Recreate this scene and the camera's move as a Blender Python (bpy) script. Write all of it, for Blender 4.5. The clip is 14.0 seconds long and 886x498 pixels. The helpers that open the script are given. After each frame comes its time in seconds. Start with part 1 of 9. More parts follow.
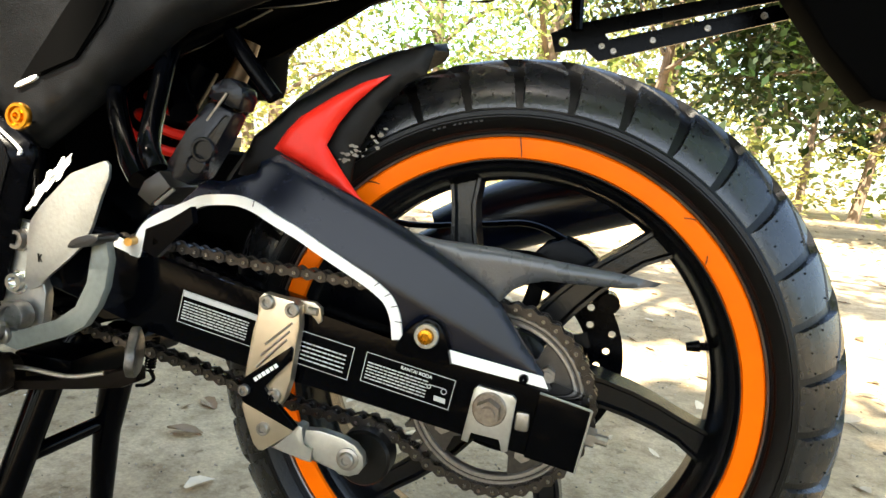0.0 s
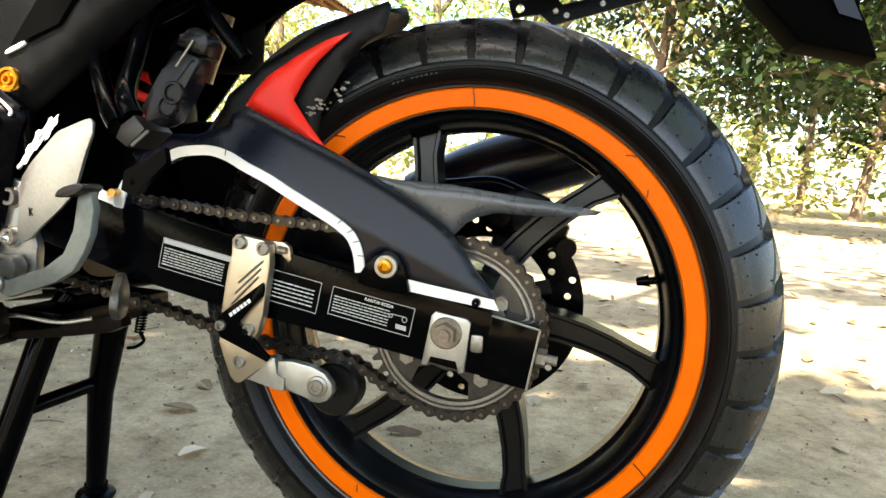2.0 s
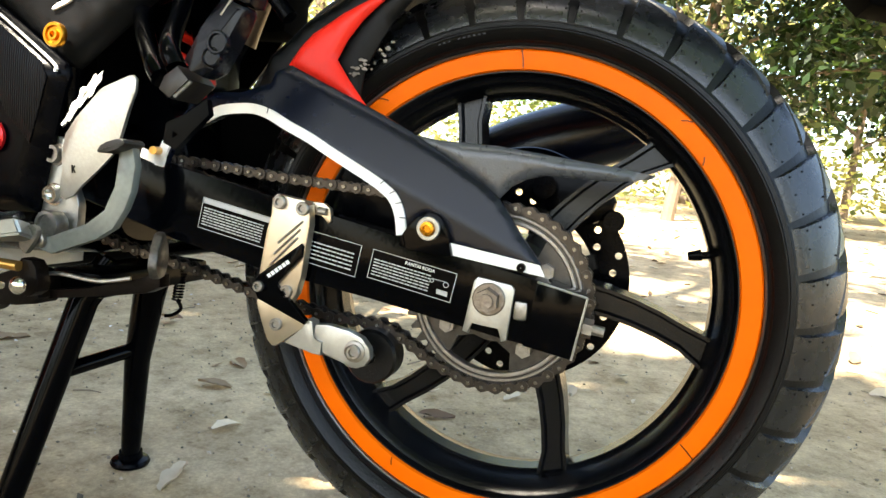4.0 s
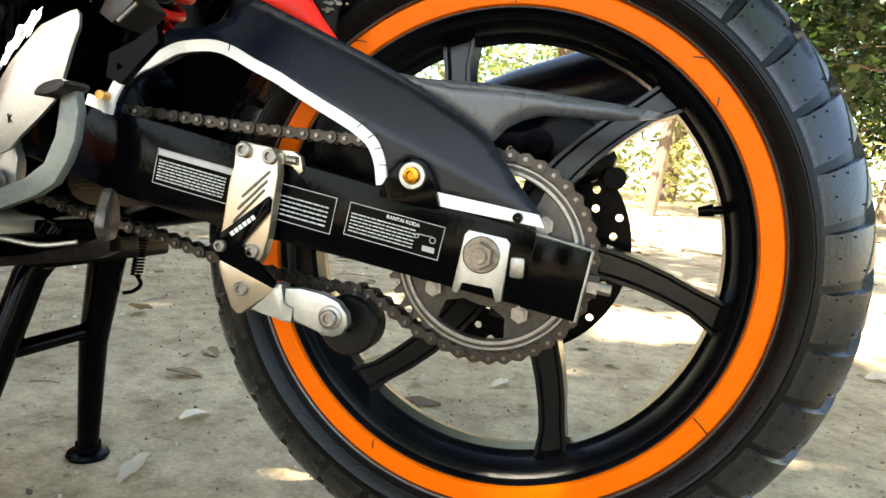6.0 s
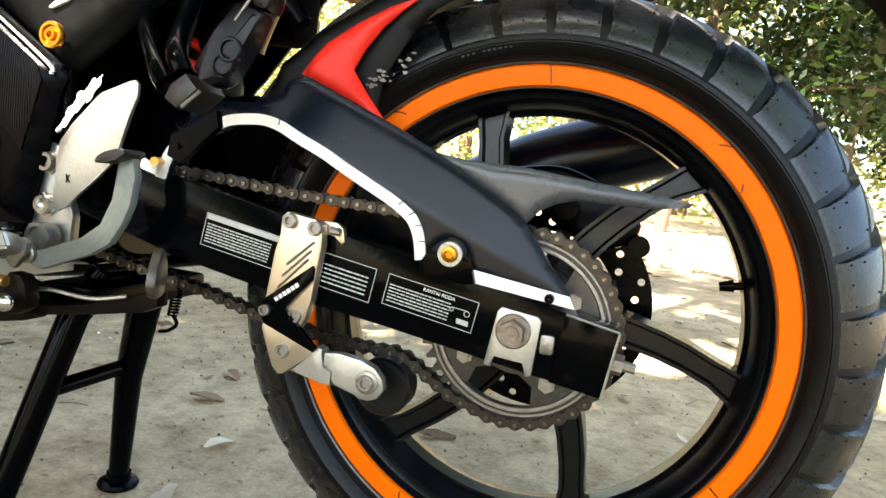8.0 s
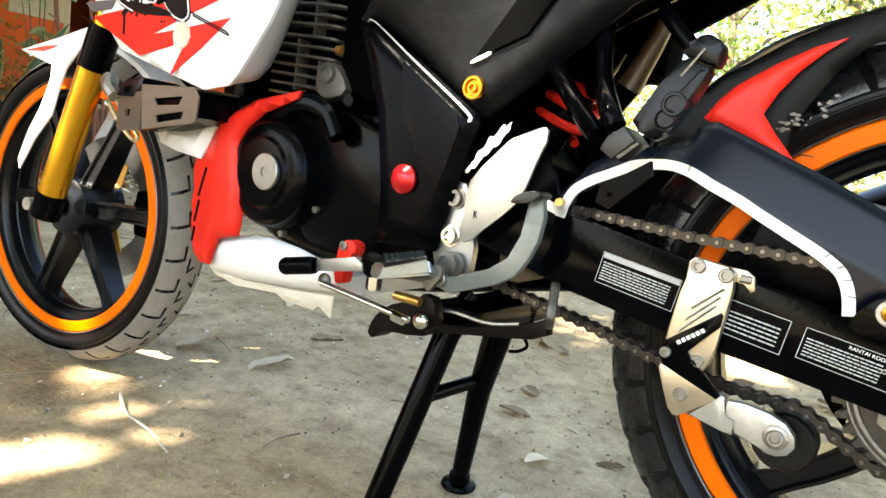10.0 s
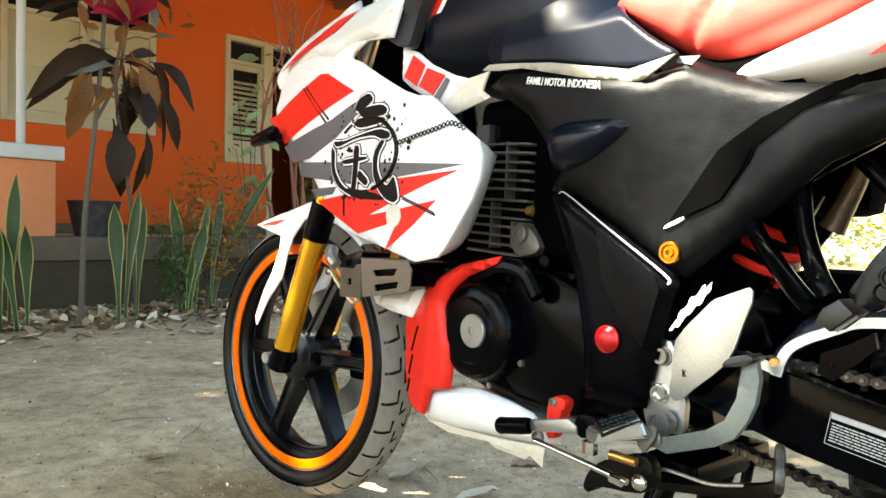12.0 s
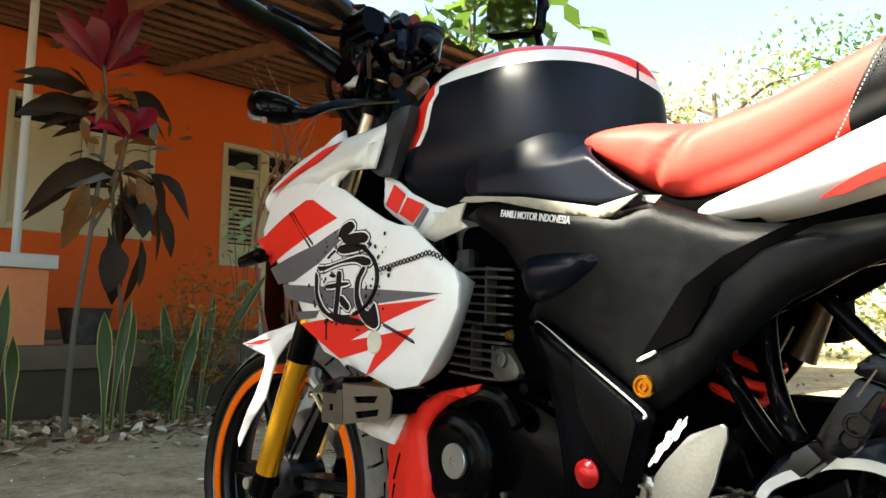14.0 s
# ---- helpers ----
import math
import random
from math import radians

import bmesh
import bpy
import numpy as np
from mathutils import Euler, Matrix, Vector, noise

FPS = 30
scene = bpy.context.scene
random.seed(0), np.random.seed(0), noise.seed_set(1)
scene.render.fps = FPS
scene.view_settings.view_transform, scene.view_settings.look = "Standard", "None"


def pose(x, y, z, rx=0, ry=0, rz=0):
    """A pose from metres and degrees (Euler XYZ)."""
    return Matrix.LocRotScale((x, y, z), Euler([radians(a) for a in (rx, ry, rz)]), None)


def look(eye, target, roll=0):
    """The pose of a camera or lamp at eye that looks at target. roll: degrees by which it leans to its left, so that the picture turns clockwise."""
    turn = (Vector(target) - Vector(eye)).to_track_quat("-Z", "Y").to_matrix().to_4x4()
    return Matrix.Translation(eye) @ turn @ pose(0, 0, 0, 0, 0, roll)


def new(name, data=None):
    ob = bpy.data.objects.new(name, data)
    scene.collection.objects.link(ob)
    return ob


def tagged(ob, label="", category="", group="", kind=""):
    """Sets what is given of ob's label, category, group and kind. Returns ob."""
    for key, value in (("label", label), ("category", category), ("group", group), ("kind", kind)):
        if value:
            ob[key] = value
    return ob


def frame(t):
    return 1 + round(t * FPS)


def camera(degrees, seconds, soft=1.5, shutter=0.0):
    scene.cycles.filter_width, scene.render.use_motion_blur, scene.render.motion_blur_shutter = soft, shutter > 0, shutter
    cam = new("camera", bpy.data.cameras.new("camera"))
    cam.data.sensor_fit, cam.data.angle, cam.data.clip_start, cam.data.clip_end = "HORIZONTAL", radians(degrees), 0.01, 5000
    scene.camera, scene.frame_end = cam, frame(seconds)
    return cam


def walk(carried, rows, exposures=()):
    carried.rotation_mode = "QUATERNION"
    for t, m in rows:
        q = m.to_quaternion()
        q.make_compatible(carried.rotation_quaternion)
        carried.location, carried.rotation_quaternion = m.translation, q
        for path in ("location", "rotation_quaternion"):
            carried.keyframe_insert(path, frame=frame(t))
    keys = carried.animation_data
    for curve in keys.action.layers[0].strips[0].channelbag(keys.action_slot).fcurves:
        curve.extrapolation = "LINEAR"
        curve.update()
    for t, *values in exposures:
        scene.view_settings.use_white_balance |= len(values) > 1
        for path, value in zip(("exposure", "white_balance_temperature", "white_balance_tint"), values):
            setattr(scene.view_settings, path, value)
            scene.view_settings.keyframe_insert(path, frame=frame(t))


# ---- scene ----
cam = camera(66.36, 14.0)
EXPOSURES = [(0.0, 3.15, 7150, 8), (2.0, 3.00, 7150, 8), (5.0, 3.18, 7100, 8), (7.0, 3.10, 7050, 8), (9.5, 3.44, 7050, 8), (11.0, 3.33, 7000, 7), (12.0, 3.28, 6850, 6), (13.0, 2.88, 6800, 3), (14.0, 2.44, 6800, 4)]
ROWS = [
    (0.0, 0.0608, -0.6590, 0.5422, 81.84, -5.43, 12.64),
    (0.5, 0.0925, -0.6926, 0.4977, 79.99, -6.89, 14.55),
    (1.0, 0.1198, -0.6977, 0.4888, 82.55, -6.66, 13.46),
    (1.5, 0.1216, -0.6951, 0.4910, 82.53, -4.63, 12.85),
    (2.0, 0.1182, -0.7008, 0.4850, 82.94, -3.86, 12.86),
    (2.2, 0.1155, -0.7021, 0.4615, 81.85, -5.19, 14.06),
    (4.3, 0.1075, -0.6780, 0.4467, 82.65, -4.91, 15.84),
    (4.5, 0.1089, -0.6680, 0.4339, 81.27, -5.19, 14.50),
    (5.0, 0.0951, -0.6349, 0.4044, 79.13, -3.29, 15.24),
    (5.5, 0.0905, -0.6230, 0.3976, 81.45, -4.73, 14.07),
    (6.0, 0.0912, -0.6279, 0.4050, 82.75, -4.70, 14.18),
    (6.5, 0.0905, -0.6391, 0.4193, 83.91, -6.06, 13.73),
    (7.0, 0.0918, -0.6505, 0.4455, 84.35, -6.33, 12.73),
    (7.2, 0.0937, -0.6438, 0.4488, 82.80, -5.35, 11.99),
    (9.3, -0.0238, -0.7083, 0.4783, 83.73, -6.99, 27.29),
    (9.5, -0.0384, -0.7175, 0.4746, 83.41, -6.27, 29.44),
    (10.0, -0.0592, -0.7338, 0.4724, 81.75, -6.88, 34.74),
    (10.5, -0.0737, -0.7568, 0.4816, 81.86, -5.93, 40.30),
    (11.0, -0.0772, -0.7791, 0.5080, 83.12, -4.04, 43.94),
    (11.5, -0.0665, -0.7907, 0.5424, 85.56, -0.49, 47.05),
    (12.0, -0.0584, -0.7968, 0.5556, 88.49, -1.14, 48.82),
    (12.5, -0.0476, -0.7999, 0.5801, 92.41, -0.57, 49.48),
    (13.0, -0.0436, -0.8009, 0.5893, 94.83, 0.13, 49.71),
    (13.5, -0.0371, -0.7972, 0.5903, 95.60, 0.72, 49.36),
    (14.0, -0.0333, -0.7907, 0.5978, 96.64, -0.36, 48.43),
]
walk(cam, [(t, pose(*row)) for t, *row in ROWS], EXPOSURES)

# ---- world and sun ----
world = bpy.data.worlds.new("sky")
scene.world = world
world.use_nodes = True
wn = world.node_tree.nodes
sky = wn.new("ShaderNodeTexSky")
sky.sky_type = "NISHITA"
sky.sun_disc = False
SUN_ELEVATION, SUN_AZIMUTH = radians(52), radians(205)
sky.sun_elevation, sky.sun_rotation = SUN_ELEVATION, SUN_AZIMUTH
sky.dust_density = 2.0
world.node_tree.links.new(sky.outputs[0], wn["Background"].inputs[0])
wn["Background"].inputs[1].default_value = 0.12
sun = new("sun", bpy.data.lights.new("sun", "SUN"))
sun.data.energy, sun.data.angle, sun.data.color = 5.0, radians(0.6), (1.0, 0.93, 0.82)
TO_SUN = Vector((math.sin(SUN_AZIMUTH) * math.cos(SUN_ELEVATION), math.cos(SUN_AZIMUTH) * math.cos(SUN_ELEVATION), math.sin(SUN_ELEVATION)))
sun.matrix_world = look(TO_SUN * 30, (0, 0, 0))

# ---- materials ----
def material(name, color, rough=0.5, metal=0.0, vary=0.12, scale=30.0, bump=0.0, bump_scale=200.0, coat=0.0, dust=0.0, dust_color=(0.35, 0.29, 0.22), spec=0.5, islands=0.0, thin=0.0):
    """A surface with two scales of colour variation, fine relief and, if asked, patches of dust."""
    m = bpy.data.materials.new(name)
    m.use_nodes = True
    nt = m.node_tree
    n, link = nt.nodes, nt.links
    b = n["Principled BSDF"]
    co = n.new("ShaderNodeTexCoord")
    big = n.new("ShaderNodeTexNoise")
    big.inputs["Scale"].default_value, big.inputs["Detail"].default_value = scale * 0.15, 4
    fine = n.new("ShaderNodeTexNoise")
    fine.inputs["Scale"].default_value, fine.inputs["Detail"].default_value = scale * 3, 6
    for t in (big, fine):
        link.new(co.outputs["Object"], t.inputs["Vector"])
    mix = n.new("ShaderNodeMath")
    mix.operation = "MULTIPLY_ADD"
    link.new(big.outputs["Fac"], mix.inputs[0])
    mix.inputs[1].default_value = 0.6
    half = n.new("ShaderNodeMath")
    half.operation = "MULTIPLY"
    half.inputs[1].default_value = 0.4
    link.new(fine.outputs["Fac"], half.inputs[0])
    link.new(half.outputs[0], mix.inputs[2])
    ramp = n.new("ShaderNodeValToRGB")
    ramp.color_ramp.elements[0].position, ramp.color_ramp.elements[1].position = 0.3, 0.7
    ramp.color_ramp.elements[0].color = (*[c * (1 - vary) for c in color], 1)
    ramp.color_ramp.elements[1].color = (*[min(1, c * (1 + vary)) for c in color], 1)
    link.new(mix.outputs[0], ramp.inputs[0])
    out = ramp.outputs[0]
    if islands:
        geo = n.new("ShaderNodeNewGeometry")
        hsv = n.new("ShaderNodeHueSaturation")
        val = n.new("ShaderNodeMapRange")
        val.inputs[3].default_value, val.inputs[4].default_value = 1 - islands, 1 + islands
        link.new(geo.outputs["Random Per Island"], val.inputs[0])
        link.new(val.outputs[0], hsv.inputs["Value"])
        link.new(out, hsv.inputs["Color"])
        out = hsv.outputs[0]
    if dust:
        dn = n.new("ShaderNodeTexNoise")
        dn.inputs["Scale"].default_value, dn.inputs["Detail"].default_value, dn.inputs["Roughness"].default_value = 14, 8, 0.65
        link.new(co.outputs["Object"], dn.inputs["Vector"])
        dr = n.new("ShaderNodeMapRange")
        dr.inputs[1].default_value, dr.inputs[2].default_value, dr.inputs[4].default_value = 0.48, 0.75, dust
        link.new(dn.outputs["Fac"], dr.inputs[0])
        dm = n.new("ShaderNodeMixRGB")
        dm.inputs[2].default_value = (*dust_color, 1)
        link.new(dr.outputs[0], dm.inputs[0])
        link.new(out, dm.inputs[1])
        out = dm.outputs[0]
    link.new(out, b.inputs["Base Color"])
    rr = n.new("ShaderNodeMapRange")
    rr.inputs[3].default_value, rr.inputs[4].default_value = max(0.03, rough * 0.75), min(1, rough * 1.25)
    link.new(mix.outputs[0], rr.inputs[0])
    link.new(rr.outputs[0], b.inputs["Roughness"])
    b.inputs["Metallic"].default_value = metal
    b.inputs["Specular IOR Level"].default_value = spec
    b.inputs["Coat Weight"].default_value, b.inputs["Coat Roughness"].default_value = coat, 0.12
    if thin:
        b.inputs["Transmission Weight"].default_value = thin
    if bump:
        bn = n.new("ShaderNodeTexNoise")
        bn.inputs["Scale"].default_value, bn.inputs["Detail"].default_value = bump_scale, 5
        link.new(co.outputs["Object"], bn.inputs["Vector"])
        bp = n.new("ShaderNodeBump")
        bp.inputs["Strength"].default_value, bp.inputs["Distance"].default_value = bump, 0.002
        link.new(bn.outputs["Fac"], bp.inputs["Height"])
        link.new(bp.outputs[0], b.inputs["Normal"])
    return m


def leaf_material(name, color, through_color, share=0.35, rough=0.45, islands=0.35, vary=0.25):
    """A leaf that lets part of the light through."""
    m = material(name, color, rough, vary=vary, scale=20, islands=islands, spec=0.3)
    nt = m.node_tree
    b = nt.nodes["Principled BSDF"]
    tr = nt.nodes.new("ShaderNodeBsdfTranslucent")
    tr.inputs[0].default_value = (*through_color, 1)
    mx = nt.nodes.new("ShaderNodeMixShader")
    mx.inputs[0].default_value = share
    nt.links.new(b.outputs[0], mx.inputs[1])
    nt.links.new(tr.outputs[0], mx.inputs[2])
    nt.links.new(mx.outputs[0], nt.nodes["Material Output"].inputs[0])
    return m


# Blacks lean to blue: reflected sky is put into their base colour.
BLACK_PAINT = material("black gloss paint", (0.0006, 0.0008, 0.0014), 0.10, vary=0.3, scale=20, dust=0.002, bump=0.04, spec=0.055)
BLACK_SATIN = material("satin black paint", (0.0007, 0.0009, 0.0016), 0.22, vary=0.3, bump=0.06, dust=0.003, spec=0.045)
BLUE_BLACK = material("worn blue-black plastic", (0.0013, 0.0028, 0.0085), 0.26, vary=0.6, scale=40, bump=0.05, bump_scale=500, dust=0.010, dust_color=(0.30, 0.28, 0.26), spec=0.22)
BLACK_PLASTIC = material("grained charcoal plastic", (0.0030, 0.0033, 0.0037), 0.36, vary=0.7, scale=400, bump=0.22, bump_scale=1000, dust=0.006, spec=0.13)
GREY_PLASTIC = material("dark grey plastic", (0.045, 0.050, 0.058), 0.28, vary=0.3, bump=0.08, bump_scale=500, dust=0.05, spec=0.5)
RUBBER = material("dusty black rubber", (0.0055, 0.0062, 0.0076), 0.27, vary=0.45, scale=25, bump=0.10, bump_scale=300, dust=0.12, dust_color=(0.16, 0.13, 0.10), spec=0.55)
RUBBER_SIDE = material("black sidewall rubber", (0.0017, 0.0018, 0.0020), 0.36, vary=0.35, scale=40, bump=0.2, bump_scale=400, dust=0.014, spec=0.22, dust_color=(0.13, 0.12, 0.10))
RUBBER_WORN = material("dusty worn tread rubber", (0.20, 0.178, 0.148), 0.75, vary=0.35, scale=25, bump=0.3, bump_scale=300, dust=0.3, dust_color=(0.26, 0.225, 0.18))
ORANGE = material("orange rim tape", (0.84, 0.135, 0.0015), 0.45, vary=0.08, scale=15, bump=0.08, bump_scale=120, spec=0.08)
RIM_BLACK = material("black cast alloy", (0.0020, 0.0024, 0.0034), 0.24, vary=0.3, bump=0.12, bump_scale=500, dust=0.012, spec=0.26)
RED = material("red plastic", (0.76, 0.024, 0.014), 0.35, vary=0.08, bump=0.03, dust=0.02, spec=0.2)
RED_VINYL = material("red seat vinyl", (0.74, 0.062, 0.045), 0.5, vary=0.1, bump=0.25, bump_scale=900, spec=0.25)
BLACK_VINYL = material("black seat vinyl", (0.005, 0.005, 0.006), 0.45, vary=0.2, bump=0.3, bump_scale=900, spec=0.25)
WHITE = material("white painted plastic", (0.84, 0.83, 0.81), 0.3, vary=0.04, coat=0.3, dust=0.04)
WHITE_TAPE = material("worn white tape", (0.85, 0.84, 0.81), 0.5, vary=0.06, scale=60, dust=0.14, bump=0.1)
# Cream is darkened: shade under the tank is put into its colour.
CREAM = material("shade-darkened cream plastic", (0.33, 0.30, 0.235), 0.4, vary=0.15, dust=0.1)
GRAPHIC_GREY = material("grey vinyl graphic", (0.09, 0.095, 0.105), 0.35, vary=0.1)
GRAPHIC_BLACK = material("black vinyl graphic", (0.003, 0.003, 0.003), 0.4, vary=0.1, spec=0.12)
# Also paints the darkness of vents, slots and gaps between parts.
VOID = material("matt black plastic and painted shade", (0.0010, 0.0010, 0.0010), 0.9, vary=0.1, spec=0.02)
PIN_STEEL = material("bright pin steel", (0.113, 0.106, 0.095), 0.26, 0.9, vary=0.6, scale=150)
BREATHER = material("brown weathered bottle", (0.085, 0.050, 0.024), 0.35, 0.25, vary=0.7, scale=60, bump=0.3)
TAB_GREY = material("grey-green painted steel", (0.012, 0.011, 0.010), 0.40, 0.0, vary=0.5, scale=60, bump=0.1, dust=0.05)
SILVER = material("brushed aluminium", (0.36, 0.365, 0.35), 0.34, 0.85, vary=0.15, scale=80, bump=0.10, bump_scale=300, dust=0.08)
CHAMPAGNE = material("champagne anodised aluminium", (0.50, 0.43, 0.33), 0.30, 0.85, vary=0.10, bump=0.06)
STEEL = material("worn steel", (0.27, 0.255, 0.235), 0.38, 0.9, vary=0.3, scale=90, bump=0.2, dust=0.2, dust_color=(0.13, 0.09, 0.06))
CHROME = material("chrome", (0.75, 0.75, 0.74), 0.12, 1.0, vary=0.05)
GOLD = material("gold anodised metal", (0.72, 0.36, 0.02), 0.25, 0.75, vary=0.06, scale=40)
BRASS = material("brass", (0.62, 0.36, 0.10), 0.3, 0.9, vary=0.1)
CHAIN_STEEL = material("greasy chain plate", (0.036, 0.031, 0.027), 0.32, 0.75, vary=0.5, scale=120, dust=0.12, dust_color=(0.06, 0.04, 0.025))
SPROCKET = material("oxidised sprocket steel", (0.060, 0.055, 0.050), 0.36, 0.7, vary=0.5, scale=60, dust=0.10, dust_color=(0.05, 0.035, 0.025), spec=0.3)
RUST = material("rusty dark steel", (0.0035, 0.0024, 0.0019), 0.40, 0.0, vary=0.6, scale=50, bump=0.3, dust=0.06, dust_color=(0.07, 0.03, 0.015), spec=0.10)
FIN_METAL = material("cast aluminium fins", (0.17, 0.16, 0.14), 0.42, 0.6, vary=0.35, bump=0.2, dust=0.2, dust_color=(0.20, 0.15, 0.10))
CARBON_GREY = material("charcoal grey film", (0.020, 0.021, 0.024), 0.42, vary=0.2, bump=0.05, spec=0.3)
OLD_WHITE = material("aged white plastic", (0.66, 0.61, 0.50), 0.45, vary=0.15, scale=50, dust=0.25)
GOLD_BOLT = material("gold anodised bolt metal", (0.46, 0.20, 0.018), 0.28, 1.0, vary=0.25, scale=80)
RED_ANODISED = material("red anodised metal", (0.42, 0.010, 0.014), 0.22, 0.45, vary=0.15, scale=60)
PEG_GLOSS = material("satin blue-black casting", (0.0016, 0.0024, 0.0048), 0.26, vary=0.4, scale=40, bump=0.10, bump_scale=300, dust=0.008, spec=0.20)
CARBON = material("carbon-pattern film", (0.0022, 0.0024, 0.0030), 0.3, vary=0.2, bump=0.0, spec=0.12)
ENGINE_BLACK = material("black engine casing", (0.0007, 0.0009, 0.0015), 0.16, vary=0.3, bump=0.12, bump_scale=350, dust=0.006, spec=0.08)
MIRROR = material("mirror glass", (0.9, 0.9, 0.9), 0.03, 1.0, vary=0.0)
LABEL_GREY = material("printed label film", (0.42, 0.42, 0.41), 0.5, vary=0.15)
GUNMETAL = material("bronze-grey lamp housing", (0.20, 0.175, 0.14), 0.38, 0.75, vary=0.15, dust=0.1)

# fine parallel ribs of the carbon film
cn = CARBON.node_tree.nodes
wave = cn.new("ShaderNodeTexWave")
wave.inputs["Scale"].default_value = 120
tc = cn.new("ShaderNodeTexCoord")
CARBON.node_tree.links.new(tc.outputs["Object"], wave.inputs["Vector"])
cb = cn.new("ShaderNodeBump")
cb.inputs["Strength"].default_value, cb.inputs["Distance"].default_value = 0.6, 0.002
CARBON.node_tree.links.new(wave.outputs["Fac"], cb.inputs["Height"])
CARBON.node_tree.links.new(cb.outputs[0], cn["Principled BSDF"].inputs["Normal"])


# ---- mesh helpers ----
def finish(bm, smooth_angle=35):
    bmesh.ops.recalc_face_normals(bm, faces=bm.faces)
    lim = radians(smooth_angle)
    for f in bm.faces:
        f.smooth = True
    for e in bm.edges:
        if len(e.link_faces) == 2:
            e.smooth = e.calc_face_angle(0) < lim
    return bm


def part(name, bm, mat, parent=None, label="", smooth_angle=35):
    me = bpy.data.meshes.new(name)
    finish(bm, smooth_angle)
    bm.to_mesh(me)
    bm.free()
    for m in (mat if isinstance(mat, (list, tuple)) else [mat]):
        me.materials.append(m)
    ob = new(name, me)
    ob.parent = parent
    return tagged(ob, label)


def thing(name, label, category, group="", matrix=None):
    ob = new(name)
    if matrix is not None:
        ob.matrix_basis = matrix
    return tagged(ob, label, category, group)


def add_box(bm, lo, hi, bevel=0.0, segments=2):
    lo, hi = Vector(lo), Vector(hi)
    c, s = (lo + hi) / 2, hi - lo
    r = bmesh.ops.create_cube(bm, size=1, matrix=Matrix.Translation(c) @ Matrix.Diagonal((*s, 1)))
    if bevel:
        edges = list({e for v in r["verts"] for e in v.link_edges})
        bmesh.ops.bevel(bm, geom=edges, offset=bevel, segments=segments, affect="EDGES", profile=0.6)
    return bm


def add_cyl(bm, a, b, r0, r1=None, n=20, caps=True):
    a, b = Vector(a), Vector(b)
    d = b - a
    m = Matrix.Translation((a + b) / 2) @ d.to_track_quat("Z", "Y").to_matrix().to_4x4()
    bmesh.ops.create_cone(bm, cap_ends=caps, segments=n, radius1=r0, radius2=r0 if r1 is None else r1, depth=d.length, matrix=m)
    return bm


def spline(points, steps=6):
    """A smooth line through the points."""
    p = [Vector(q) for q in points]
    p = [p[0] * 2 - p[1]] + p + [p[-1] * 2 - p[-2]]
    out = []
    for i in range(1, len(p) - 2):
        for k in range(steps):
            t = k / steps
            out.append(0.5 * (2 * p[i] + (p[i + 1] - p[i - 1]) * t + (2 * p[i - 1] - 5 * p[i] + 4 * p[i + 1] - p[i + 2]) * t * t + (3 * p[i] - p[i - 1] - 3 * p[i + 1] + p[i + 2]) * t ** 3))
    return out + [p[-2]]


def add_tube(bm, points, radius, n=10, steps=6, flat=1.0):
    """A round bar along a smooth line; radius may be one number or one for each end."""
    line = spline(points, steps) if steps > 1 else [Vector(q) for q in points]
    r0, r1 = radius if isinstance(radius, (tuple, list)) else (radius, radius)
    rings, up = [], None
    for i, q in enumerate(line):
        d = (line[min(i + 1, len(line) - 1)] - line[max(i - 1, 0)]).normalized()
        if up is None:
            up = d.orthogonal().normalized()
        up = (up - d * up.dot(d)).normalized()
        side = d.cross(up)
        r = r0 + (r1 - r0) * i / (len(line) - 1)
        rings.append([bm.verts.new(q + r * (math.cos(a) * up + flat * math.sin(a) * side)) for a in (2 * math.pi * k / n for k in range(n))])
    for u, v in zip(rings, rings[1:]):
        for k in range(n):
            bm.faces.new((u[k], u[(k + 1) % n], v[(k + 1) % n], v[k]))
    bm.faces.new(rings[0][::-1])
    bm.faces.new(rings[-1])
    return bm


def add_lathe(bm, profile, n=96, start=0.0, sweep=2 * math.pi, closed=False, centre=(0, 0, 0)):
    """Turns (y, radius) pairs about the y axis."""
    whole = sweep > 6.28
    cols = []
    for i in range(n if whole else n + 1):
        a = start + sweep * i / n
        cols.append([bm.verts.new((centre[0] + r * math.cos(a), centre[1] + y, centre[2] + r * math.sin(a))) for y, r in profile])
    m = len(profile)
    for i in range(n):
        u, v = cols[i], cols[(i + 1) % len(cols)]
        for k in range(m if closed else m - 1):
            bm.faces.new((u[k], u[(k + 1) % m], v[(k + 1) % m], v[k]))
    if not whole and closed:
        bm.faces.new(cols[0])
        bm.faces.new(cols[-1])
    return bm


def add_plate(bm, outline, y0, y1, bevel=0.0):
    """A plate in the xz plane between y0 and y1."""
    a = [bm.verts.new((x, y0, z)) for x, z in outline]
    b = [bm.verts.new((x, y1, z)) for x, z in outline]
    n = len(a)
    faces = [bm.faces.new(a), bm.faces.new(b[::-1])]
    for i in range(n):
        faces.append(bm.faces.new((a[i], b[i], b[(i + 1) % n], a[(i + 1) % n])))
    if bevel:
        edges = list({e for e in faces[0].edges} | {e for e in faces[1].edges})
        bmesh.ops.bevel(bm, geom=edges, offset=bevel, segments=2, affect="EDGES", profile=0.6)
    return bm


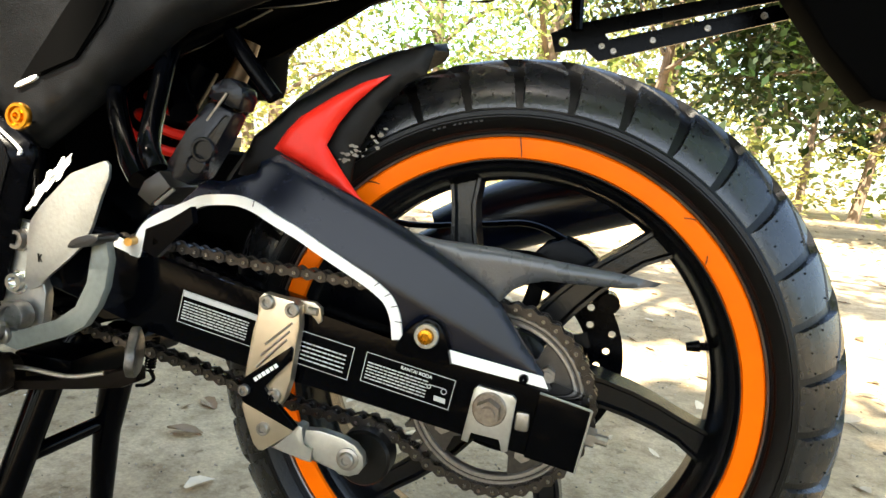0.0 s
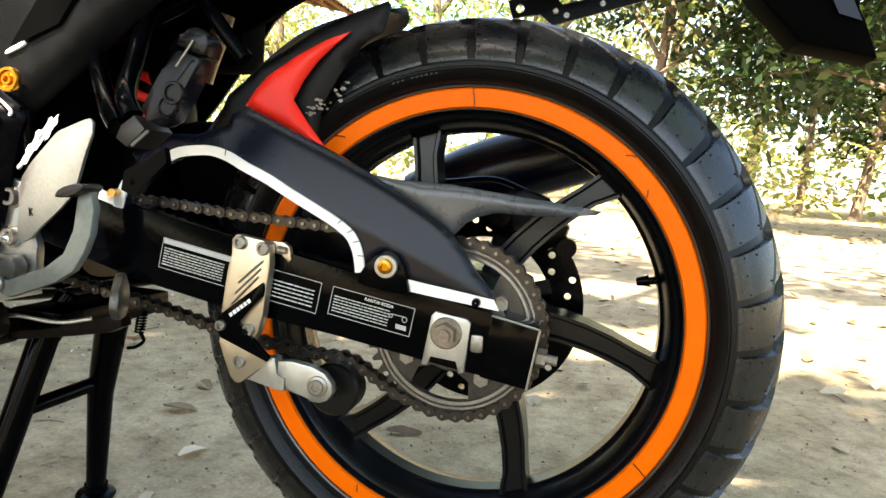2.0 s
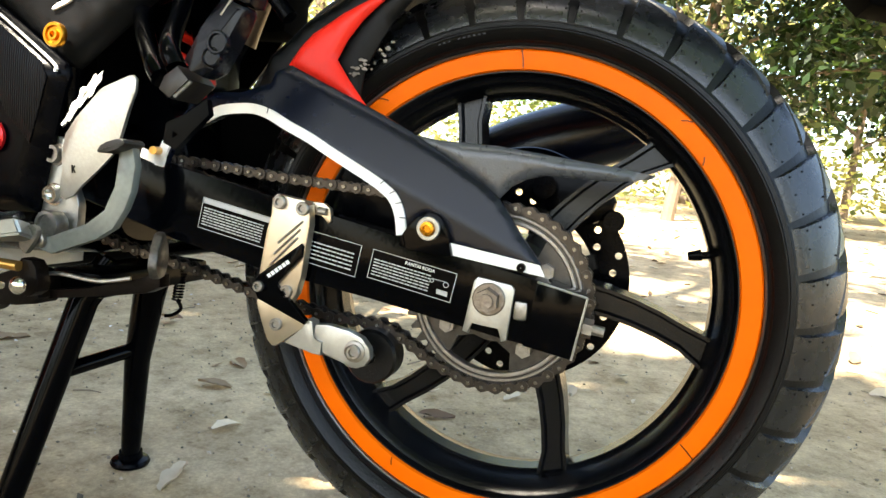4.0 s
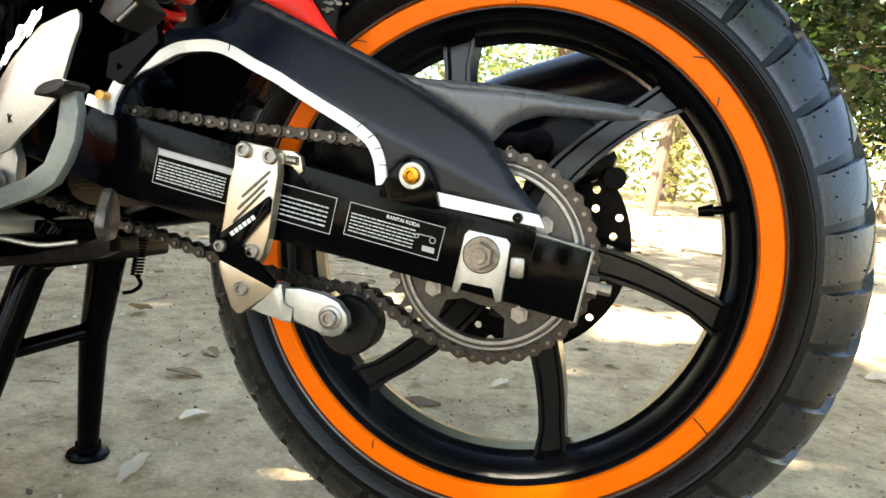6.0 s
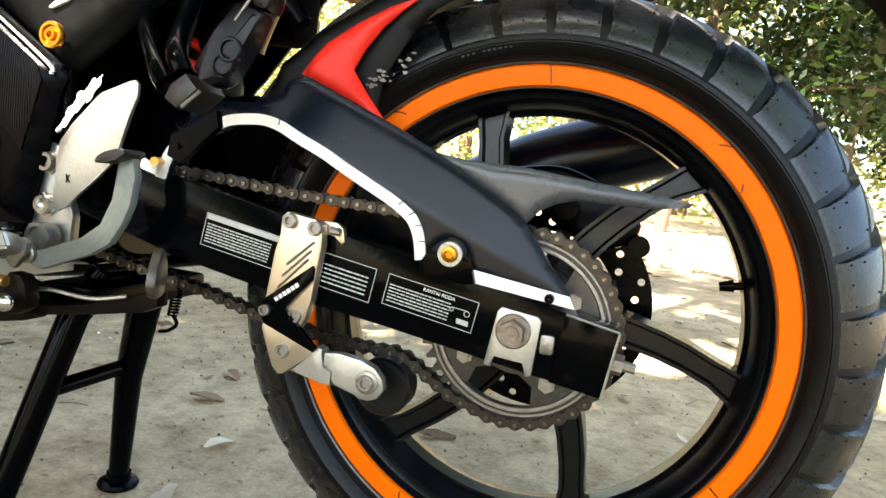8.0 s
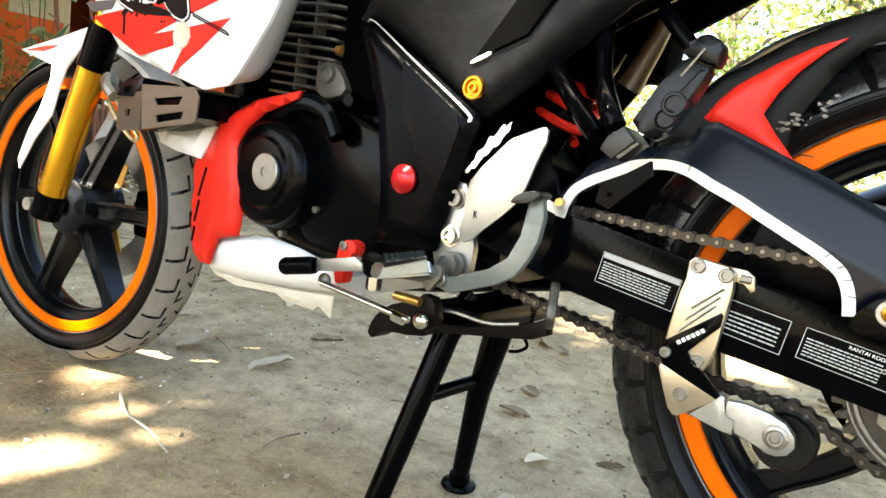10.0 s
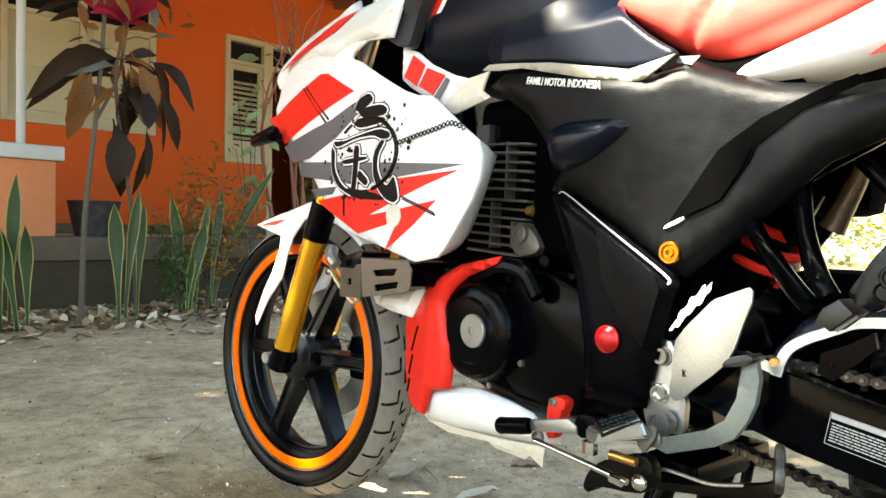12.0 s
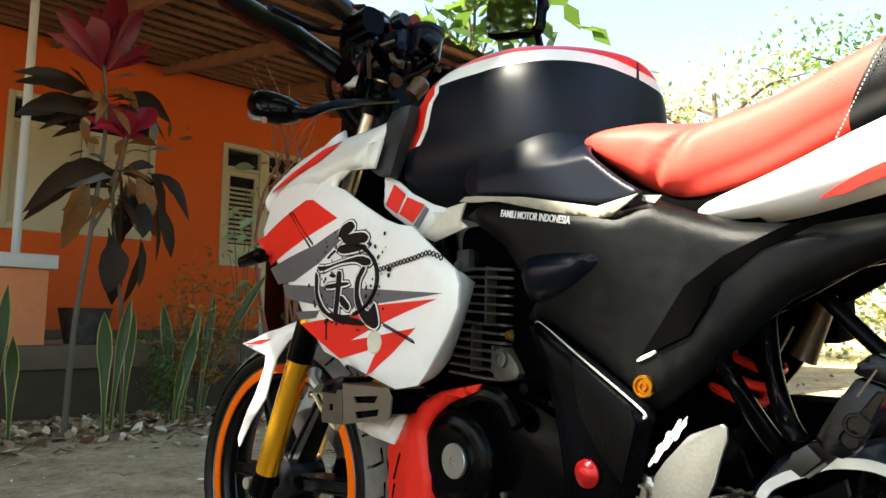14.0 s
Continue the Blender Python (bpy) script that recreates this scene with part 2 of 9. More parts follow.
def rounded(outline, times=2, keep=0.25):
    """Cuts the corners of a closed outline."""
    p = [Vector((a, b)) for a, b in outline]
    for _ in range(times):
        q = []
        for i, a in enumerate(p):
            b = p[(i + 1) % len(p)]
            q += [a.lerp(b, keep), a.lerp(b, 1 - keep)]
        p = q
    return [tuple(v) for v in p]


def inside(p, poly):
    x, y, hit = p[0], p[1], False
    j = len(poly) - 1
    for i in range(len(poly)):
        a, b = poly[i], poly[j]
        if (a[1] > y) != (b[1] > y) and x < (b[0] - a[0]) * (y - a[1]) / (b[1] - a[1]) + a[0]:
            hit = not hit
        j = i
    return hit


def edge_distance(p, poly):
    best = 9.0
    for i, a in enumerate(poly):
        b = poly[i - 1]
        dx, dy = b[0] - a[0], b[1] - a[1]
        l2 = dx * dx + dy * dy
        t = 0 if l2 == 0 else min(1, max(0, ((p[0] - a[0]) * dx + (p[1] - a[1]) * dy) / l2))
        best = min(best, math.hypot(p[0] - a[0] - t * dx, p[1] - a[1] - t * dy))
    return best


def add_shell(bm, outline, depth, cell=0.012, roll=0.01, width=0.02, thick=0.004):
    """A moulded panel: outline in x and z, depth(x, z) gives y; its rim rolls inwards (towards +y) and it has thickness."""
    from mathutils.geometry import delaunay_2d_cdt
    ring = []
    for i, a in enumerate(outline):
        b = outline[(i + 1) % len(outline)]
        k = max(1, int(math.hypot(b[0] - a[0], b[1] - a[1]) / cell))
        ring += [(a[0] + (b[0] - a[0]) * j / k, a[1] + (b[1] - a[1]) * j / k) for j in range(k)]
    nb = len(ring)
    xs, zs = [p[0] for p in ring], [p[1] for p in ring]
    pts = list(ring)
    row = 0
    z = min(zs) + cell / 2
    while z < max(zs):
        x = min(xs) + (cell / 2 if row % 2 else cell)
        while x < max(xs):
            if inside((x, z), ring) and edge_distance((x, z), ring) > cell * 0.45:
                pts.append((x, z))
            x += cell
        z += cell * 0.87
        row += 1
    # two fine rows along the rim
    verts, _, faces, *_ = delaunay_2d_cdt([Vector(p) for p in pts], [(i, (i + 1) % nb) for i in range(nb)], [], 1, 1e-6)
    front = []
    for v in verts:
        d = edge_distance(v, ring)
        k = max(0.0, 1 - d / width)
        front.append(bm.verts.new((v[0], depth(v[0], v[1]) + roll * k ** 2.2, v[1])))
    fs = []
    for f in faces:
        try:
            fs.append(bm.faces.new([front[i] for i in f]))
        except ValueError:
            pass
    if thick:
        g = bmesh.ops.extrude_face_region(bm, geom=fs)
        for v in g["geom"]:
            if isinstance(v, bmesh.types.BMVert):
                v.co.y += thick
    return bm


def flat(y):
    return lambda x, z: y


def add_loft(bm, sections, n=32, power=2.5, caps=True):
    """Superellipse sections (x, half width, low, high[, power]) joined along x."""
    rings = []
    for s in sections:
        x, w, lo, hi = s[:4]
        p = s[4] if len(s) > 4 else power
        c, h = (lo + hi) / 2, (hi - lo) / 2
        ring = []
        for k in range(n):
            a = 2 * math.pi * k / n
            ca, sa = math.cos(a), math.sin(a)
            ring.append(bm.verts.new((x, w * math.copysign(abs(ca) ** (2 / p), ca), c + h * math.copysign(abs(sa) ** (2 / p), sa))))
        rings.append(ring)
    for u, v in zip(rings, rings[1:]):
        for k in range(n):
            bm.faces.new((u[k], u[(k + 1) % n], v[(k + 1) % n], v[k]))
    if caps:
        bm.faces.new(rings[0])
        bm.faces.new(rings[-1][::-1])
    return bm


def smooth_sections(rows, steps=5):
    """More sections between the given ones, on a smooth curve."""
    rows = [tuple(r) + (() if len(r) > 4 else (2.5,)) for r in rows]
    a = np.array(rows)
    out = []
    for i in range(len(a) - 1):
        p0, p1, p2, p3 = a[max(i - 1, 0)], a[i], a[i + 1], a[min(i + 2, len(a) - 1)]
        for k in range(steps):
            t = k / steps
            out.append(tuple(0.5 * (2 * p1 + (p2 - p0) * t + (2 * p0 - 5 * p1 + 4 * p2 - p3) * t * t + (3 * p1 - p0 - 3 * p2 + p3) * t ** 3)))
    return out + [tuple(a[-1])]


def add_bolt(bm, x, y, z, r, depth=0.006, socket=True, n=6):
    """A socket-head bolt that points towards -y."""
    prof = [(0, r), (-depth * 0.8, r), (-depth, r * 0.85), (-depth, r * 0.55)]
    prof += [(-depth * 0.4, r * 0.5), (-depth * 0.4, 0.0004)] if socket else [(-depth, 0.0004)]
    return add_lathe(bm, prof, 18, centre=(x, y, z))


def add_holed(bm, outline, holes, y0, y1):
    """A plate in the xz plane with holes through it."""
    from mathutils.geometry import delaunay_2d_cdt
    rings = [outline] + holes
    pts, edges = [], []
    for r in rings:
        o = len(pts)
        pts += [Vector(p) for p in r]
        edges += [(o + i, o + (i + 1) % len(r)) for i in range(len(r))]
    _, _, faces, *_ = delaunay_2d_cdt(pts, edges, [], 0, 1e-7)
    a = [bm.verts.new((p.x, y0, p.y)) for p in pts]
    b = [bm.verts.new((p.x, y1, p.y)) for p in pts]
    for f in faces:
        c = sum((pts[i] for i in f), Vector((0, 0))) / len(f)
        if inside(c, outline) and not any(inside(c, h) for h in holes):
            bm.faces.new([a[i] for i in f])
            bm.faces.new([b[i] for i in reversed(f)])
    for i, j in edges:
        bm.faces.new((a[i], a[j], b[j], b[i]))
    return bm


def circle(x, z, r, n=12):
    return [(x + r * math.cos(2 * math.pi * k / n), z + r * math.sin(2 * math.pi * k / n)) for k in range(n)]


def B():
    return bmesh.new()


# ---- ground, house and garden ----
def soil_material():
    m = bpy.data.materials.new("packed sandy soil")
    m.use_nodes = True
    nt = m.node_tree
    n, link = nt.nodes, nt.links
    co = n.new("ShaderNodeTexCoord")

    def noise_tex(scale, detail=8, rough=0.6):
        t = n.new("ShaderNodeTexNoise")
        t.inputs["Scale"].default_value, t.inputs["Detail"].default_value, t.inputs["Roughness"].default_value = scale, detail, rough
        link.new(co.outputs["Object"], t.inputs["Vector"])
        return t.outputs["Fac"]

    def ramp(fac, *stops):
        r = n.new("ShaderNodeValToRGB")
        r.color_ramp.elements[0].position, r.color_ramp.elements[0].color = stops[0][0], (*stops[0][1], 1)
        r.color_ramp.elements[1].position, r.color_ramp.elements[1].color = stops[-1][0], (*stops[-1][1], 1)
        for p, c in stops[1:-1]:
            r.color_ramp.elements.new(p).color = (*c, 1)
        link.new(fac, r.inputs[0])
        return r.outputs[0]

    def blend(kind, fac, a, b):
        x = n.new("ShaderNodeMixRGB")
        x.blend_type = kind
        x.inputs[0].default_value = fac
        link.new(a, x.inputs[1])
        link.new(b, x.inputs[2])
        return x.outputs[0]

    base = ramp(noise_tex(1.3), (0.3, (0.29, 0.217, 0.130)), (0.5, (0.415, 0.322, 0.202)), (0.72, (0.53, 0.420, 0.272)))
    grit = ramp(noise_tex(160, 6, 0.75), (0.32, (0.34, 0.32, 0.29)), (0.5, (0.5, 0.5, 0.5)), (0.68, (0.72, 0.71, 0.68)))
    c = blend("OVERLAY", 0.62, base, grit)
    crumbs = ramp(noise_tex(38, 4, 0.5), (0.28, (0.42, 0.38, 0.32)), (0.36, (1, 1, 1)))
    c = blend("MULTIPLY", 0.75, c, crumbs)
    damp = ramp(noise_tex(4.5, 6), (0.36, (0.72, 0.70, 0.66)), (0.55, (1, 1, 1)))
    c = blend("MULTIPLY", 0.9, c, damp)
    clods = ramp(noise_tex(17, 8, 0.7), (0.38, (0.62, 0.58, 0.52)), (0.5, (1, 1, 1)), (0.62, (1.25, 1.24, 1.2)))
    c = blend("MULTIPLY", 0.7, c, clods)
    b = n["Principled BSDF"]
    link.new(c, b.inputs["Base Color"])
    b.inputs["Roughness"].default_value = 0.92
    b.inputs["Specular IOR Level"].default_value = 0.2
    h = n.new("ShaderNodeMath")
    h.operation = "ADD"
    link.new(noise_tex(60, 8, 0.7), h.inputs[0])
    link.new(noise_tex(9, 6, 0.6), h.inputs[1])
    bp = n.new("ShaderNodeBump")
    bp.inputs["Strength"].default_value, bp.inputs["Distance"].default_value = 0.55, 0.012
    link.new(h.outputs[0], bp.inputs["Height"])
    link.new(bp.outputs[0], b.inputs["Normal"])
    return m


SOIL = soil_material()


def ground_height(x, y):
    """Slight unevenness of the yard, level round the motorcycle."""
    d = min(1.0, max(0.0, (math.hypot(x + 0.6, y) - 0.8) / 1.5))
    return d * (0.012 * noise.noise((x * 0.9, y * 0.9, 3)) + 0.004 * noise.noise((x * 4, y * 4, 7))) - 0.002


bm = B()
# one sheet: fine near the motorcycle, coarse towards the horizon
steps = sorted({round(v, 3) for v in [i * 0.15 for i in range(-50, 51)]} | {9, 11, 14, 18, 25, 40, 80, 200, 600, -9, -11, -14, -18, -25, -40, -80, -200, -600})
gv = [[bm.verts.new((x, y, ground_height(x, y))) for x in steps] for y in steps]
for j in range(len(steps) - 1):
    for i in range(len(steps) - 1):
        bm.faces.new((gv[j][i], gv[j][i + 1], gv[j + 1][i + 1], gv[j + 1][i]))
ground = part("ground", bm, SOIL, smooth_angle=180)
tagged(ground, "packed grey-brown sandy soil yard with scattered dry leaves", "ground", kind="structure")

DRY = [leaf_material("dry leaf %s" % k, c, [v * 0.8 for v in c], 0.2, 0.6) for k, c in (("pale", (0.66, 0.55, 0.39)), ("tan", (0.34, 0.23, 0.13)), ("brown", (0.15, 0.09, 0.05)))]


def add_leaf(bm, m, length, width, curl=0.2, n=4):
    """A pointed blade bent along its length, in the xy plane from the origin along +x."""
    rows = []
    for i in range(n + 1):
        t = i / n
        w = width * math.sin(math.pi * min(1, 0.06 + t * 0.94)) ** 0.8 * 0.5
        z = -curl * length * t * t
        x = length * t * (1 - 0.25 * abs(curl) * t)
        rows.append([bm.verts.new(m @ Vector((x, -w, z + w * 0.35))), bm.verts.new(m @ Vector((x, 0, z))), bm.verts.new(m @ Vector((x, w, z + w * 0.35)))])
    for u, v in zip(rows, rows[1:]):
        for k in (0, 1):
            bm.faces.new((u[k], u[k + 1], v[k + 1], v[k]))
    return bm


rng = random.Random(11)


def dry_leaf(x, y, length, mat, turn, label):
    bm = B()
    add_leaf(bm, Matrix.Identity(4), length, length * rng.uniform(0.32, 0.5), rng.uniform(-0.35, 0.35), 9)
    # withered: the rim is ragged and buckled
    for v in bm.verts:
        if abs(v.co.y) > 1e-5:
            v.co.y *= rng.uniform(0.72, 1.1)
            v.co.z += rng.uniform(0, 0.07) * length
        v.co.x += rng.uniform(-0.012, 0.012) * length
    ob = part("dry_leaf", bm, mat, smooth_angle=180)
    lo = min(v.co.z for v in ob.data.vertices)
    ob.matrix_basis = pose(x, y, ground_height(x, y) - lo + 0.001, rng.uniform(-12, 12), rng.uniform(-8, 8), turn)
    return tagged(ob, label, "leaf", "dry leaves on the ground")


# single leaves that lie clear of the rest
# Leaves at -0.431 and -1.07 are tan; sunlight is put into their pale colour.
for x, y, l, k, turn in ((-0.086, 0.58, 0.055, 0, 60), (-0.431, 0.019, 0.075, 0, 100), (-0.284, 0.186, 0.05, 0, 20), (-0.628, 0.373, 0.07, 1, 20), (-1.26, 0.11, 0.105, 0, 57), (-1.07, 0.143, 0.10, 0, 75), (-1.153, 0.389, 0.085, 1, 57), (-0.61, 0.5, 0.075, 1, 140), (-1.74, -0.26, 0.09, 1, 10), (-1.3, -0.3, 0.06, 1, 80), (-0.5, 0.395, 0.03, 0, 5), (-0.15, 0.45, 0.07, 2, 200), (-0.40, 0.30, 0.05, 2, 30)):
    dry_leaf(x, y, l, DRY[k], turn, ("pale curled dry leaf on bare soil", "tan curled dry leaf on bare soil", "brown withered leaf on bare soil")[k])

# one pale twig lying clear of the rest
bm = B()
add_tube(bm, [(-1.090, -0.112, 0.004), (-1.060, -0.128, 0.008), (-1.010, -0.148, 0.005), (-0.930, -0.160, 0.007), (-0.857, -0.177, 0.004)], (0.0026, 0.0016), 7, 5)
tagged(part("twig", bm, material("bleached twig", (0.46, 0.41, 0.33), 0.8, vary=0.3, scale=60, bump=0.3)), "pale bent twig lying on the soil", "twig")

# litter of leaves, twigs and crumbs of soil
for k, mat in enumerate(DRY):
    bm = B()
    for i in range(1000):
        if i % 3 == 0:
            x, y = -4.95 + abs(rng.gauss(0, 0.45)), rng.uniform(-2.5, 3.5)
        elif i % 3 == 1:
            x, y = rng.uniform(-4.5, 3.5), rng.uniform(0.2, 6.5)
        else:
            x, y = rng.uniform(-6, 7), rng.uniform(3, 11)
        s = rng.uniform(0.02, 0.085)
        if math.hypot(x, y) < 0.5 or -1.5 < x < 0.2 and abs(y) < 0.2:
            continue
        add_leaf(bm, pose(x, y, ground_height(x, y) + 0.006, rng.uniform(-25, 25), rng.uniform(-15, 15), rng.uniform(0, 360)), s, s * 0.5, rng.uniform(-0.4, 0.3), 3)
    tagged(part("leaf_litter", bm, mat, smooth_angle=180), "scattered dry leaves over the soil", "leaf litter", kind="stuff")
CRUMB = material("soil crumbs", (0.27, 0.225, 0.17), 0.95, vary=0.3, islands=0.75)
bm = B()
for i in range(7000):
    x, y = rng.uniform(-2.6, 1.6), rng.uniform(-0.6, 2.2)
    r = rng.uniform(0.001, 0.0042) * (1.8 if rng.random() < 0.05 else 1)
    m = pose(x, y, ground_height(x, y) + r * 0.3, rng.uniform(0, 360), rng.uniform(0, 360), 0)
    v = [bm.verts.new(m @ Vector(q) ) for q in ((r, 0, 0), (-r, 0, 0), (0, r * 0.8, 0), (0, -r * 0.8, 0), (0, 0, r * 0.6), (0, 0, -r * 0.6))]
    for a, b, c in ((0, 2, 4), (2, 1, 4), (1, 3, 4), (3, 0, 4), (2, 0, 5), (1, 2, 5), (3, 1, 5), (0, 3, 5)):
        bm.faces.new((v[a], v[b], v[c]))
tagged(part("soil_crumbs", bm, CRUMB), "loose crumbs of soil and small pebbles", "pebbles", kind="stuff")
# leaves swept up against the porch and pale chips over the bare soil
rng = random.Random(64)
for k, mat in enumerate(DRY):
    bm = B()
    for i in range(430):
        x, y = -4.30 + rng.gauss(0, 0.34), rng.uniform(-1.6, 2.0)
        s = rng.uniform(0.03, 0.10)
        add_leaf(bm, pose(x, y, ground_height(x, y) + 0.008, rng.uniform(-35, 35), rng.uniform(-25, 15), rng.uniform(0, 360)), s, s * 0.5, rng.uniform(-0.5, 0.3), 4)
    tagged(part("leaf_litter", bm, mat, smooth_angle=180), "dry leaves swept up along the porch", "leaf litter", kind="stuff")
CHIP = material("pale chips", (0.62, 0.60, 0.57), 0.6, vary=0.2, islands=0.4)
bm = B()
for i in range(900):
    x, y = rng.uniform(-4.2, -0.9), rng.uniform(-1.4, 1.6)
    s = rng.uniform(0.003, 0.012) * (1.6 if rng.random() < 0.06 else 1)
    add_leaf(bm, pose(x, y, ground_height(x, y) + 0.004, rng.uniform(-30, 30), rng.uniform(-20, 20), rng.uniform(0, 360)), s, s * 0.7, rng.uniform(-0.4, 0.3), 2)
tagged(part("pale_chips", bm, CHIP), "small pale chips and crumbled leaf scattered on soil", "chips", kind="stuff")
TWIG = material("dry twig", (0.16, 0.12, 0.085), 0.8, vary=0.3, islands=0.3)
bm = B()
for i in range(90):
    x, y, a, l = rng.uniform(-3.5, 1.5), rng.uniform(-0.3, 3), rng.uniform(0, 6.28), rng.uniform(0.03, 0.16)
    if math.hypot(x, y) < 0.45:
        continue
    d = Vector((math.cos(a), math.sin(a), 0)) * l
    p = Vector((x, y, ground_height(x, y) + 0.004))
    add_tube(bm, [p, p + d * 0.5 + Vector((rng.uniform(-1, 1), rng.uniform(-1, 1), 0.3)) * l * 0.12, p + d], (0.0018, 0.0009), 5, 3)
tagged(part("twigs", bm, TWIG), "thin dry twigs lying on the soil", "twigs", kind="stuff")

# house
ORANGE_WALL = material("orange lime-washed plaster", (0.55, 0.085, 0.004), 0.8, vary=0.10, scale=8, bump=0.2, bump_scale=60, dust=0.12, dust_color=(0.55, 0.16, 0.05))
PEACH_WALL = material("faded orange plaster", (0.62, 0.22, 0.09), 0.8, vary=0.12, scale=8, bump=0.2, bump_scale=60, dust=0.15, dust_color=(0.4, 0.25, 0.16))
# Plinth and slab are darkened: tree shade is put into their colour.
PLINTH = material("weathered cement with tree shade in it", (0.036, 0.026, 0.012), 0.9, vary=0.5, scale=3, bump=0.5, bump_scale=50, dust=0.4, dust_color=(0.040, 0.036, 0.016))
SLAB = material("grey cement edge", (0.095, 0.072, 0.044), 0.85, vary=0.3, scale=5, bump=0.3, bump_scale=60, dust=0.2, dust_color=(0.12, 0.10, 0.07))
TILE = material("dull porch floor", (0.34, 0.31, 0.27), 0.5, vary=0.15, scale=10)
WINDOW_PAINT = material("yellowed cream paint", (0.43, 0.395, 0.275), 0.55, vary=0.1, scale=12, bump=0.1, dust=0.12, dust_color=(0.3, 0.27, 0.18))
WHITE_WALL = material("white-painted cement", (0.55, 0.57, 0.58), 0.6, vary=0.06, scale=8, dust=0.1)
GLASS_DARK = material("dark window glass", (0.012, 0.014, 0.016), 0.12, vary=0.1)
RAFTER = material("old brown timber", (0.21, 0.095, 0.042), 0.8, vary=0.3, scale=20, bump=0.3)
ROOF_SHEET = material("rusty corrugated sheet", (0.062, 0.036, 0.024), 0.75, vary=0.35, scale=9, dust=0.3, dust_color=(0.05, 0.04, 0.035))
POT_BLACK = material("black plastic pot", (0.02, 0.02, 0.02), 0.5, vary=0.2, dust=0.15)

YARD = pose(-0.004, 0.006, 0, 0, 0, 1.25)     # turns the house and its planting to fit the camera's view
before_house = set(scene.objects)
XW, XP, ZF = -7.2, -5.12, 0.47     # house wall, porch edge, porch floor
house = thing("house", "orange plastered house with raised porch, cream windows and corrugated roof", "house")
WINDOWS = ((0.36, 1.70, 1.47, 2.76, "shut"), (2.44, 2.95, 1.27, 2.66, "louvre"), (2.95, 3.86, 0.47, 2.66, "door"))
# front wall, cut round the two windows
cuts = sorted({-6.0, 9.0} | {w[0] for w in WINDOWS} | {w[1] for w in WINDOWS})
for a, b in zip(cuts, cuts[1:]):
    hole = next((w for w in WINDOWS if w[0] <= a and b <= w[1]), None)
    for lo, hi in ([(ZF, 3.35)] if hole is None else [(ZF, hole[2]), (hole[3], 3.35)]):
        bm = B()
        add_box(bm, (XW - 0.15, a, lo), (XW, b, hi))
        part("wall", bm, ORANGE_WALL, house, "bright orange plaster front wall")
# The last box is an unseen partition, added to keep the doorway dark.
for lo, hi in (((XW - 6, -6.0, 0), (XW - 0.15, -5.85, 3.35)), ((XW - 6, 8.85, 0), (XW - 0.15, 9.0, 3.35)), ((XW - 6.15, -6.0, 0), (XW - 6, 9.0, 3.35)), ((XW - 2.3, -5.85, 0), (XW - 2.15, 8.85, 3.9))):
    bm = B()
    add_box(bm, lo, hi)
    part("wall", bm, ORANGE_WALL, house)
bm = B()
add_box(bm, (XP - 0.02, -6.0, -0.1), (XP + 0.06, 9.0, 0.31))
part("porch_wall", bm, PLINTH, house, "porch plinth of weathered cement, tree shade put into its colour")
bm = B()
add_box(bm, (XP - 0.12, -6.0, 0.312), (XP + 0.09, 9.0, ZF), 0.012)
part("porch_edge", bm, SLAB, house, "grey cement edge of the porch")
bm = B()
add_box(bm, (XW, -6.0, 0.3), (XP - 0.122, 9.0, ZF - 0.004))
part("porch_floor", bm, TILE, house)
bm = B()
add_box(bm, (XW + 0.001, -6.0, ZF), (XW + 0.02, 9.0, ZF + 0.09), 0.004)
part("skirting", bm, SLAB, house)

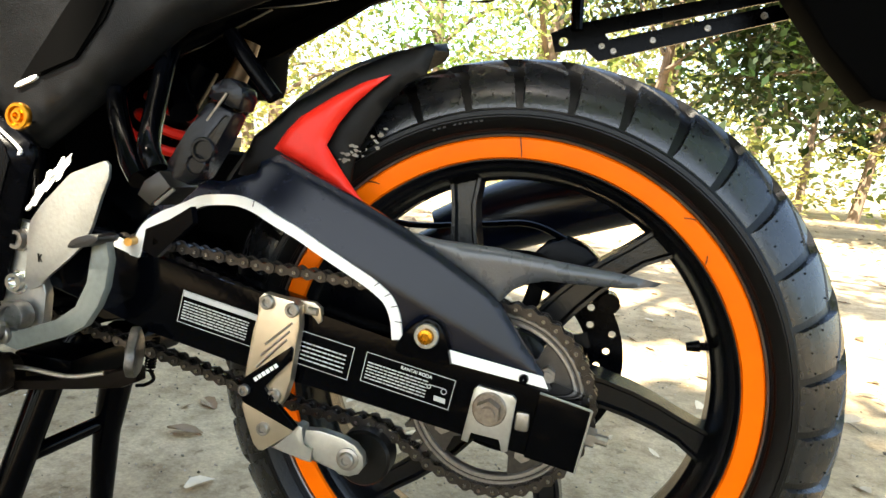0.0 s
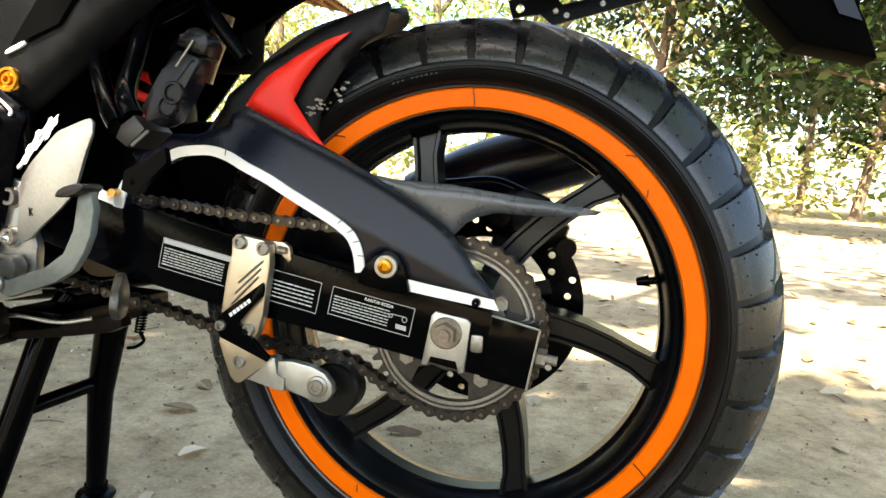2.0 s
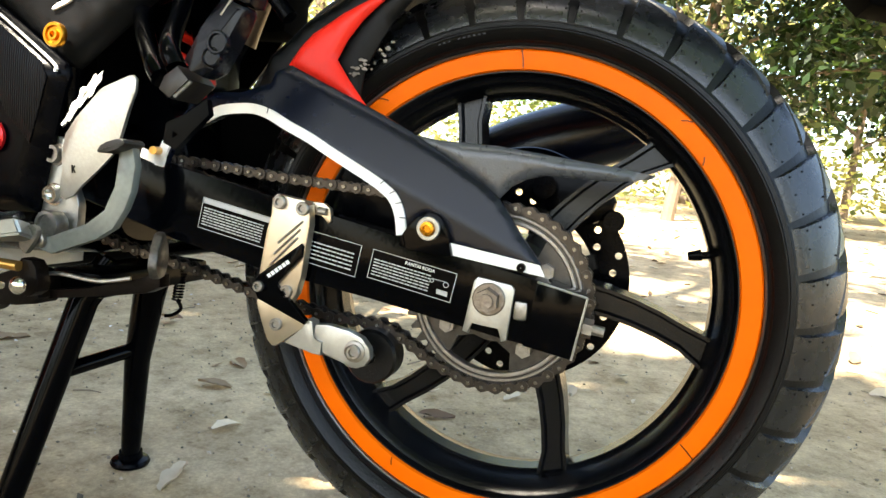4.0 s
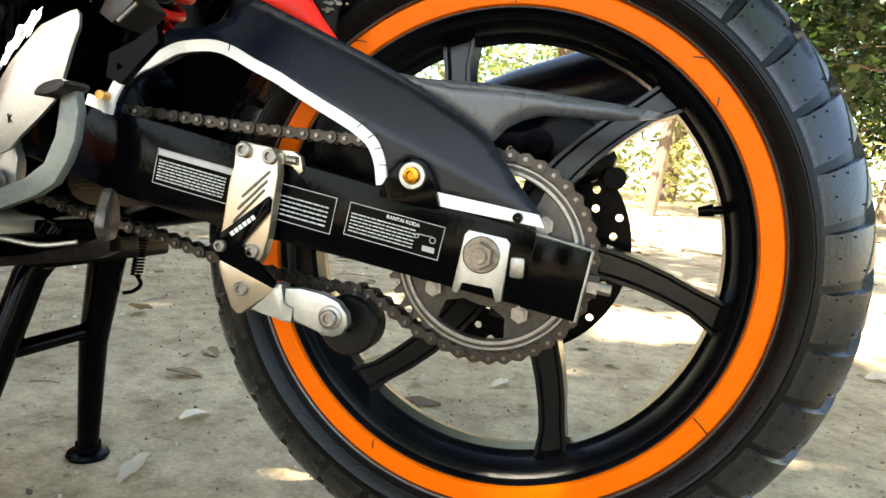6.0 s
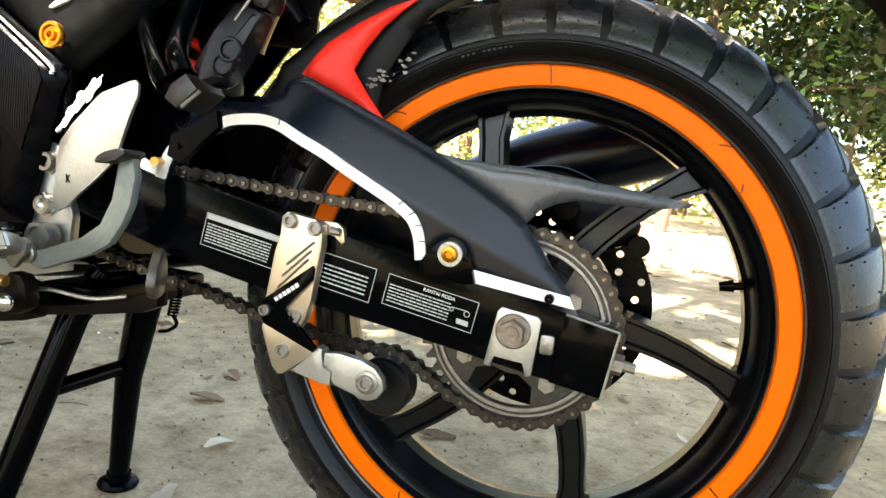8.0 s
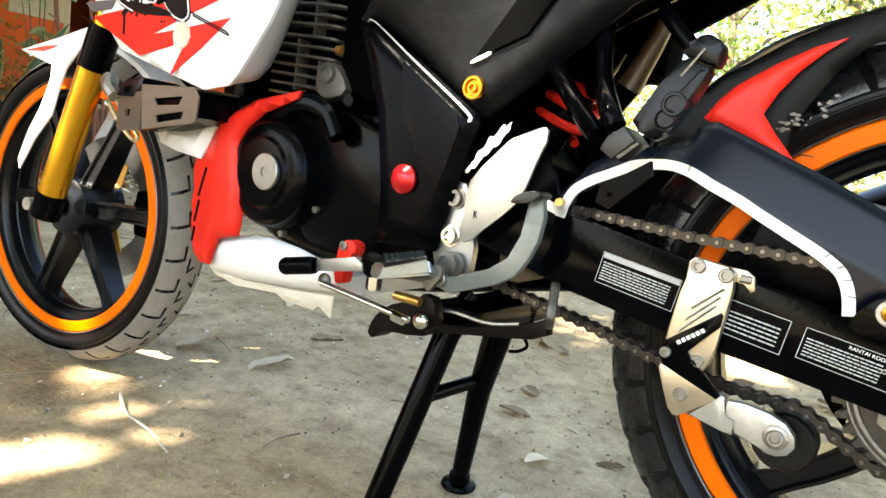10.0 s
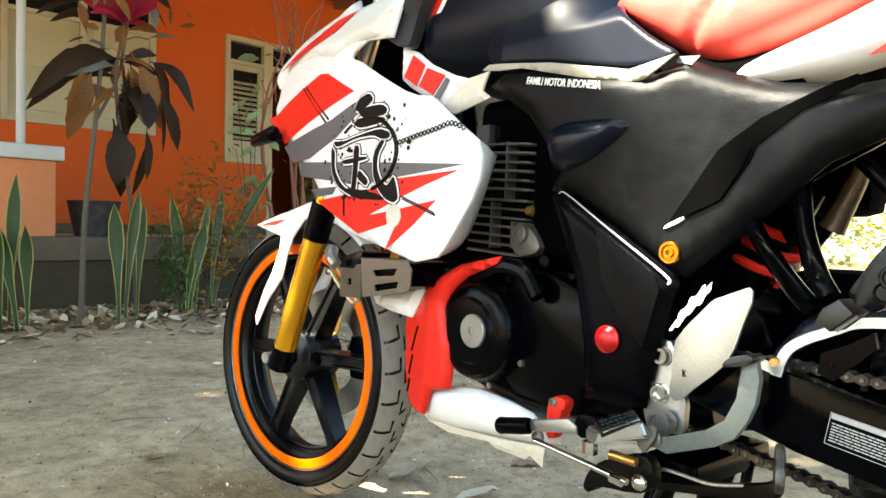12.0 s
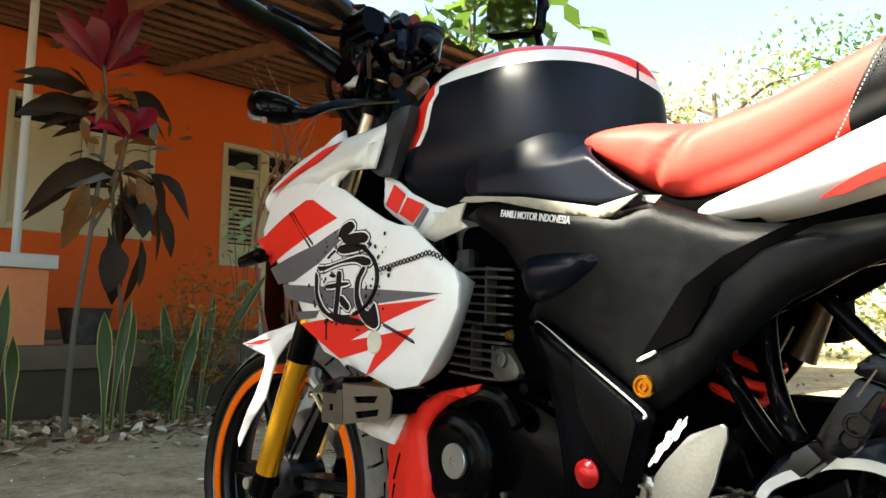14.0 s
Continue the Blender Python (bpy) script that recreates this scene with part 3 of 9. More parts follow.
for y0, y1, z0, z1, kind in WINDOWS:
    bm = B()
    t = 0.055
    for lo, hi in (((y0, z0), (y0 + t, z1)), ((y1 - t, z0), (y1, z1)), ((y0 + t, z1 - t), (y1 - t, z1)), ((y0 + t, z0), (y1 - t, z0 + t)), ((y0 + t, z1 - 0.30), (y1 - t, z1 - 0.26))):
        add_box(bm, (XW - 0.09, lo[0], lo[1]), (XW + 0.025, hi[0], hi[1]), 0.004)
    if kind == "door":
        win = part("door", bm, WINDOW_PAINT, house, "cream door frame round an open dark doorway")
        bm = B()
        add_box(bm, (XW - 0.06, y0 + t, z1 - 0.26), (XW - 0.05, y1 - t, z1 - t))
        part("fanlight_pane", bm, GLASS_DARK, win, "dark fanlight glass")
        # door leaf swung inwards, and the unlit room behind
        bm = B()
        add_box(bm, (XW - 0.86, y1 - 0.10, z0 + 0.02), (XW - 0.10, y1 - 0.06, z1 - 0.30), 0.004)
        part("door_leaf", bm, RAFTER, win, "dark brown door leaf swung inwards")
        continue
    win = part("window", bm, WINDOW_PAINT, house, "cream wooden window with a dark fanlight")
    mid = (y0 + y1) / 2
    if kind == "shut":
        bm = B()
        add_box(bm, (XW - 0.09, mid - 0.03, z0 + t), (XW + 0.02, mid + 0.03, z1 - t), 0.004)
        part("mullion", bm, WINDOW_PAINT, win)
    for a, b in ((y0 + t, mid - 0.03), (mid + 0.03, y1 - t)) if kind == "shut" else ((y0 + t, y1 - t),):
        bm = B()
        add_box(bm, (XW - 0.06, a, z1 - 0.26), (XW - 0.05, b, z1 - t))
        part("fanlight_pane", bm, GLASS_DARK, win, "dark fanlight glass")
        bm = B()
        if kind == "shut":
            add_box(bm, (XW - 0.05, a + 0.004, z0 + t), (XW - 0.01, b - 0.004, z1 - 0.30), 0.004)
            part("shutter", bm, WINDOW_PAINT, win, "closed cream panelled shutter")
            for lo, hi in ((z0 + t + 0.06, z0 + 0.44), (z0 + 0.52, z1 - 0.36)):
                bm = B()
                add_box(bm, (XW - 0.012, a + 0.05, lo), (XW + 0.002, b - 0.05, hi), 0.006)
                part("panel", bm, WINDOW_PAINT, win)
        else:
            for lo, hi in (((a, z0 + t), (a + 0.05, z1 - 0.30)), ((b - 0.05, z0 + t), (b, z1 - 0.30)), ((a + 0.05, z0 + t), (b - 0.05, z0 + 0.25)), ((a + 0.05, z1 - 0.36), (b - 0.05, z1 - 0.30))):
                add_box(bm, (XW - 0.05, lo[0], lo[1]), (XW - 0.01, hi[0], hi[1]), 0.003)
            shutter = part("shutter", bm, WINDOW_PAINT, win, "closed cream louvred shutter")
            back = B()
            add_box(back, (XW - 0.08, a, z0 + t), (XW - 0.075, b, z1 - 0.30))
            part("pane", back, GLASS_DARK, win)
            # louvre slats share one mesh
            sl = B()
            add_box(sl, (-0.022, a + 0.05, -0.006), (0.022, b - 0.05, 0.006), 0.002)
            first = None
            for i in range(12):
                z = z0 + 0.285 + i * 0.0555
                if first is None:
                    first = part("slat", sl, WINDOW_PAINT, house)
                    first.parent = win
                    slat = first
                else:
                    slat = new("slat", first.data)
                    slat.parent = win
                slat.matrix_basis = pose(XW - 0.035, 0, z, 0, 40, 0)

# roof over the porch: rafters and corrugated sheet seen from below
def roof_z(x):
    return 3.38 + (x - XW) * -0.20


bm = B()
n = 420
lo, hi = [], []
for i in range(n + 1):
    y = -6.3 + 15.6 * i / n
    dz = 0.014 * math.sin(i * math.pi / 2 * 1.0)
    for lst, off in ((lo, 0.0), (hi, 0.006)):
        lst.append((bm.verts.new((-3.4, y, roof_z(-3.4) + dz + off)), bm.verts.new((-11.0, y, roof_z(-3.4) + dz + off + 1.52))))
for lst in (lo, hi):
    for u, v in zip(lst, lst[1:]):
        bm.faces.new((u[0], v[0], v[1], u[1]))
part("roof", bm, ROOF_SHEET, house, "brown corrugated roof sheet seen from below")
for i in range(14):
    y = -5.6 + i * 1.05
    bm = B()
    add_box(bm, (-2.95, -0.03, -0.05), (0.85, 0.03, 0.05), 0.004)
    ob = part("rafter", bm, RAFTER, house)
    ob.matrix_basis = pose(-4.3, y, roof_z(-4.3) - 0.075, 0, math.degrees(math.atan(0.20)), 0)
for x in (-3.50, -3.78, -4.05, -4.32, -4.58, -4.85, -5.12, -5.4, -5.67, -5.95, -6.22, -6.5, -6.75, -7.0):
    bm = B()
    add_box(bm, (-0.02, -6.2, -0.017), (0.02, 9.2, 0.017), 0.003)
    ob = part("batten", bm, RAFTER, house)
    ob.matrix_basis = pose(x, 0, roof_z(x) - 0.026)

# low porch pillar with its white cap and pole
bm = B()
add_box(bm, (XP - 0.26, -0.75, ZF), (XP + 0.02, 0.33, 0.965), 0.006)
part("parapet", bm, PEACH_WALL, house, "faded orange low parapet of the porch")
bm = B()
add_box(bm, (XP - 0.31, -0.80, 0.966), (XP + 0.06, 0.375, 1.06), 0.012)
part("parapet_cap", bm, WHITE_WALL, house, "white cap of the parapet")
bm = B()
add_cyl(bm, (XP - 0.12, 0.155, 1.06), (XP - 0.12, 0.155, 3.0), 0.028, n=16)
part("porch_post", bm, WHITE_WALL, house, "thin white-painted porch post")

# pot on the porch
pot = thing("plant_pot", "black plastic plant pot standing on the porch edge", "plant pot")
bm = B()
add_lathe(bm, [(0, 0.001), (0, 0.125), (0.20, 0.165), (0.235, 0.172), (0.25, 0.178), (0.25, 0.162), (0.2, 0.15), (0.2, 0.001)], 32)
bm.transform(Matrix.Rotation(radians(90), 4, "X"))
body = part("pot", bm, POT_BLACK, pot)
pot.matrix_basis = pose(XP - 0.22, 0.63, ZF)


# plants
CORDY_RED = leaf_material("red cordyline leaf", (0.13, 0.011, 0.020), (0.42, 0.022, 0.035), 0.35, 0.36, 0.5, 0.7)
CORDY_PINK = leaf_material("bright pink-red leaf", (0.24, 0.012, 0.032), (0.60, 0.03, 0.06), 0.35, 0.36, 0.5, 0.6)
CORDY_DARK = leaf_material("dark bronze-green leaf", (0.014, 0.009, 0.005), (0.09, 0.032, 0.010), 0.30, 0.62, 0.7, 0.8)
CORDY_BROWN = leaf_material("withered brown leaf", (0.15, 0.070, 0.020), (0.35, 0.14, 0.03), 0.3, 0.5, 0.7, 0.7)
CORDY_GREEN = leaf_material("bluish grey-green leaf", (0.10, 0.11, 0.10), (0.12, 0.16, 0.10), 0.2, 0.45, 0.5)
# Stem colour is darkened for the shade among the leaves.
STEM = material("thin woody stem", (0.085, 0.065, 0.045), 0.8, vary=0.25, scale=40, bump=0.3)
SANS = leaf_material("dark green leaf blade", (0.030, 0.058, 0.020), (0.07, 0.15, 0.035), 0.15, 0.35)
SANS_EDGE = leaf_material("yellow leaf margin", (0.30, 0.28, 0.085), (0.42, 0.38, 0.1), 0.2, 0.4)
# Pale green carries the sunlight on these leaves in its colour.
CORDY_LIGHT = leaf_material("broad green leaf with sunlight in the colour", (0.22, 0.30, 0.16), (0.35, 0.5, 0.16), 0.3, 0.4)
SHRUB = leaf_material("small green leaves", (0.06, 0.10, 0.03), (0.18, 0.3, 0.06), 0.35, 0.4)
CROTON = leaf_material("speckled yellow-red leaves", (0.28, 0.13, 0.03), (0.5, 0.3, 0.06), 0.35, 0.4)


def crown_leaf(name, y0, z0, y1, z1, width, arch, out, mat, plant, seed, label=""):
    """One broad leaf on a short stalk: folded along its rib, with a wavy, slightly torn edge."""
    r = random.Random(seed)
    a, b = Vector((-4.19, y0, z0)), Vector((-4.19 + out, y1, z1))
    side = Vector((r.uniform(-0.5, 0.5), b.z - a.z, a.y - b.y)).normalized()
    n, rows, phase = 14, [], r.uniform(0, 6)
    length = (b - a).length
    bm = B()
    for i in range(n + 1):
        t = i / n
        w = width * 0.66 * float(np.interp(t, [0, 0.10, 0.2, 0.4, 0.6, 0.8, 0.93, 1], [0.08, 0.10, 0.42, 0.92, 1.0, 0.76, 0.32, 0.02]))
        c = a.lerp(b, t) + Vector((0.10 * length * math.sin(3.1 * t), 0, 0.42 * abs(arch) * length * math.sin(math.pi * t)))
        row = []
        for q in (-1, -0.6, 0, 0.6, 1):
            ripple = 0.10 * w * math.sin(9 * t + phase + 2.2 * q) * abs(q)
            edge = 1 + (r.uniform(-0.10, 0.06) if abs(q) == 1 else 0)
            row.append(bm.verts.new(c + side * (w * q * edge) + Vector((0.25 * w * abs(q) + ripple, 0, ripple * 0.5))))
        rows.append(row)
    for u, v in zip(rows, rows[1:]):
        for k in range(4):
            bm.faces.new((u[k], u[k + 1], v[k + 1], v[k]))
    part(name, bm, mat, plant, label, 180)


plant = thing("cordyline", "tall cordyline with red leaf crowns and drooping withered leaves", "plant")
bm = B()
add_tube(bm, [(-4.18, 0.25, -0.02), (-4.19, 0.27, 0.6), (-4.2, 0.33, 1.2), (-4.18, 0.36, 1.75), (-4.18, 0.33, 2.1)], (0.017, 0.009), 8)
add_tube(bm, [(-4.19, 0.33, 1.15), (-4.2, 0.44, 1.4), (-4.19, 0.49, 1.72)], (0.010, 0.007), 8)
RED_LEAVES = ((0.327, 2.092, 0.152, 2.340, 0.150, 0.10), (0.332, 2.103, 0.377, 2.568, 0.133, 0.05), (0.339, 2.105, 0.517, 2.497, 0.110, -0.10), (0.319, 2.079, 0.223, 2.338, 0.106, 0.10), (0.348, 2.087, 0.337, 2.438, 0.124, 0.00), (0.332, 2.011, 0.152, 2.175, 0.053, 0.10))
PINK_LEAVES = ((0.460, 1.700, 0.335, 1.879, 0.110, 0.15), (0.473, 1.703, 0.616, 1.905, 0.106, -0.15), (0.470, 1.692, 0.459, 1.897, 0.106, 0.00), (0.473, 1.703, 0.545, 1.927, 0.089, -0.10), (0.462, 1.701, 0.387, 1.829, 0.097, 0.10))
DARK_LEAVES = ((0.328, 1.897, -0.118, 1.948, 0.050, 0.25), (0.321, 1.855, -0.114, 1.879, 0.110, 0.25), (0.297, 1.870, 0.127, 2.018, 0.124, 0.10), (0.364, 1.926, 0.773, 1.870, 0.074, 0.35), (0.316, 1.783, -0.042, 1.792, 0.071, 0.20), (0.310, 1.732, 0.090, 1.629, 0.053, 0.20), (0.442, 1.493, -0.029, 1.188, 0.110, 0.45), (0.605, 1.508, 0.837, 1.233, 0.078, 0.50), (0.663, 1.339, 0.817, 1.019, 0.078, 0.20), (0.464, 1.436, 0.502, 1.067, 0.127, 0.05), (0.439, 1.132, 0.430, 0.778, 0.142, 0.03), (0.594, 1.126, 0.581, 0.818, 0.081, 0.05), (0.573, 1.369, 0.572, 1.104, 0.089, 0.05))
PALE_LEAVES = ((0.589, 1.641, 0.845, 1.687, 0.064, 0.20), (0.617, 1.879, 0.656, 1.706, 0.064, 0.10), (0.426, 1.450, 0.112, 1.342, 0.081, 0.30), (0.385, 1.524, 0.271, 1.555, 0.078, 0.20), (0.399, 2.142, 0.444, 2.207, 0.060, 0.00), (0.358, 2.028, 0.585, 2.139, 0.035, 0.10))
DRY_LEAVES = ((0.282, 1.429, 0.191, 1.124, 0.117, 0.10), (0.546, 1.509, 0.639, 1.212, 0.092, 0.05), (0.272, 1.605, 0.220, 1.753, 0.039, 0.10), (0.251, 1.660, 0.307, 1.611, 0.032, 0.00), (0.264, 1.583, 0.204, 1.563, 0.042, 0.10), (0.721, 1.859, 0.746, 1.766, 0.028, 0.00), (0.827, 1.863, 0.840, 1.813, 0.025, 0.00), (0.778, 1.751, 0.857, 1.768, 0.025, 0.00), (0.480, 1.560, 0.500, 1.482, 0.035, 0.00), (0.500, 1.482, 0.580, 1.226, 0.071, 0.05), (0.424, 1.490, 0.427, 1.350, 0.046, 0.00))
part("stem", bm, STEM, plant)
bm = B()
add_tube(bm, [(-4.19, 0.55, -0.02), (-4.2, 0.52, 0.6), (-4.2, 0.44, 1.2), (-4.19, 0.43, 1.45), (-4.19, 0.47, 1.70)], (0.012, 0.008), 8)
for y0, z0, y1, z1 in ((0.46, 1.6, 0.60, 1.64), (0.42, 1.45, 0.29, 1.45), (0.44, 1.5, 0.55, 1.52), (0.45, 1.35, 0.66, 1.36), (0.44, 1.2, 0.44, 1.14), (0.45, 1.25, 0.59, 1.14)):
    add_tube(bm, [(-4.19, y0, z0), (-4.19, (y0 + y1) / 2, (z0 + z1) / 2 + 0.02), (-4.19, y1, z1)], 0.004, 5, 3)
part("stem", bm, STEM, plant)
seed = 900
for name, leaves, look_of, label in (("red_leaf", RED_LEAVES, CORDY_RED, "upright red leaf"), ("red_leaf", PINK_LEAVES, CORDY_PINK, "pinkish red leaf"), ("drooping_leaf", DARK_LEAVES, CORDY_DARK, "dark drooping leaf"), ("pale_leaf", PALE_LEAVES, CORDY_GREEN, ""), ("withered_leaf", DRY_LEAVES, CORDY_BROWN, "brown withered leaf")):
    for leaf in leaves:
        seed += 1
        crown_leaf(name, *leaf, (seed % 5 - 2) * 0.05, look_of, plant, seed, label)
        if leaves in (DARK_LEAVES, DRY_LEAVES) and leaf[4] > 0.06:
            # a second leaf behind, hanging a little otherwise
            r = random.Random(seed)
            y0, z0, y1, z1, wide, arch = leaf
            crown_leaf(name, y0 + r.uniform(-0.03, 0.03), z0 + r.uniform(-0.05, 0.03), y1 + r.uniform(-0.10, 0.10), z1 - r.uniform(0.0, 0.12), wide * r.uniform(0.6, 0.95), arch, -0.16 + r.uniform(-0.06, 0.06), look_of, plant, seed + 500, label)


r = random.Random(77)
for k in range(9):
    a = radians(-62 + 15 * k + r.uniform(-6, 6))
    l = r.uniform(0.30, 0.46)
    crown_leaf("red_leaf", 0.335, 2.06, 0.335 + math.sin(a) * l, 2.06 + math.cos(a) * l, r.uniform(0.045, 0.075), r.uniform(-0.1, 0.15), r.uniform(-0.1, 0.15), CORDY_RED, plant, 2100 + k, "upright red leaf")
for k in range(11):
    a = radians(-100 + 20 * k + r.uniform(-8, 8))
    l = r.uniform(0.14, 0.24)
    crown_leaf("red_leaf", 0.47, 1.70, 0.47 + math.sin(a) * l, 1.70 + math.cos(a) * l * 0.8 + 0.03, r.uniform(0.035, 0.06), r.uniform(0.0, 0.3), r.uniform(-0.1, 0.15), CORDY_PINK, plant, 2200 + k, "pinkish red leaf")
# small curled and withered leaves crowded below the crowns
r = random.Random(31)
for k in range(34):
    y0, z0 = r.choice(((0.36, 1.92), (0.37, 1.85), (0.47, 1.66), (0.45, 1.52), (0.44, 1.40), (0.44, 1.28)))
    a, l = r.uniform(0, 2 * math.pi), r.uniform(0.10, 0.26)
    y1, z1 = y0 + math.cos(a) * l, z0 - abs(math.sin(a)) * l * 0.9 + r.uniform(-0.05, 0.10)
    kind = r.choice((CORDY_BROWN, CORDY_DARK, CORDY_DARK, CORDY_RED, CORDY_BROWN))
    crown_leaf("withered_leaf", y0, z0 + r.uniform(-0.05, 0.05), y1, z1, r.uniform(0.03, 0.065), r.uniform(0.1, 0.5), r.uniform(-0.15, 0.2), kind, plant, 2000 + k, "curled withered leaf")


def blade_mesh(h, w, side, ahead, twist):
    """One snake-plant blade: a narrow stalk, broad above its middle, then a point."""
    bm = B()
    rows, k = [], 12
    for i in range(k + 1):
        t = i / k
        ww = w * 0.5 * np.interp(t, [0, 0.12, 0.3, 0.5, 0.68, 0.82, 0.93, 1], [0.30, 0.26, 0.34, 0.62, 0.98, 0.92, 0.5, 0.02])
        bow = t + 0.35 * t * (1 - t)
        c = Vector((ahead * t * t, side * (0.35 * t + 0.65 * t * t), h * bow / 1.0 if t < 1 else h))
        c.z = h * t
        tw = twist * (t - 0.3)
        s = Vector((math.sin(tw), math.cos(tw), 0))
        dip = Vector((math.cos(tw), -math.sin(tw), 0)) * ww * 0.5
        e = min(0.006, ww * 0.3)
        rows.append([bm.verts.new(c + s * q - dip * (1 - abs(q) / max(ww, 1e-6))) for q in (-ww, -ww + e, 0, ww - e, ww)])
    for u, v in zip(rows, rows[1:]):
        for j in range(4):
            f = bm.faces.new((u[j], u[j + 1], v[j + 1], v[j]))
            f.material_index = 1 if j in (0, 3) else 0
    return bm


def snake_plant(x, y, blades, label):
    """Blades are (x, y, height, width, lean along y, lean along x, twist) from the clump's middle."""
    top = thing("snake_plant", label, "plant", "row of snake plants", pose(x, y, ground_height(x, y)))
    for dx, dy, h, w, side, ahead, twist in blades:
        ob = part("blade", blade_mesh(h, w, side, ahead, twist), [SANS, SANS_EDGE], top, smooth_angle=180)
        ob.matrix_basis = pose(dx, dy, -0.012)
    return top


snake_plant(-4.09, -0.10, [(0, -0.04, 0.58, 0.055, -0.03, 0.05, 0.4), (-0.03, 0.0, 0.82, 0.075, 0.03, 0, -0.3), (0.03, 0.07, 0.56, 0.070, -0.02, 0.04, 0.9), (0.0, 0.03, 0.60, 0.080, -0.12, 0.03, 0.2), (0.02, -0.08, 0.45, 0.06, -0.10, 0.1, -0.6)], "snake plant with green blades edged in yellow, by the porch")
snake_plant(-4.10, 0.46, [(0.05, -0.05, 0.69, 0.085, -0.03, 0, 0.3), (-0.04, 0.01, 0.78, 0.072, 0.076, 0, -0.4), (-0.06, 0.08, 0.71, 0.060, 0.03, 0.02, 1.0)], "three-bladed snake plant on long narrow stalks")
snake_plant(-4.28, 0.91, [(-0.06, -0.02, 0.756, 0.075, -0.09, 0, 0.3), (0.04, -0.03, 0.60, 0.095, 0.10, 0, 0.2), (-0.02, 0.03, 0.742, 0.06, 0.087, 0, 0.9), (0.05, -0.05, 0.40, 0.05, 0.02, 0.05, 0.5)], "snake plant with broad leaning blades edged in yellow")
snake_plant(-4.55, 1.16, [(0.07, -0.04, 0.825, 0.07, 0.08, 0, 0.5), (-0.10, 0.05, 1.01, 0.085, 0.465, 0, 0.4)], "snake plant with one long slanting blade")
snake_plant(-4.05, -0.55, [(0, 0, 0.7, 0.08, 0.05, 0, 0.3), (0.03, 0.05, 0.6, 0.07, 0.1, 0.05, -0.4), (0, -0.04, 0.5, 0.07, -0.1, 0, 0.8)], "snake plant with green blades edged in yellow")


def bush(name, label, at, size, leaves, leaf, mat, seed, stems=6):
    r = random.Random(seed)
    top = thing(name, label, "shrub", matrix=pose(*at))
    bm = B()
    tips = []
    for i in range(stems):
        a, l = r.uniform(0, 6.28), r.uniform(0.6, 1.0)
        tip = Vector((math.cos(a) * size[0] * l, math.sin(a) * size[1] * l, size[2] * r.uniform(0.6, 1)))
        add_tube(bm, [(0, 0, -0.02), tip * 0.5 + Vector((0, 0, 0.1 * size[2])), tip], (0.006, 0.002), 5, 4)
        tips.append(tip)
    tagged(part("stem", bm, STEM, top), kind="stuff")
    bm = B()
    for i in range(leaves):
        t = tips[i % stems] * r.uniform(0.35, 1.05) + Vector((r.gauss(0, 0.25) * size[0], r.gauss(0, 0.25) * size[1], r.gauss(0, 0.12) * size[2]))
        t.z = max(0.03, t.z)
        l = leaf * r.uniform(0.6, 1.3)
        add_leaf(bm, Matrix.Translation(t) @ pose(0, 0, 0, r.uniform(-60, 60), r.uniform(-60, 40), r.uniform(0, 360)), l, l * 0.45, 0.2, 3)
    part("leaves", bm, mat, top, smooth_angle=180)
    return top


bush("croton", "small croton shrub with speckled yellow-red leaves", (-4.6, 1.15, 0), (0.25, 0.25, 0.95), 620, 0.055, CROTON, 21, 12)
bush("shrub", "low green shrub among the snake plants", (-4.35, 0.85, 0), (0.14, 0.17, 0.60), 560, 0.04, SHRUB, 22, 10)
bush("shrub", "leafy green shrub beside the porch", (-5.0, 2.35, 0), (0.3, 0.35, 1.9), 420, 0.11, SHRUB, 23, 9)
bush("shrub", "slender shrub under the window, sunlight in its pale leaf colour", (-4.75, 1.54, 0), (0.12, 0.12, 1.68), 34, 0.13, CORDY_LIGHT, 24, 5)
# thin reddish stems of a tall bare shrub by the porch
bm = B()
r = random.Random(5)
for i in range(11):
    y = 2.05 + r.uniform(-0.15, 0.3)
    top = Vector((-4.8 + r.uniform(-0.3, 0.3), y - r.uniform(-0.5, 0.9), r.uniform(2.0, 2.7)))
    mid = Vector((-4.85, y - r.uniform(-0.1, 0.3), 1.3))
    bow = mid.lerp(top, 0.6) + Vector((0, r.uniform(-0.12, 0.12), 0.12))
    add_tube(bm, [(-4.9, y, 0), mid, bow, top], (0.013, 0.004), 5, 5)
    for k in range(3):
        q = mid.lerp(bow, 0.3 + 0.3 * k)
        e = q + Vector((r.uniform(-0.1, 0.1), r.uniform(-0.2, 0.1), r.uniform(0.08, 0.22)))
        add_tube(bm, [q, e], (0.006, 0.003), 5, 2)
        add_leaf(bm, Matrix.Translation(e) @ pose(0, 0, 0, r.uniform(0, 90), r.uniform(-60, 20), r.uniform(0, 360)), 0.05, 0.02, 0.2, 3)
bare = part("bare_shrub", bm, material("reddish bare stem", (0.20, 0.075, 0.045), 0.7, vary=0.3, scale=30))
tagged(bare, "tall bare shrub with thin reddish stems", "shrub")
for ob in [o for o in scene.objects if o not in before_house and o.parent is None]:
    ob.matrix_basis = YARD @ ob.matrix_basis

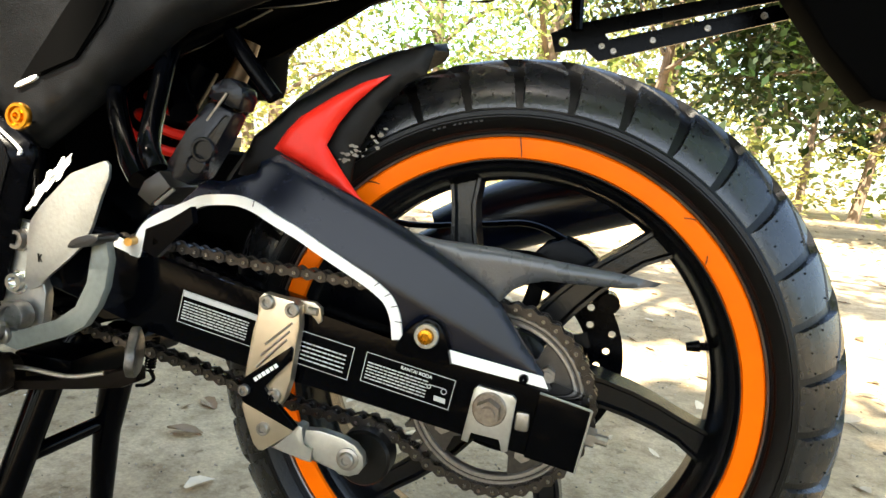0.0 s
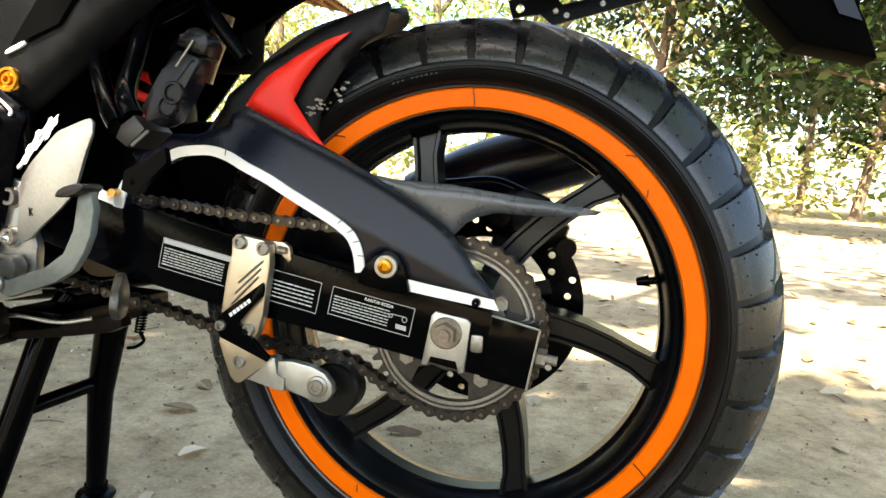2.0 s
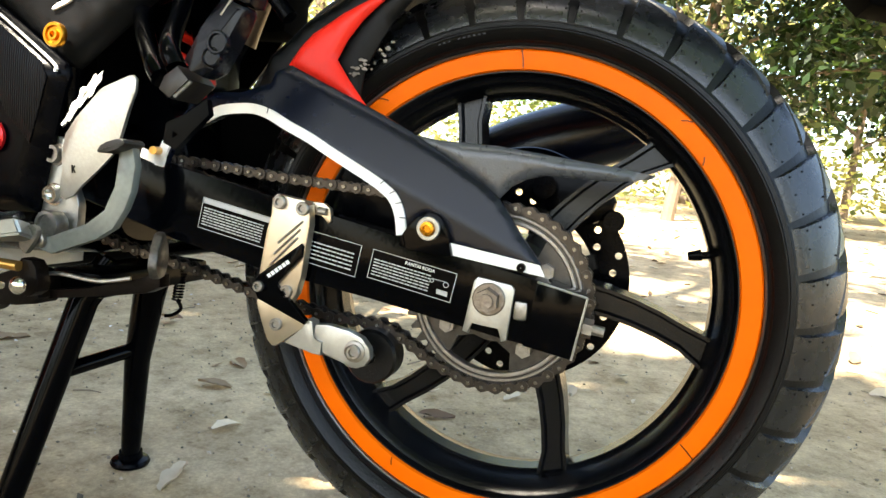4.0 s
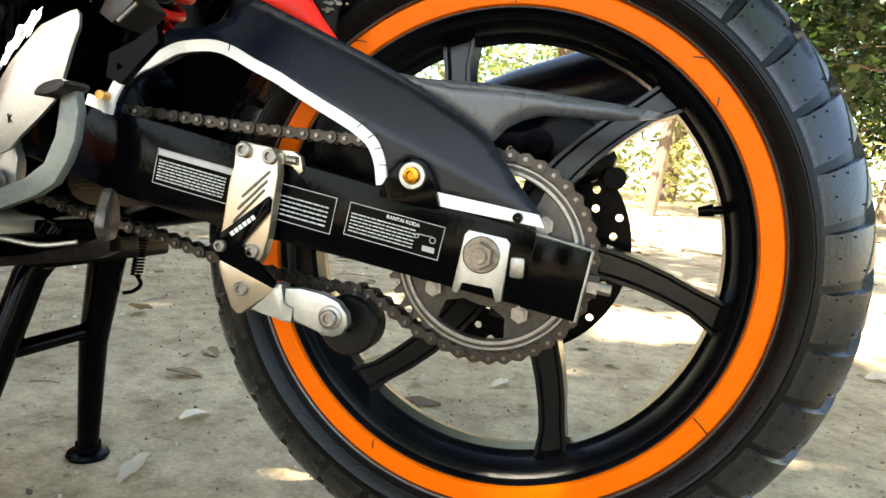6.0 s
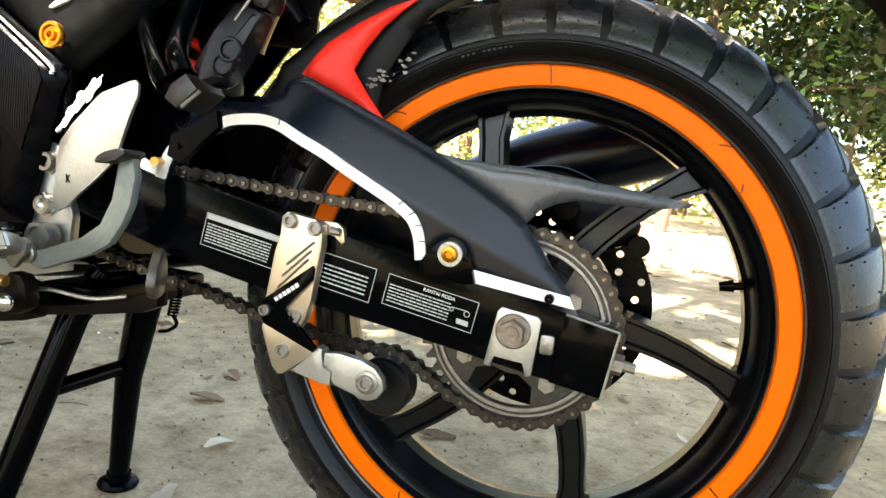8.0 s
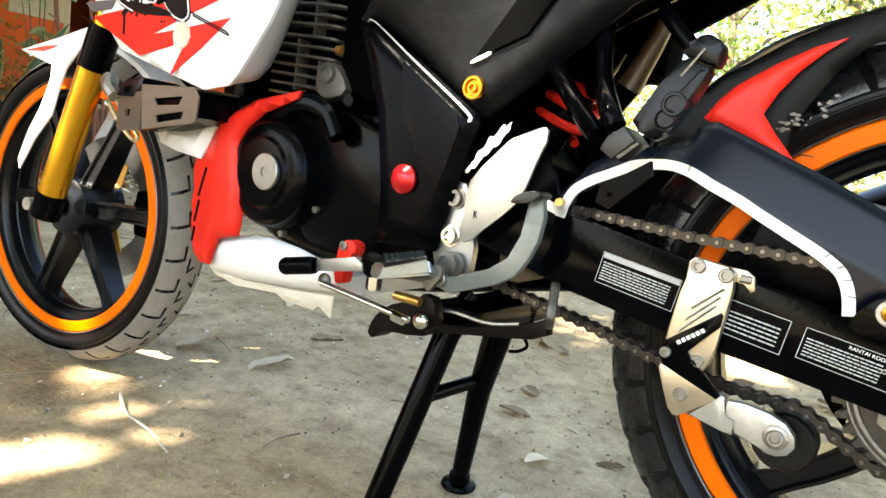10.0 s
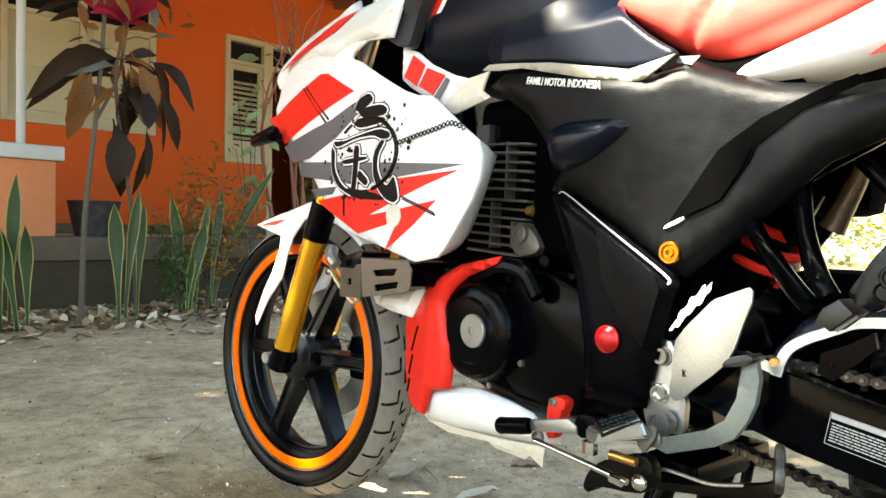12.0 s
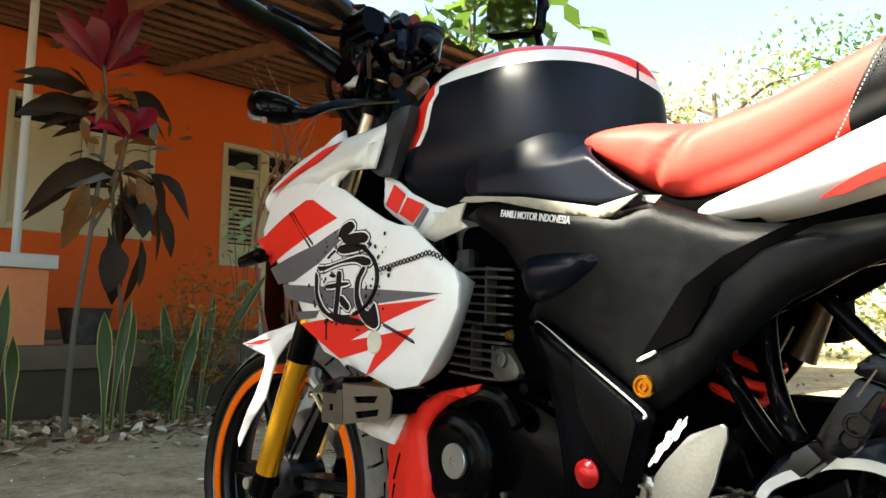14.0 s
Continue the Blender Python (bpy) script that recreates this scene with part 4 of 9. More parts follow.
# ---- trees ----
BARK = material("grey-brown bark", (0.13, 0.095, 0.065), 0.9, vary=0.35, scale=12, bump=0.6, bump_scale=40)
# The first two carry washed-out sunlight in their pale see-through colour.
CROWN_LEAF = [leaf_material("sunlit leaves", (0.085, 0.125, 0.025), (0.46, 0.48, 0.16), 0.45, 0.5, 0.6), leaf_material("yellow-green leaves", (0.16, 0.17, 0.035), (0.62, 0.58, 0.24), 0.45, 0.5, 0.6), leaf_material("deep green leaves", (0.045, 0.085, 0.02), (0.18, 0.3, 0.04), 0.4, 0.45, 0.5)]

# Darker green: the shade these trees stand in is put into the colour.
SHADED_LEAF = leaf_material("glossy green leaves with shade in the colour", (0.009, 0.021, 0.006), (0.04, 0.075, 0.010), 0.3, 0.40, 0.6)


def add_quad_leaf(verts, faces, p, u, v, l, w):
    i = len(verts)
    verts += [p, p + u * l * 0.45 + v * w * 0.5, p + u * l, p + u * l * 0.45 - v * w * 0.5]
    faces.append((i, i + 1, i + 2, i + 3))


def tree(x, y, height, spread, trunk, first, leaves, leaf, mat, seed, label, limbs=9, clump=0.5):
    """A tapered trunk, limbs that fork, and a crown of small leaves in uneven clumps."""
    r = random.Random(seed)
    top = thing("tree", label, "tree", matrix=pose(x, y, 0))
    bm = B()
    bend = Vector((r.uniform(-0.4, 0.4), r.uniform(-0.3, 0.3), 0))
    line = [Vector((0, 0, -0.1)), bend * 0.5 + Vector((0, 0, height * 0.3)), bend + Vector((0, 0, height * 0.62)), bend * 1.4 + Vector((0, 0, height * 0.9))]
    add_tube(bm, line, (trunk, trunk * 0.25), 10, 6)
    tips = []
    for i in range(limbs):
        t = first + (0.9 - first) * (i / limbs)
        p = bend * (t * 1.3) + Vector((0, 0, height * t))
        a = i * 2.4 + r.uniform(-0.4, 0.4)
        l = spread * (1.05 - 0.5 * abs(t - 0.6)) * r.uniform(0.7, 1.1)
        tip = p + Vector((math.cos(a) * l, math.sin(a) * l, height * r.uniform(0.02, 0.22)))
        mid = p.lerp(tip, 0.5) + Vector((0, 0, height * 0.05))
        add_tube(bm, [p, mid, tip], (trunk * 0.38, trunk * 0.07), 7, 4)
        tips += [tip, p.lerp(tip, 0.72), mid + Vector((0, 0, 0.15))]
        for k in range(2):
            b = mid.lerp(tip, 0.4 * k + 0.1)
            e = b + Vector((r.uniform(-1, 1), r.uniform(-1, 1), r.uniform(-0.4, 0.7))) * spread * 0.35
            add_tube(bm, [b, b.lerp(e, 0.5) + Vector((0, 0, 0.08)), e], (trunk * 0.14, trunk * 0.04), 5, 3)
            tips.append(e)
    part("trunk", bm, BARK, top)
    verts, faces = [], []
    for i in range(leaves):
        c = tips[r.randrange(len(tips))]
        p = c + Vector((r.gauss(0, 1), r.gauss(0, 1), r.gauss(0, 0.7))) * clump
        a, e = r.uniform(0, 6.28), r.uniform(-1.2, 0.4)
        u = Vector((math.cos(a) * math.cos(e), math.sin(a) * math.cos(e), math.sin(e)))
        v = u.cross(Vector((r.uniform(-1, 1), r.uniform(-1, 1), 1))).normalized()
        l = leaf * r.uniform(0.6, 1.3)
        add_quad_leaf(verts, faces, p, u, v, l, l * 0.5)
    me = bpy.data.meshes.new("crown")
    me.from_pydata(verts, [], faces)
    me.materials.append(mat)
    ob = new("crown", me)
    ob.parent = top
    return top


# trees across the yard
r = random.Random(77)
for i, (x, y, h) in enumerate(((-9.5, 17, 7), (-6.5, 12.5, 6), (-3.6, 15, 7), (-1.2, 12, 6.5), (1.2, 14.5, 7), (8.0, 16, 7), (6.6, 13.8, 5.4), (8.2, 12.2, 5.6), (10.5, 15, 7.5), (13.5, 12.5, 7), (17.5, 14, 7.5), (4.0, 19, 9), (-2.0, 21, 9), (-13, 13, 6.5))):
    tree(x, y, h, h * 0.36, 0.10 + 0.012 * h, 0.22, 5200, 0.16, CROWN_LEAF[i % 3], 100 + i, ("sunlit broad-leaved tree at the far side of the yard", "slender yellow-green tree at the far side of the yard", "dark green leafy tree at the far side of the yard")[i % 3], 10, h * 0.10)


tree(3.5, 12.0, 4.6, 1.7, 0.075, 0.26, 5500, 0.17, SHADED_LEAF, 151, "slender tree with shade-darkened leaves at the edge of the yard", 12, 0.30)
tree(4.45, 12.2, 5.0, 1.8, 0.10, 0.24, 5500, 0.17, SHADED_LEAF, 152, "bare-trunked tree with shade-darkened leaves at the edge of the yard", 12, 0.30)
tree(0.5, 7.4, 4.8, 1.7, 0.08, 0.34, 9000, 0.14, SHADED_LEAF, 143, "green tree with low hanging branches, shade in its leaf colour", 12, 0.36)
tree(3.0, 6.6, 4.2, 1.9, 0.09, 0.26, 13000, 0.14, SHADED_LEAF, 140, "green tree with low hanging branches, shade in its leaf colour", 12, 0.42)

tree(-4.67, 4.0, 4.3, 0.55, 0.045, 0.62, 190, 0.30, CROWN_LEAF[2], 141, "slender sapling with broad hanging green leaves", 7, 0.26)

# unseen shade trees added on the near side; their aimed gaps dapple the yard
GAPS = ((-0.22, -0.06, 0.86, 0.26, 0.13), (-0.575, -0.13, 0.90, 0.06, 0.06), (-1.04, -0.11, 0.0, 0.10, 0.05), (-1.08, -0.38, 0.0, 0.07, 0.04), (-0.93, -0.28, 0.0, 0.11, 0.02), (-1.20, -0.04, 0.0, 0.10, 0.02), (-0.10, -0.10, 0.80, 0.30, 0.03), (-0.20, -0.14, 0.76, 0.24, 0.035), (-0.30, -0.16, 0.72, 0.18, 0.04), (-0.36, -0.14, 0.79, 0.26, 0.075), (-0.33, 0.16, 0.0, 0.10, 0.05), (-1.24, 0.15, 0.0, 0.05, 0.03), (-1.06, 0.18, 0.0, 0.06, 0.03), (0.15, 1.35, 0.0, 0.5, 0.22), (0.9, 1.5, 0, 0.6, 0.25), (-0.55, 1.2, 0.0, 0.35, 0.12), (1.6, 2.2, 0.0, 0.9, 0.4), (-0.15, 2.3, 0, 0.7, 0.3))


def canopy(x, y, height, spread, leaves, leaf, seed):
    """An unseen shade tree, with openings aimed to sun the ground and the seat."""
    top = tree(x, y, height, spread, 0.2, 0.45, 10, leaf, CROWN_LEAF[2], seed, "unseen broad shade tree added to dapple the yard", 12, 0.6)
    r = random.Random(seed + 1)
    crown = next(c for c in top.children if c.name.startswith("crown"))
    base = top.matrix_basis.translation
    verts, faces = [], []
    done = 0
    while done < leaves:
        a, q = r.uniform(0, 6.28), math.sqrt(r.random()) * spread * 1.15
        c = Vector((math.cos(a) * q, math.sin(a) * q, height * (0.62 + 0.30 * r.random()) * (1 - 0.10 * (q / spread) ** 2)))
        for k in range(14):
            p = c + Vector((r.gauss(0, 1), r.gauss(0, 1), r.gauss(0, 0.5))) * 0.22
            done += 1
            w = base + p
            hole = False
            for gx, gy, gz, rx, ry in GAPS:
                t = (w.z - gz) / TO_SUN.z
                dx, dy = w.x - TO_SUN.x * t - gx, w.y - TO_SUN.y * t - gy
                if (dx / (rx + 0.07)) ** 2 + (dy / (ry + 0.07)) ** 2 < 1:
                    hole = True
                    break
            if hole:
                continue
            b, e = r.uniform(0, 6.28), r.uniform(-0.9, 0.5)
            u = Vector((math.cos(b) * math.cos(e), math.sin(b) * math.cos(e), math.sin(e)))
            v = u.cross(Vector((r.uniform(-1, 1), r.uniform(-1, 1), 1.5))).normalized()
            l = leaf * r.uniform(0.6, 1.3)
            add_quad_leaf(verts, faces, p, u, v, l, l * 0.5)
    # an extra unseen spray of leaves, added to keep sun off the rear wheel
    if seed == 301:
        for k in range(110):
            c = Vector((-0.02, -0.09, 0.57)) + TO_SUN * 5.2 - base
            p = c + Vector((r.gauss(0, 0.13), r.gauss(-0.03, 0.05), r.gauss(0, 0.05)))
            b = r.uniform(0, 6.28)
            u = Vector((math.cos(b), math.sin(b), r.uniform(-0.4, 0.2))).normalized()
            add_quad_leaf(verts, faces, p - u * 0.06, u, u.cross(Vector((0, 0, 1))).normalized(), 0.13, 0.07)
    me = bpy.data.meshes.new("crown")
    me.from_pydata(verts, [], faces)
    me.materials.append(CROWN_LEAF[2])
    crown.data = me
    return top


canopy(-2.3, -3.9, 6.6, 3.6, 19000, 0.19, 301)
canopy(-4.1, -4.6, 6.9, 2.6, 8000, 0.19, 304)
canopy(2.2, -2.6, 6.8, 3.4, 6500, 0.19, 302)
canopy(-5.0, -1.6, 7.2, 3.3, 13000, 0.19, 303)

# unseen thicket added behind the camera to darken what the motorcycle reflects
for i, (x, y, h) in enumerate(((-14, -11, 2.8), (-10, -16, 3.2), (-5, -18, 3), (0, -17, 2.7), (5, -17, 3.2), (10, -14, 3), (13, -9, 3.2), (14, -3, 3))):
    tree(x, y, h, h * 0.42, 0.12, 0.10, 6000, 0.22, CROWN_LEAF[2], 500 + i, "unseen tree added behind the camera for dark reflections", 14, h * 0.14)


def hedge(name, label, x0, x1, y0, y1, top, count, leaf, mat, seed):
    """A ragged belt of undergrowth."""
    r = random.Random(seed)
    verts, faces = [], []
    for i in range(count):
        x = r.uniform(x0, x1)
        crest = top * (0.55 + 0.45 * noise.noise((x * 0.55, seed, 0)) + 0.25 * noise.noise((x * 1.9, seed, 4)))
        p = Vector((x, r.uniform(y0, y1), max(0.02, crest * r.random() ** 0.8)))
        if noise.noise((p.x * 1.3, p.y, p.z * 1.3)) < -0.22:
            continue
        b, e = r.uniform(0, 6.28), r.uniform(-0.9, 0.6)
        u = Vector((math.cos(b) * math.cos(e), math.sin(b) * math.cos(e), math.sin(e)))
        v = u.cross(Vector((r.uniform(-1, 1), r.uniform(-1, 1), 1))).normalized()
        l = leaf * r.uniform(0.6, 1.4)
        add_quad_leaf(verts, faces, p, u, v, l, l * 0.5)
    me = bpy.data.meshes.new(name)
    me.from_pydata(verts, [], faces)
    me.materials.append(mat)
    return tagged(new(name, me), label, "undergrowth", kind="stuff")


hedge("undergrowth", "sunlit yellow-green undergrowth at the far edge of the yard", -14, 20, 11.2, 13.0, 3.0, 11000, 0.15, CROWN_LEAF[1], 41)
hedge("undergrowth", "dense green undergrowth behind the yard", -16, 24, 14, 18, 5.5, 17000, 0.22, CROWN_LEAF[0], 42)
hedge("undergrowth", "dense green undergrowth behind the yard", -13, -8.5, 6, 14, 4.5, 9000, 0.2, CROWN_LEAF[0], 43)


# ---- motorcycle ----
# Built upright in its own axes: rear axle over x = 0, front towards -x, left side towards -y. It leans a little on its stand.
bike = thing("motorcycle", "black, white and red motorcycle with orange-taped rims on its stand", "motorcycle", matrix=pose(0, 0, 0, -1.7, 0, 0))
AX = 0.330                       # rear axle height
REAR = Matrix.Translation((0, 0, AX))
FRONT_AXIS = Vector((0.142, -0.990, 0.008)).normalized()
FRONT_CENTRE = Vector((-1.320, -0.0684, 0.2877))


def front_matrix():
    """Axes of the steered front wheel: its -y axis points out of its left side."""
    y = -FRONT_AXIS
    x = y.cross(Vector((0, 0, 1))).normalized()
    z = x.cross(y)
    m = Matrix((x, y, z)).transposed().to_4x4()
    m.translation = FRONT_CENTRE
    return m


FRONT = front_matrix()


def wheel(name, place, rim_w, tyre_w, tyre_r, drop, spokes, phase, twist, tread, blocks, label):
    """A cast wheel with rim tape, and its tyre with tread blocks. Profiles are (y, radius)."""
    w = rim_w / 2
    bm = B()
    half = [(-w, 0.2325), (-w - 0.003, 0.229), (-w - 0.001, 0.2100), (-w + 0.006, 0.2075), (-w + 0.009, 0.2030), (-w + 0.016, 0.1995), (-w + 0.030, 0.1970), (-0.012, 0.1948), (-0.010, 0.1925)]
    other = [(-y, r) for y, r in half[::-1]]
    add_lathe(bm, half + other + [(w - 0.004, 0.2325), (w - 0.012, 0.222), (-w + 0.012, 0.222), (-w + 0.004, 0.2325)], 128, closed=True)
    add_lathe(bm, [(-0.050, 0.02), (-0.050, 0.040), (-0.042, 0.052), (0.042, 0.052), (0.050, 0.040), (0.050, 0.02)], 40, closed=True)
    bm.transform(place)
    rim = part(name + "_rim", bm, RIM_BLACK, bike, label)
    for side in (-1, 1):
        bm = B()
        o = side * (w + 0.0042)
        prof = [(o - side * 0.0026, 0.2112), (o, 0.2126), (o + side * 0.0006, 0.220), (o, 0.2290), (o - side * 0.0030, 0.2312), (o - side * 0.006, 0.2312), (o - side * 0.006, 0.2112)]
        add_lathe(bm, prof, 128, closed=True)
        bm.transform(place)
        part("rim_tape", bm, ORANGE, rim, "orange reflective rim tape")
        bm = B()
        add_lathe(bm, [(o + side * 0.0002, 0.2316), (o + side * 0.0012, 0.2326), (o + side * 0.0002, 0.2336), (o - side * 0.003, 0.2336), (o - side * 0.003, 0.2316)], 128, closed=True)
        bm.transform(place)
        part("rim_lip", bm, STEEL, rim, "worn bright lip of the rim")
    # spokes: tapered ribs with raised edges
    for i in range(spokes):
        bm = B()
        rows = []
        for k in range(7):
            t = k / 6
            r = 0.046 + (0.197 - 0.046) * t
            hw = 0.0150 - 0.0030 * t + (0.004 * max(0, t - 0.84) / 0.16)
            d = 0.024 - 0.007 * t
            rows.append([(r, -d, -hw), (r, -d, -hw + 0.0035), (r, -d + 0.005, -hw + 0.006), (r, -d + 0.005, hw - 0.006), (r, -d, hw - 0.0035), (r, -d, hw), (r, d, hw), (r, d, -hw)])
        rings = [[bm.verts.new(p) for p in row] for row in rows]
        for u, v in zip(rings, rings[1:]):
            for k in range(8):
                bm.faces.new((u[k], u[(k + 1) % 8], v[(k + 1) % 8], v[k]))
        for v in bm.verts:
            # the ribs sweep slightly round the hub
            v.co = Matrix.Rotation(-radians(twist) * (1 - (v.co.x - 0.046) / 0.151), 3, "Y") @ v.co
        bm.transform(place @ Matrix.Rotation(-radians(phase + 360 * i / spokes), 4, "Y"))
        part("spoke", bm, RIM_BLACK, rim)
    # tyre
    tw = tyre_w / 2
    crown = lambda s: tyre_r - drop * abs(s) ** (2.5 if tyre_r > 0.3 else 2.1)     # radius across the tread, s from -1 to 1
    sunk = 0.0065
    end = tyre_r - drop - sunk
    prof = [(-w + 0.004, 0.2215), (-w - 0.001, 0.231), (-w - 0.003, 0.2335), (-tw * 0.93, 0.2335 + 0.3 * (end - 0.2335)), (-tw, 0.2335 + 0.68 * (end - 0.2335)), (-tw * 0.985, end - 0.001)]
    band = [(tw * 0.95 * s / 10, crown(s / 10) - sunk) for s in range(-10, 11)]
    bm = B()
    add_lathe(bm, prof + band + [(-y, r) for y, r in prof[::-1]], 128)
    bm.transform(place)
    tyre = part(name + "_tyre", bm, [RUBBER_SIDE, RUBBER_SIDE], bike, "black ribbed motorcycle tyre, dusty on the tread")
    # raised rings of the sidewall
    for q in (0.12, 0.2, 0.75):
        bm = B()
        rr, yy = 0.2335 + q * (end - 0.2335), np.interp(q, [0, 0.3, 0.68, 1], [-w - 0.003, -tw * 0.93, -tw, -tw * 0.985])
        add_lathe(bm, [(yy + 0.001, rr - 0.0012), (yy - 0.0009, rr), (yy + 0.001, rr + 0.0012)], 128)
        bm.transform(place)
        part("sidewall_rib", bm, RUBBER_SIDE, tyre)
    step = 2 * math.pi / blocks
    for side in (-1, 1) if tyre_r < 0.3 else ():
        # one pitch of a closed tread with two L-shaped cuts, sunk into it
        bm = B()
        na, ns = 20, 26
        cut = lambda i, j: (j < 2 and 2 <= i < 16) or (14 <= i < 16 and j < 9) or (11 <= j < 13 and i >= 19) or (19 <= i < 21 and j >= 11)
        deep = lambda i, j: 0 <= i < ns and cut(i, j % na)

        def spot(i, j, low):
            s = -0.985 + 0.985 * i / ns
            a = step * j / na + 0.35 * step * (i / ns) ** 2
            rr = crown(s) - (0.0045 if low else 0)
            return bm.verts.new((rr * math.cos(a), s * tw * 0.95 * -side, rr * math.sin(a)))

        pool = {}

        def at(i, j, low):
            if (i, j, low) not in pool:
                pool[i, j, low] = spot(i, j, low)
            return pool[i, j, low]

        for i in range(ns):
            for j in range(na):
                low = deep(i, j)
                f = bm.faces.new((at(i, j, low), at(i, j + 1, low), at(i + 1, j + 1, low), at(i + 1, j, low)))
                f.material_index = 1 if low else 0
                for (a, b), other in (((( i, j), (i, j + 1)), deep(i - 1, j)), (((i + 1, j), (i + 1, j + 1)), deep(i + 1, j)), (((i, j), (i + 1, j)), deep(i, j - 1)), (((i, j + 1), (i + 1, j + 1)), deep(i, j + 1))):
                    if low and not other:
                        w = bm.faces.new((at(*a, True), at(*b, True), at(*b, False), at(*a, False)))
                        w.material_index = 1
        first = part("tread_segment", bm, [tread, RUBBER], tyre)
        for k in range(blocks):
            ob = first if k == 0 else new("tread_segment", first.data)
            ob.parent = tyre
            ob.matrix_basis = place @ Matrix.Rotation(-(k + (0.5 if side > 0 else 0)) * step, 4, "Y")
    for side in (-1, 1) if tyre_r > 0.3 else ():
        # two rows: broad shoulder blocks with moulding pips, and slanted centre blocks
        split = lambda f: -0.66 + 0.26 * f
        for row in (0, 1):
            bm = B()
            gap = 0.0068 / tyre_r
            ns, na = 6, 5
            grid = {}
            for lay in (0, 1):
                inset = 0.0016 / tyre_r if lay else 0
                for j in range(na + 1):
                    f = j / na
                    s0, s1 = (-0.985, split(f) - 0.02) if row == 0 else (split(f) + 0.03, -0.05)
                    for i in range(ns + 1):
                        q = i / ns
                        s = s0 + (s1 - s0) * (q + (0.03 * (1 - 2 * q) if lay else 0))
                        # grooves run straight up the shoulder, then kink along the tyre
                        shear = 0.10 * step * q if row == 0 else step * (0.16 + 0.42 * q)
                        a = shear + gap / 2 + inset + (step - gap - 2 * inset) * f
                        rr = crown(s) - (0 if lay else sunk + 0.001)
                        grid[lay, i, j] = bm.verts.new((rr * math.cos(a), s * tw * 0.95 * (1 if side < 0 else -1), rr * math.sin(a)))
            for i in range(ns):
                for j in range(na):
                    bm.faces.new((grid[1, i, j], grid[1, i, j + 1], grid[1, i + 1, j + 1], grid[1, i + 1, j]))
                for j in (0, na):
                    bm.faces.new((grid[0, i, j], grid[0, i + 1, j], grid[1, i + 1, j], grid[1, i, j]))
            for j in range(na):
                for i in (0, ns):
                    bm.faces.new((grid[0, i, j], grid[0, i, j + 1], grid[1, i, j + 1], grid[1, i, j]))
            if row == 0:
                for f, s in ((0.10, -0.93), (0.52, -0.94), (0.90, -0.93), (0.90, -0.80), (0.30, -0.66)):
                    a = gap / 2 + (step - gap) * f
                    c = Vector((crown(s) * math.cos(a), s * tw * 0.95 * (1 if side < 0 else -1), crown(s) * math.sin(a)))
                    out = Vector((math.cos(a) * 0.7, -0.7 if side < 0 else 0.7, math.sin(a) * 0.7))
                    old = set(bm.faces)
                    add_cyl(bm, c - out * 0.001, c + out * 0.0012, 0.0011, 0.0008, n=5)
                    for face in bm.faces:
                        if face not in old:
                            face.material_index = 1
            first = part("tread_block", bm, [tread, RUBBER_SIDE], tyre)
            for k in range(blocks):
                ob = first if k == 0 else new("tread_block", first.data)
                ob.parent = tyre
                ob.matrix_basis = place @ Matrix.Rotation(-(k + (0.5 if side > 0 else 0)) * step, 4, "Y")
    return rim, tyre


rear_rim, rear_tyre = wheel("rear", REAR, 0.100, 0.130, 0.3085, 0.047, 6, 48, 15, RUBBER, 35, "black six-spoke cast rear wheel")
front_rim, front_tyre = wheel("front", FRONT, 0.076, 0.100, 0.2900, 0.027, 6, 61, 0, RUBBER_WORN, 30, "black six-spoke cast front wheel")

# seams and nicks in the rim tape
for a, r0, r1, bend in ((91.4, 0.2130, 0.2305, 0.6), (39.6, 0.2130, 0.2185, 1.5), (50.9, 0.2240, 0.2300, -2.0), (128.0, 0.2220, 0.2300, 2.0), (-34.0, 0.2130, 0.2300, -0.8), (-118.0, 0.2130, 0.2200, 1.0), (201.0, 0.2150, 0.2300, 0.7)):
    bm = B()
    p = [REAR @ Vector((r * math.cos(radians(b)), -0.0550, r * math.sin(radians(b)))) for r, b in ((r0, a), ((r0 + r1) / 2, a + bend * 0.4), (r1, a + bend))]
    add_tube(bm, p, 0.0006, 4, 1)
    part("tape_seam", bm, RIM_BLACK, rear_rim)

# valve of the rear wheel
bm = B()
va = radians(16.3)
vm = REAR @ Matrix.Rotation(-va, 4, "Y")
add_cyl(bm, (0.201, -0.004, 0), (0.192, -0.005, 0), 0.0065, n=12)
add_cyl(bm, (0.193, -0.005, 0), (0.182, -0.004, 0.001), 0.0038, n=10)
add_cyl(bm, (0.186, -0.004, 0.001), (0.1735, -0.003, 0.002), 0.0058, 0.0042, n=12)
bm.transform(vm)
part("valve_stem", bm, BLACK_SATIN, rear_rim, "short metal tyre valve with a cap")

# raised letters on the sidewall are too worn to read: plain bars
bm = B()
for a0, count in ((-62, 26), (-30, 9), (100, 10)):
    for k in range(count):
        a = radians(a0 + k * 1.15)
        if k % 7 == 6:
            continue
        for dr in (0, 0.0045):
            q = Vector(((0.2445 + dr) * math.cos(a), -0.0640, (0.2445 + dr) * math.sin(a)))
            m = Matrix.Translation(q) @ Matrix.Rotation(-a, 4, "Y")
            add_box(bm, (0, 0, 0), (0.001, 0.001, 0.001))
            bmesh.ops.transform(bm, matrix=m @ Matrix.Diagonal((3.2, 1.2, 2.6, 1)), verts=bm.verts[-8:])
bm.transform(REAR)
tagged(part("moulded_marks", bm, RUBBER_SIDE, rear_tyre), kind="stuff")

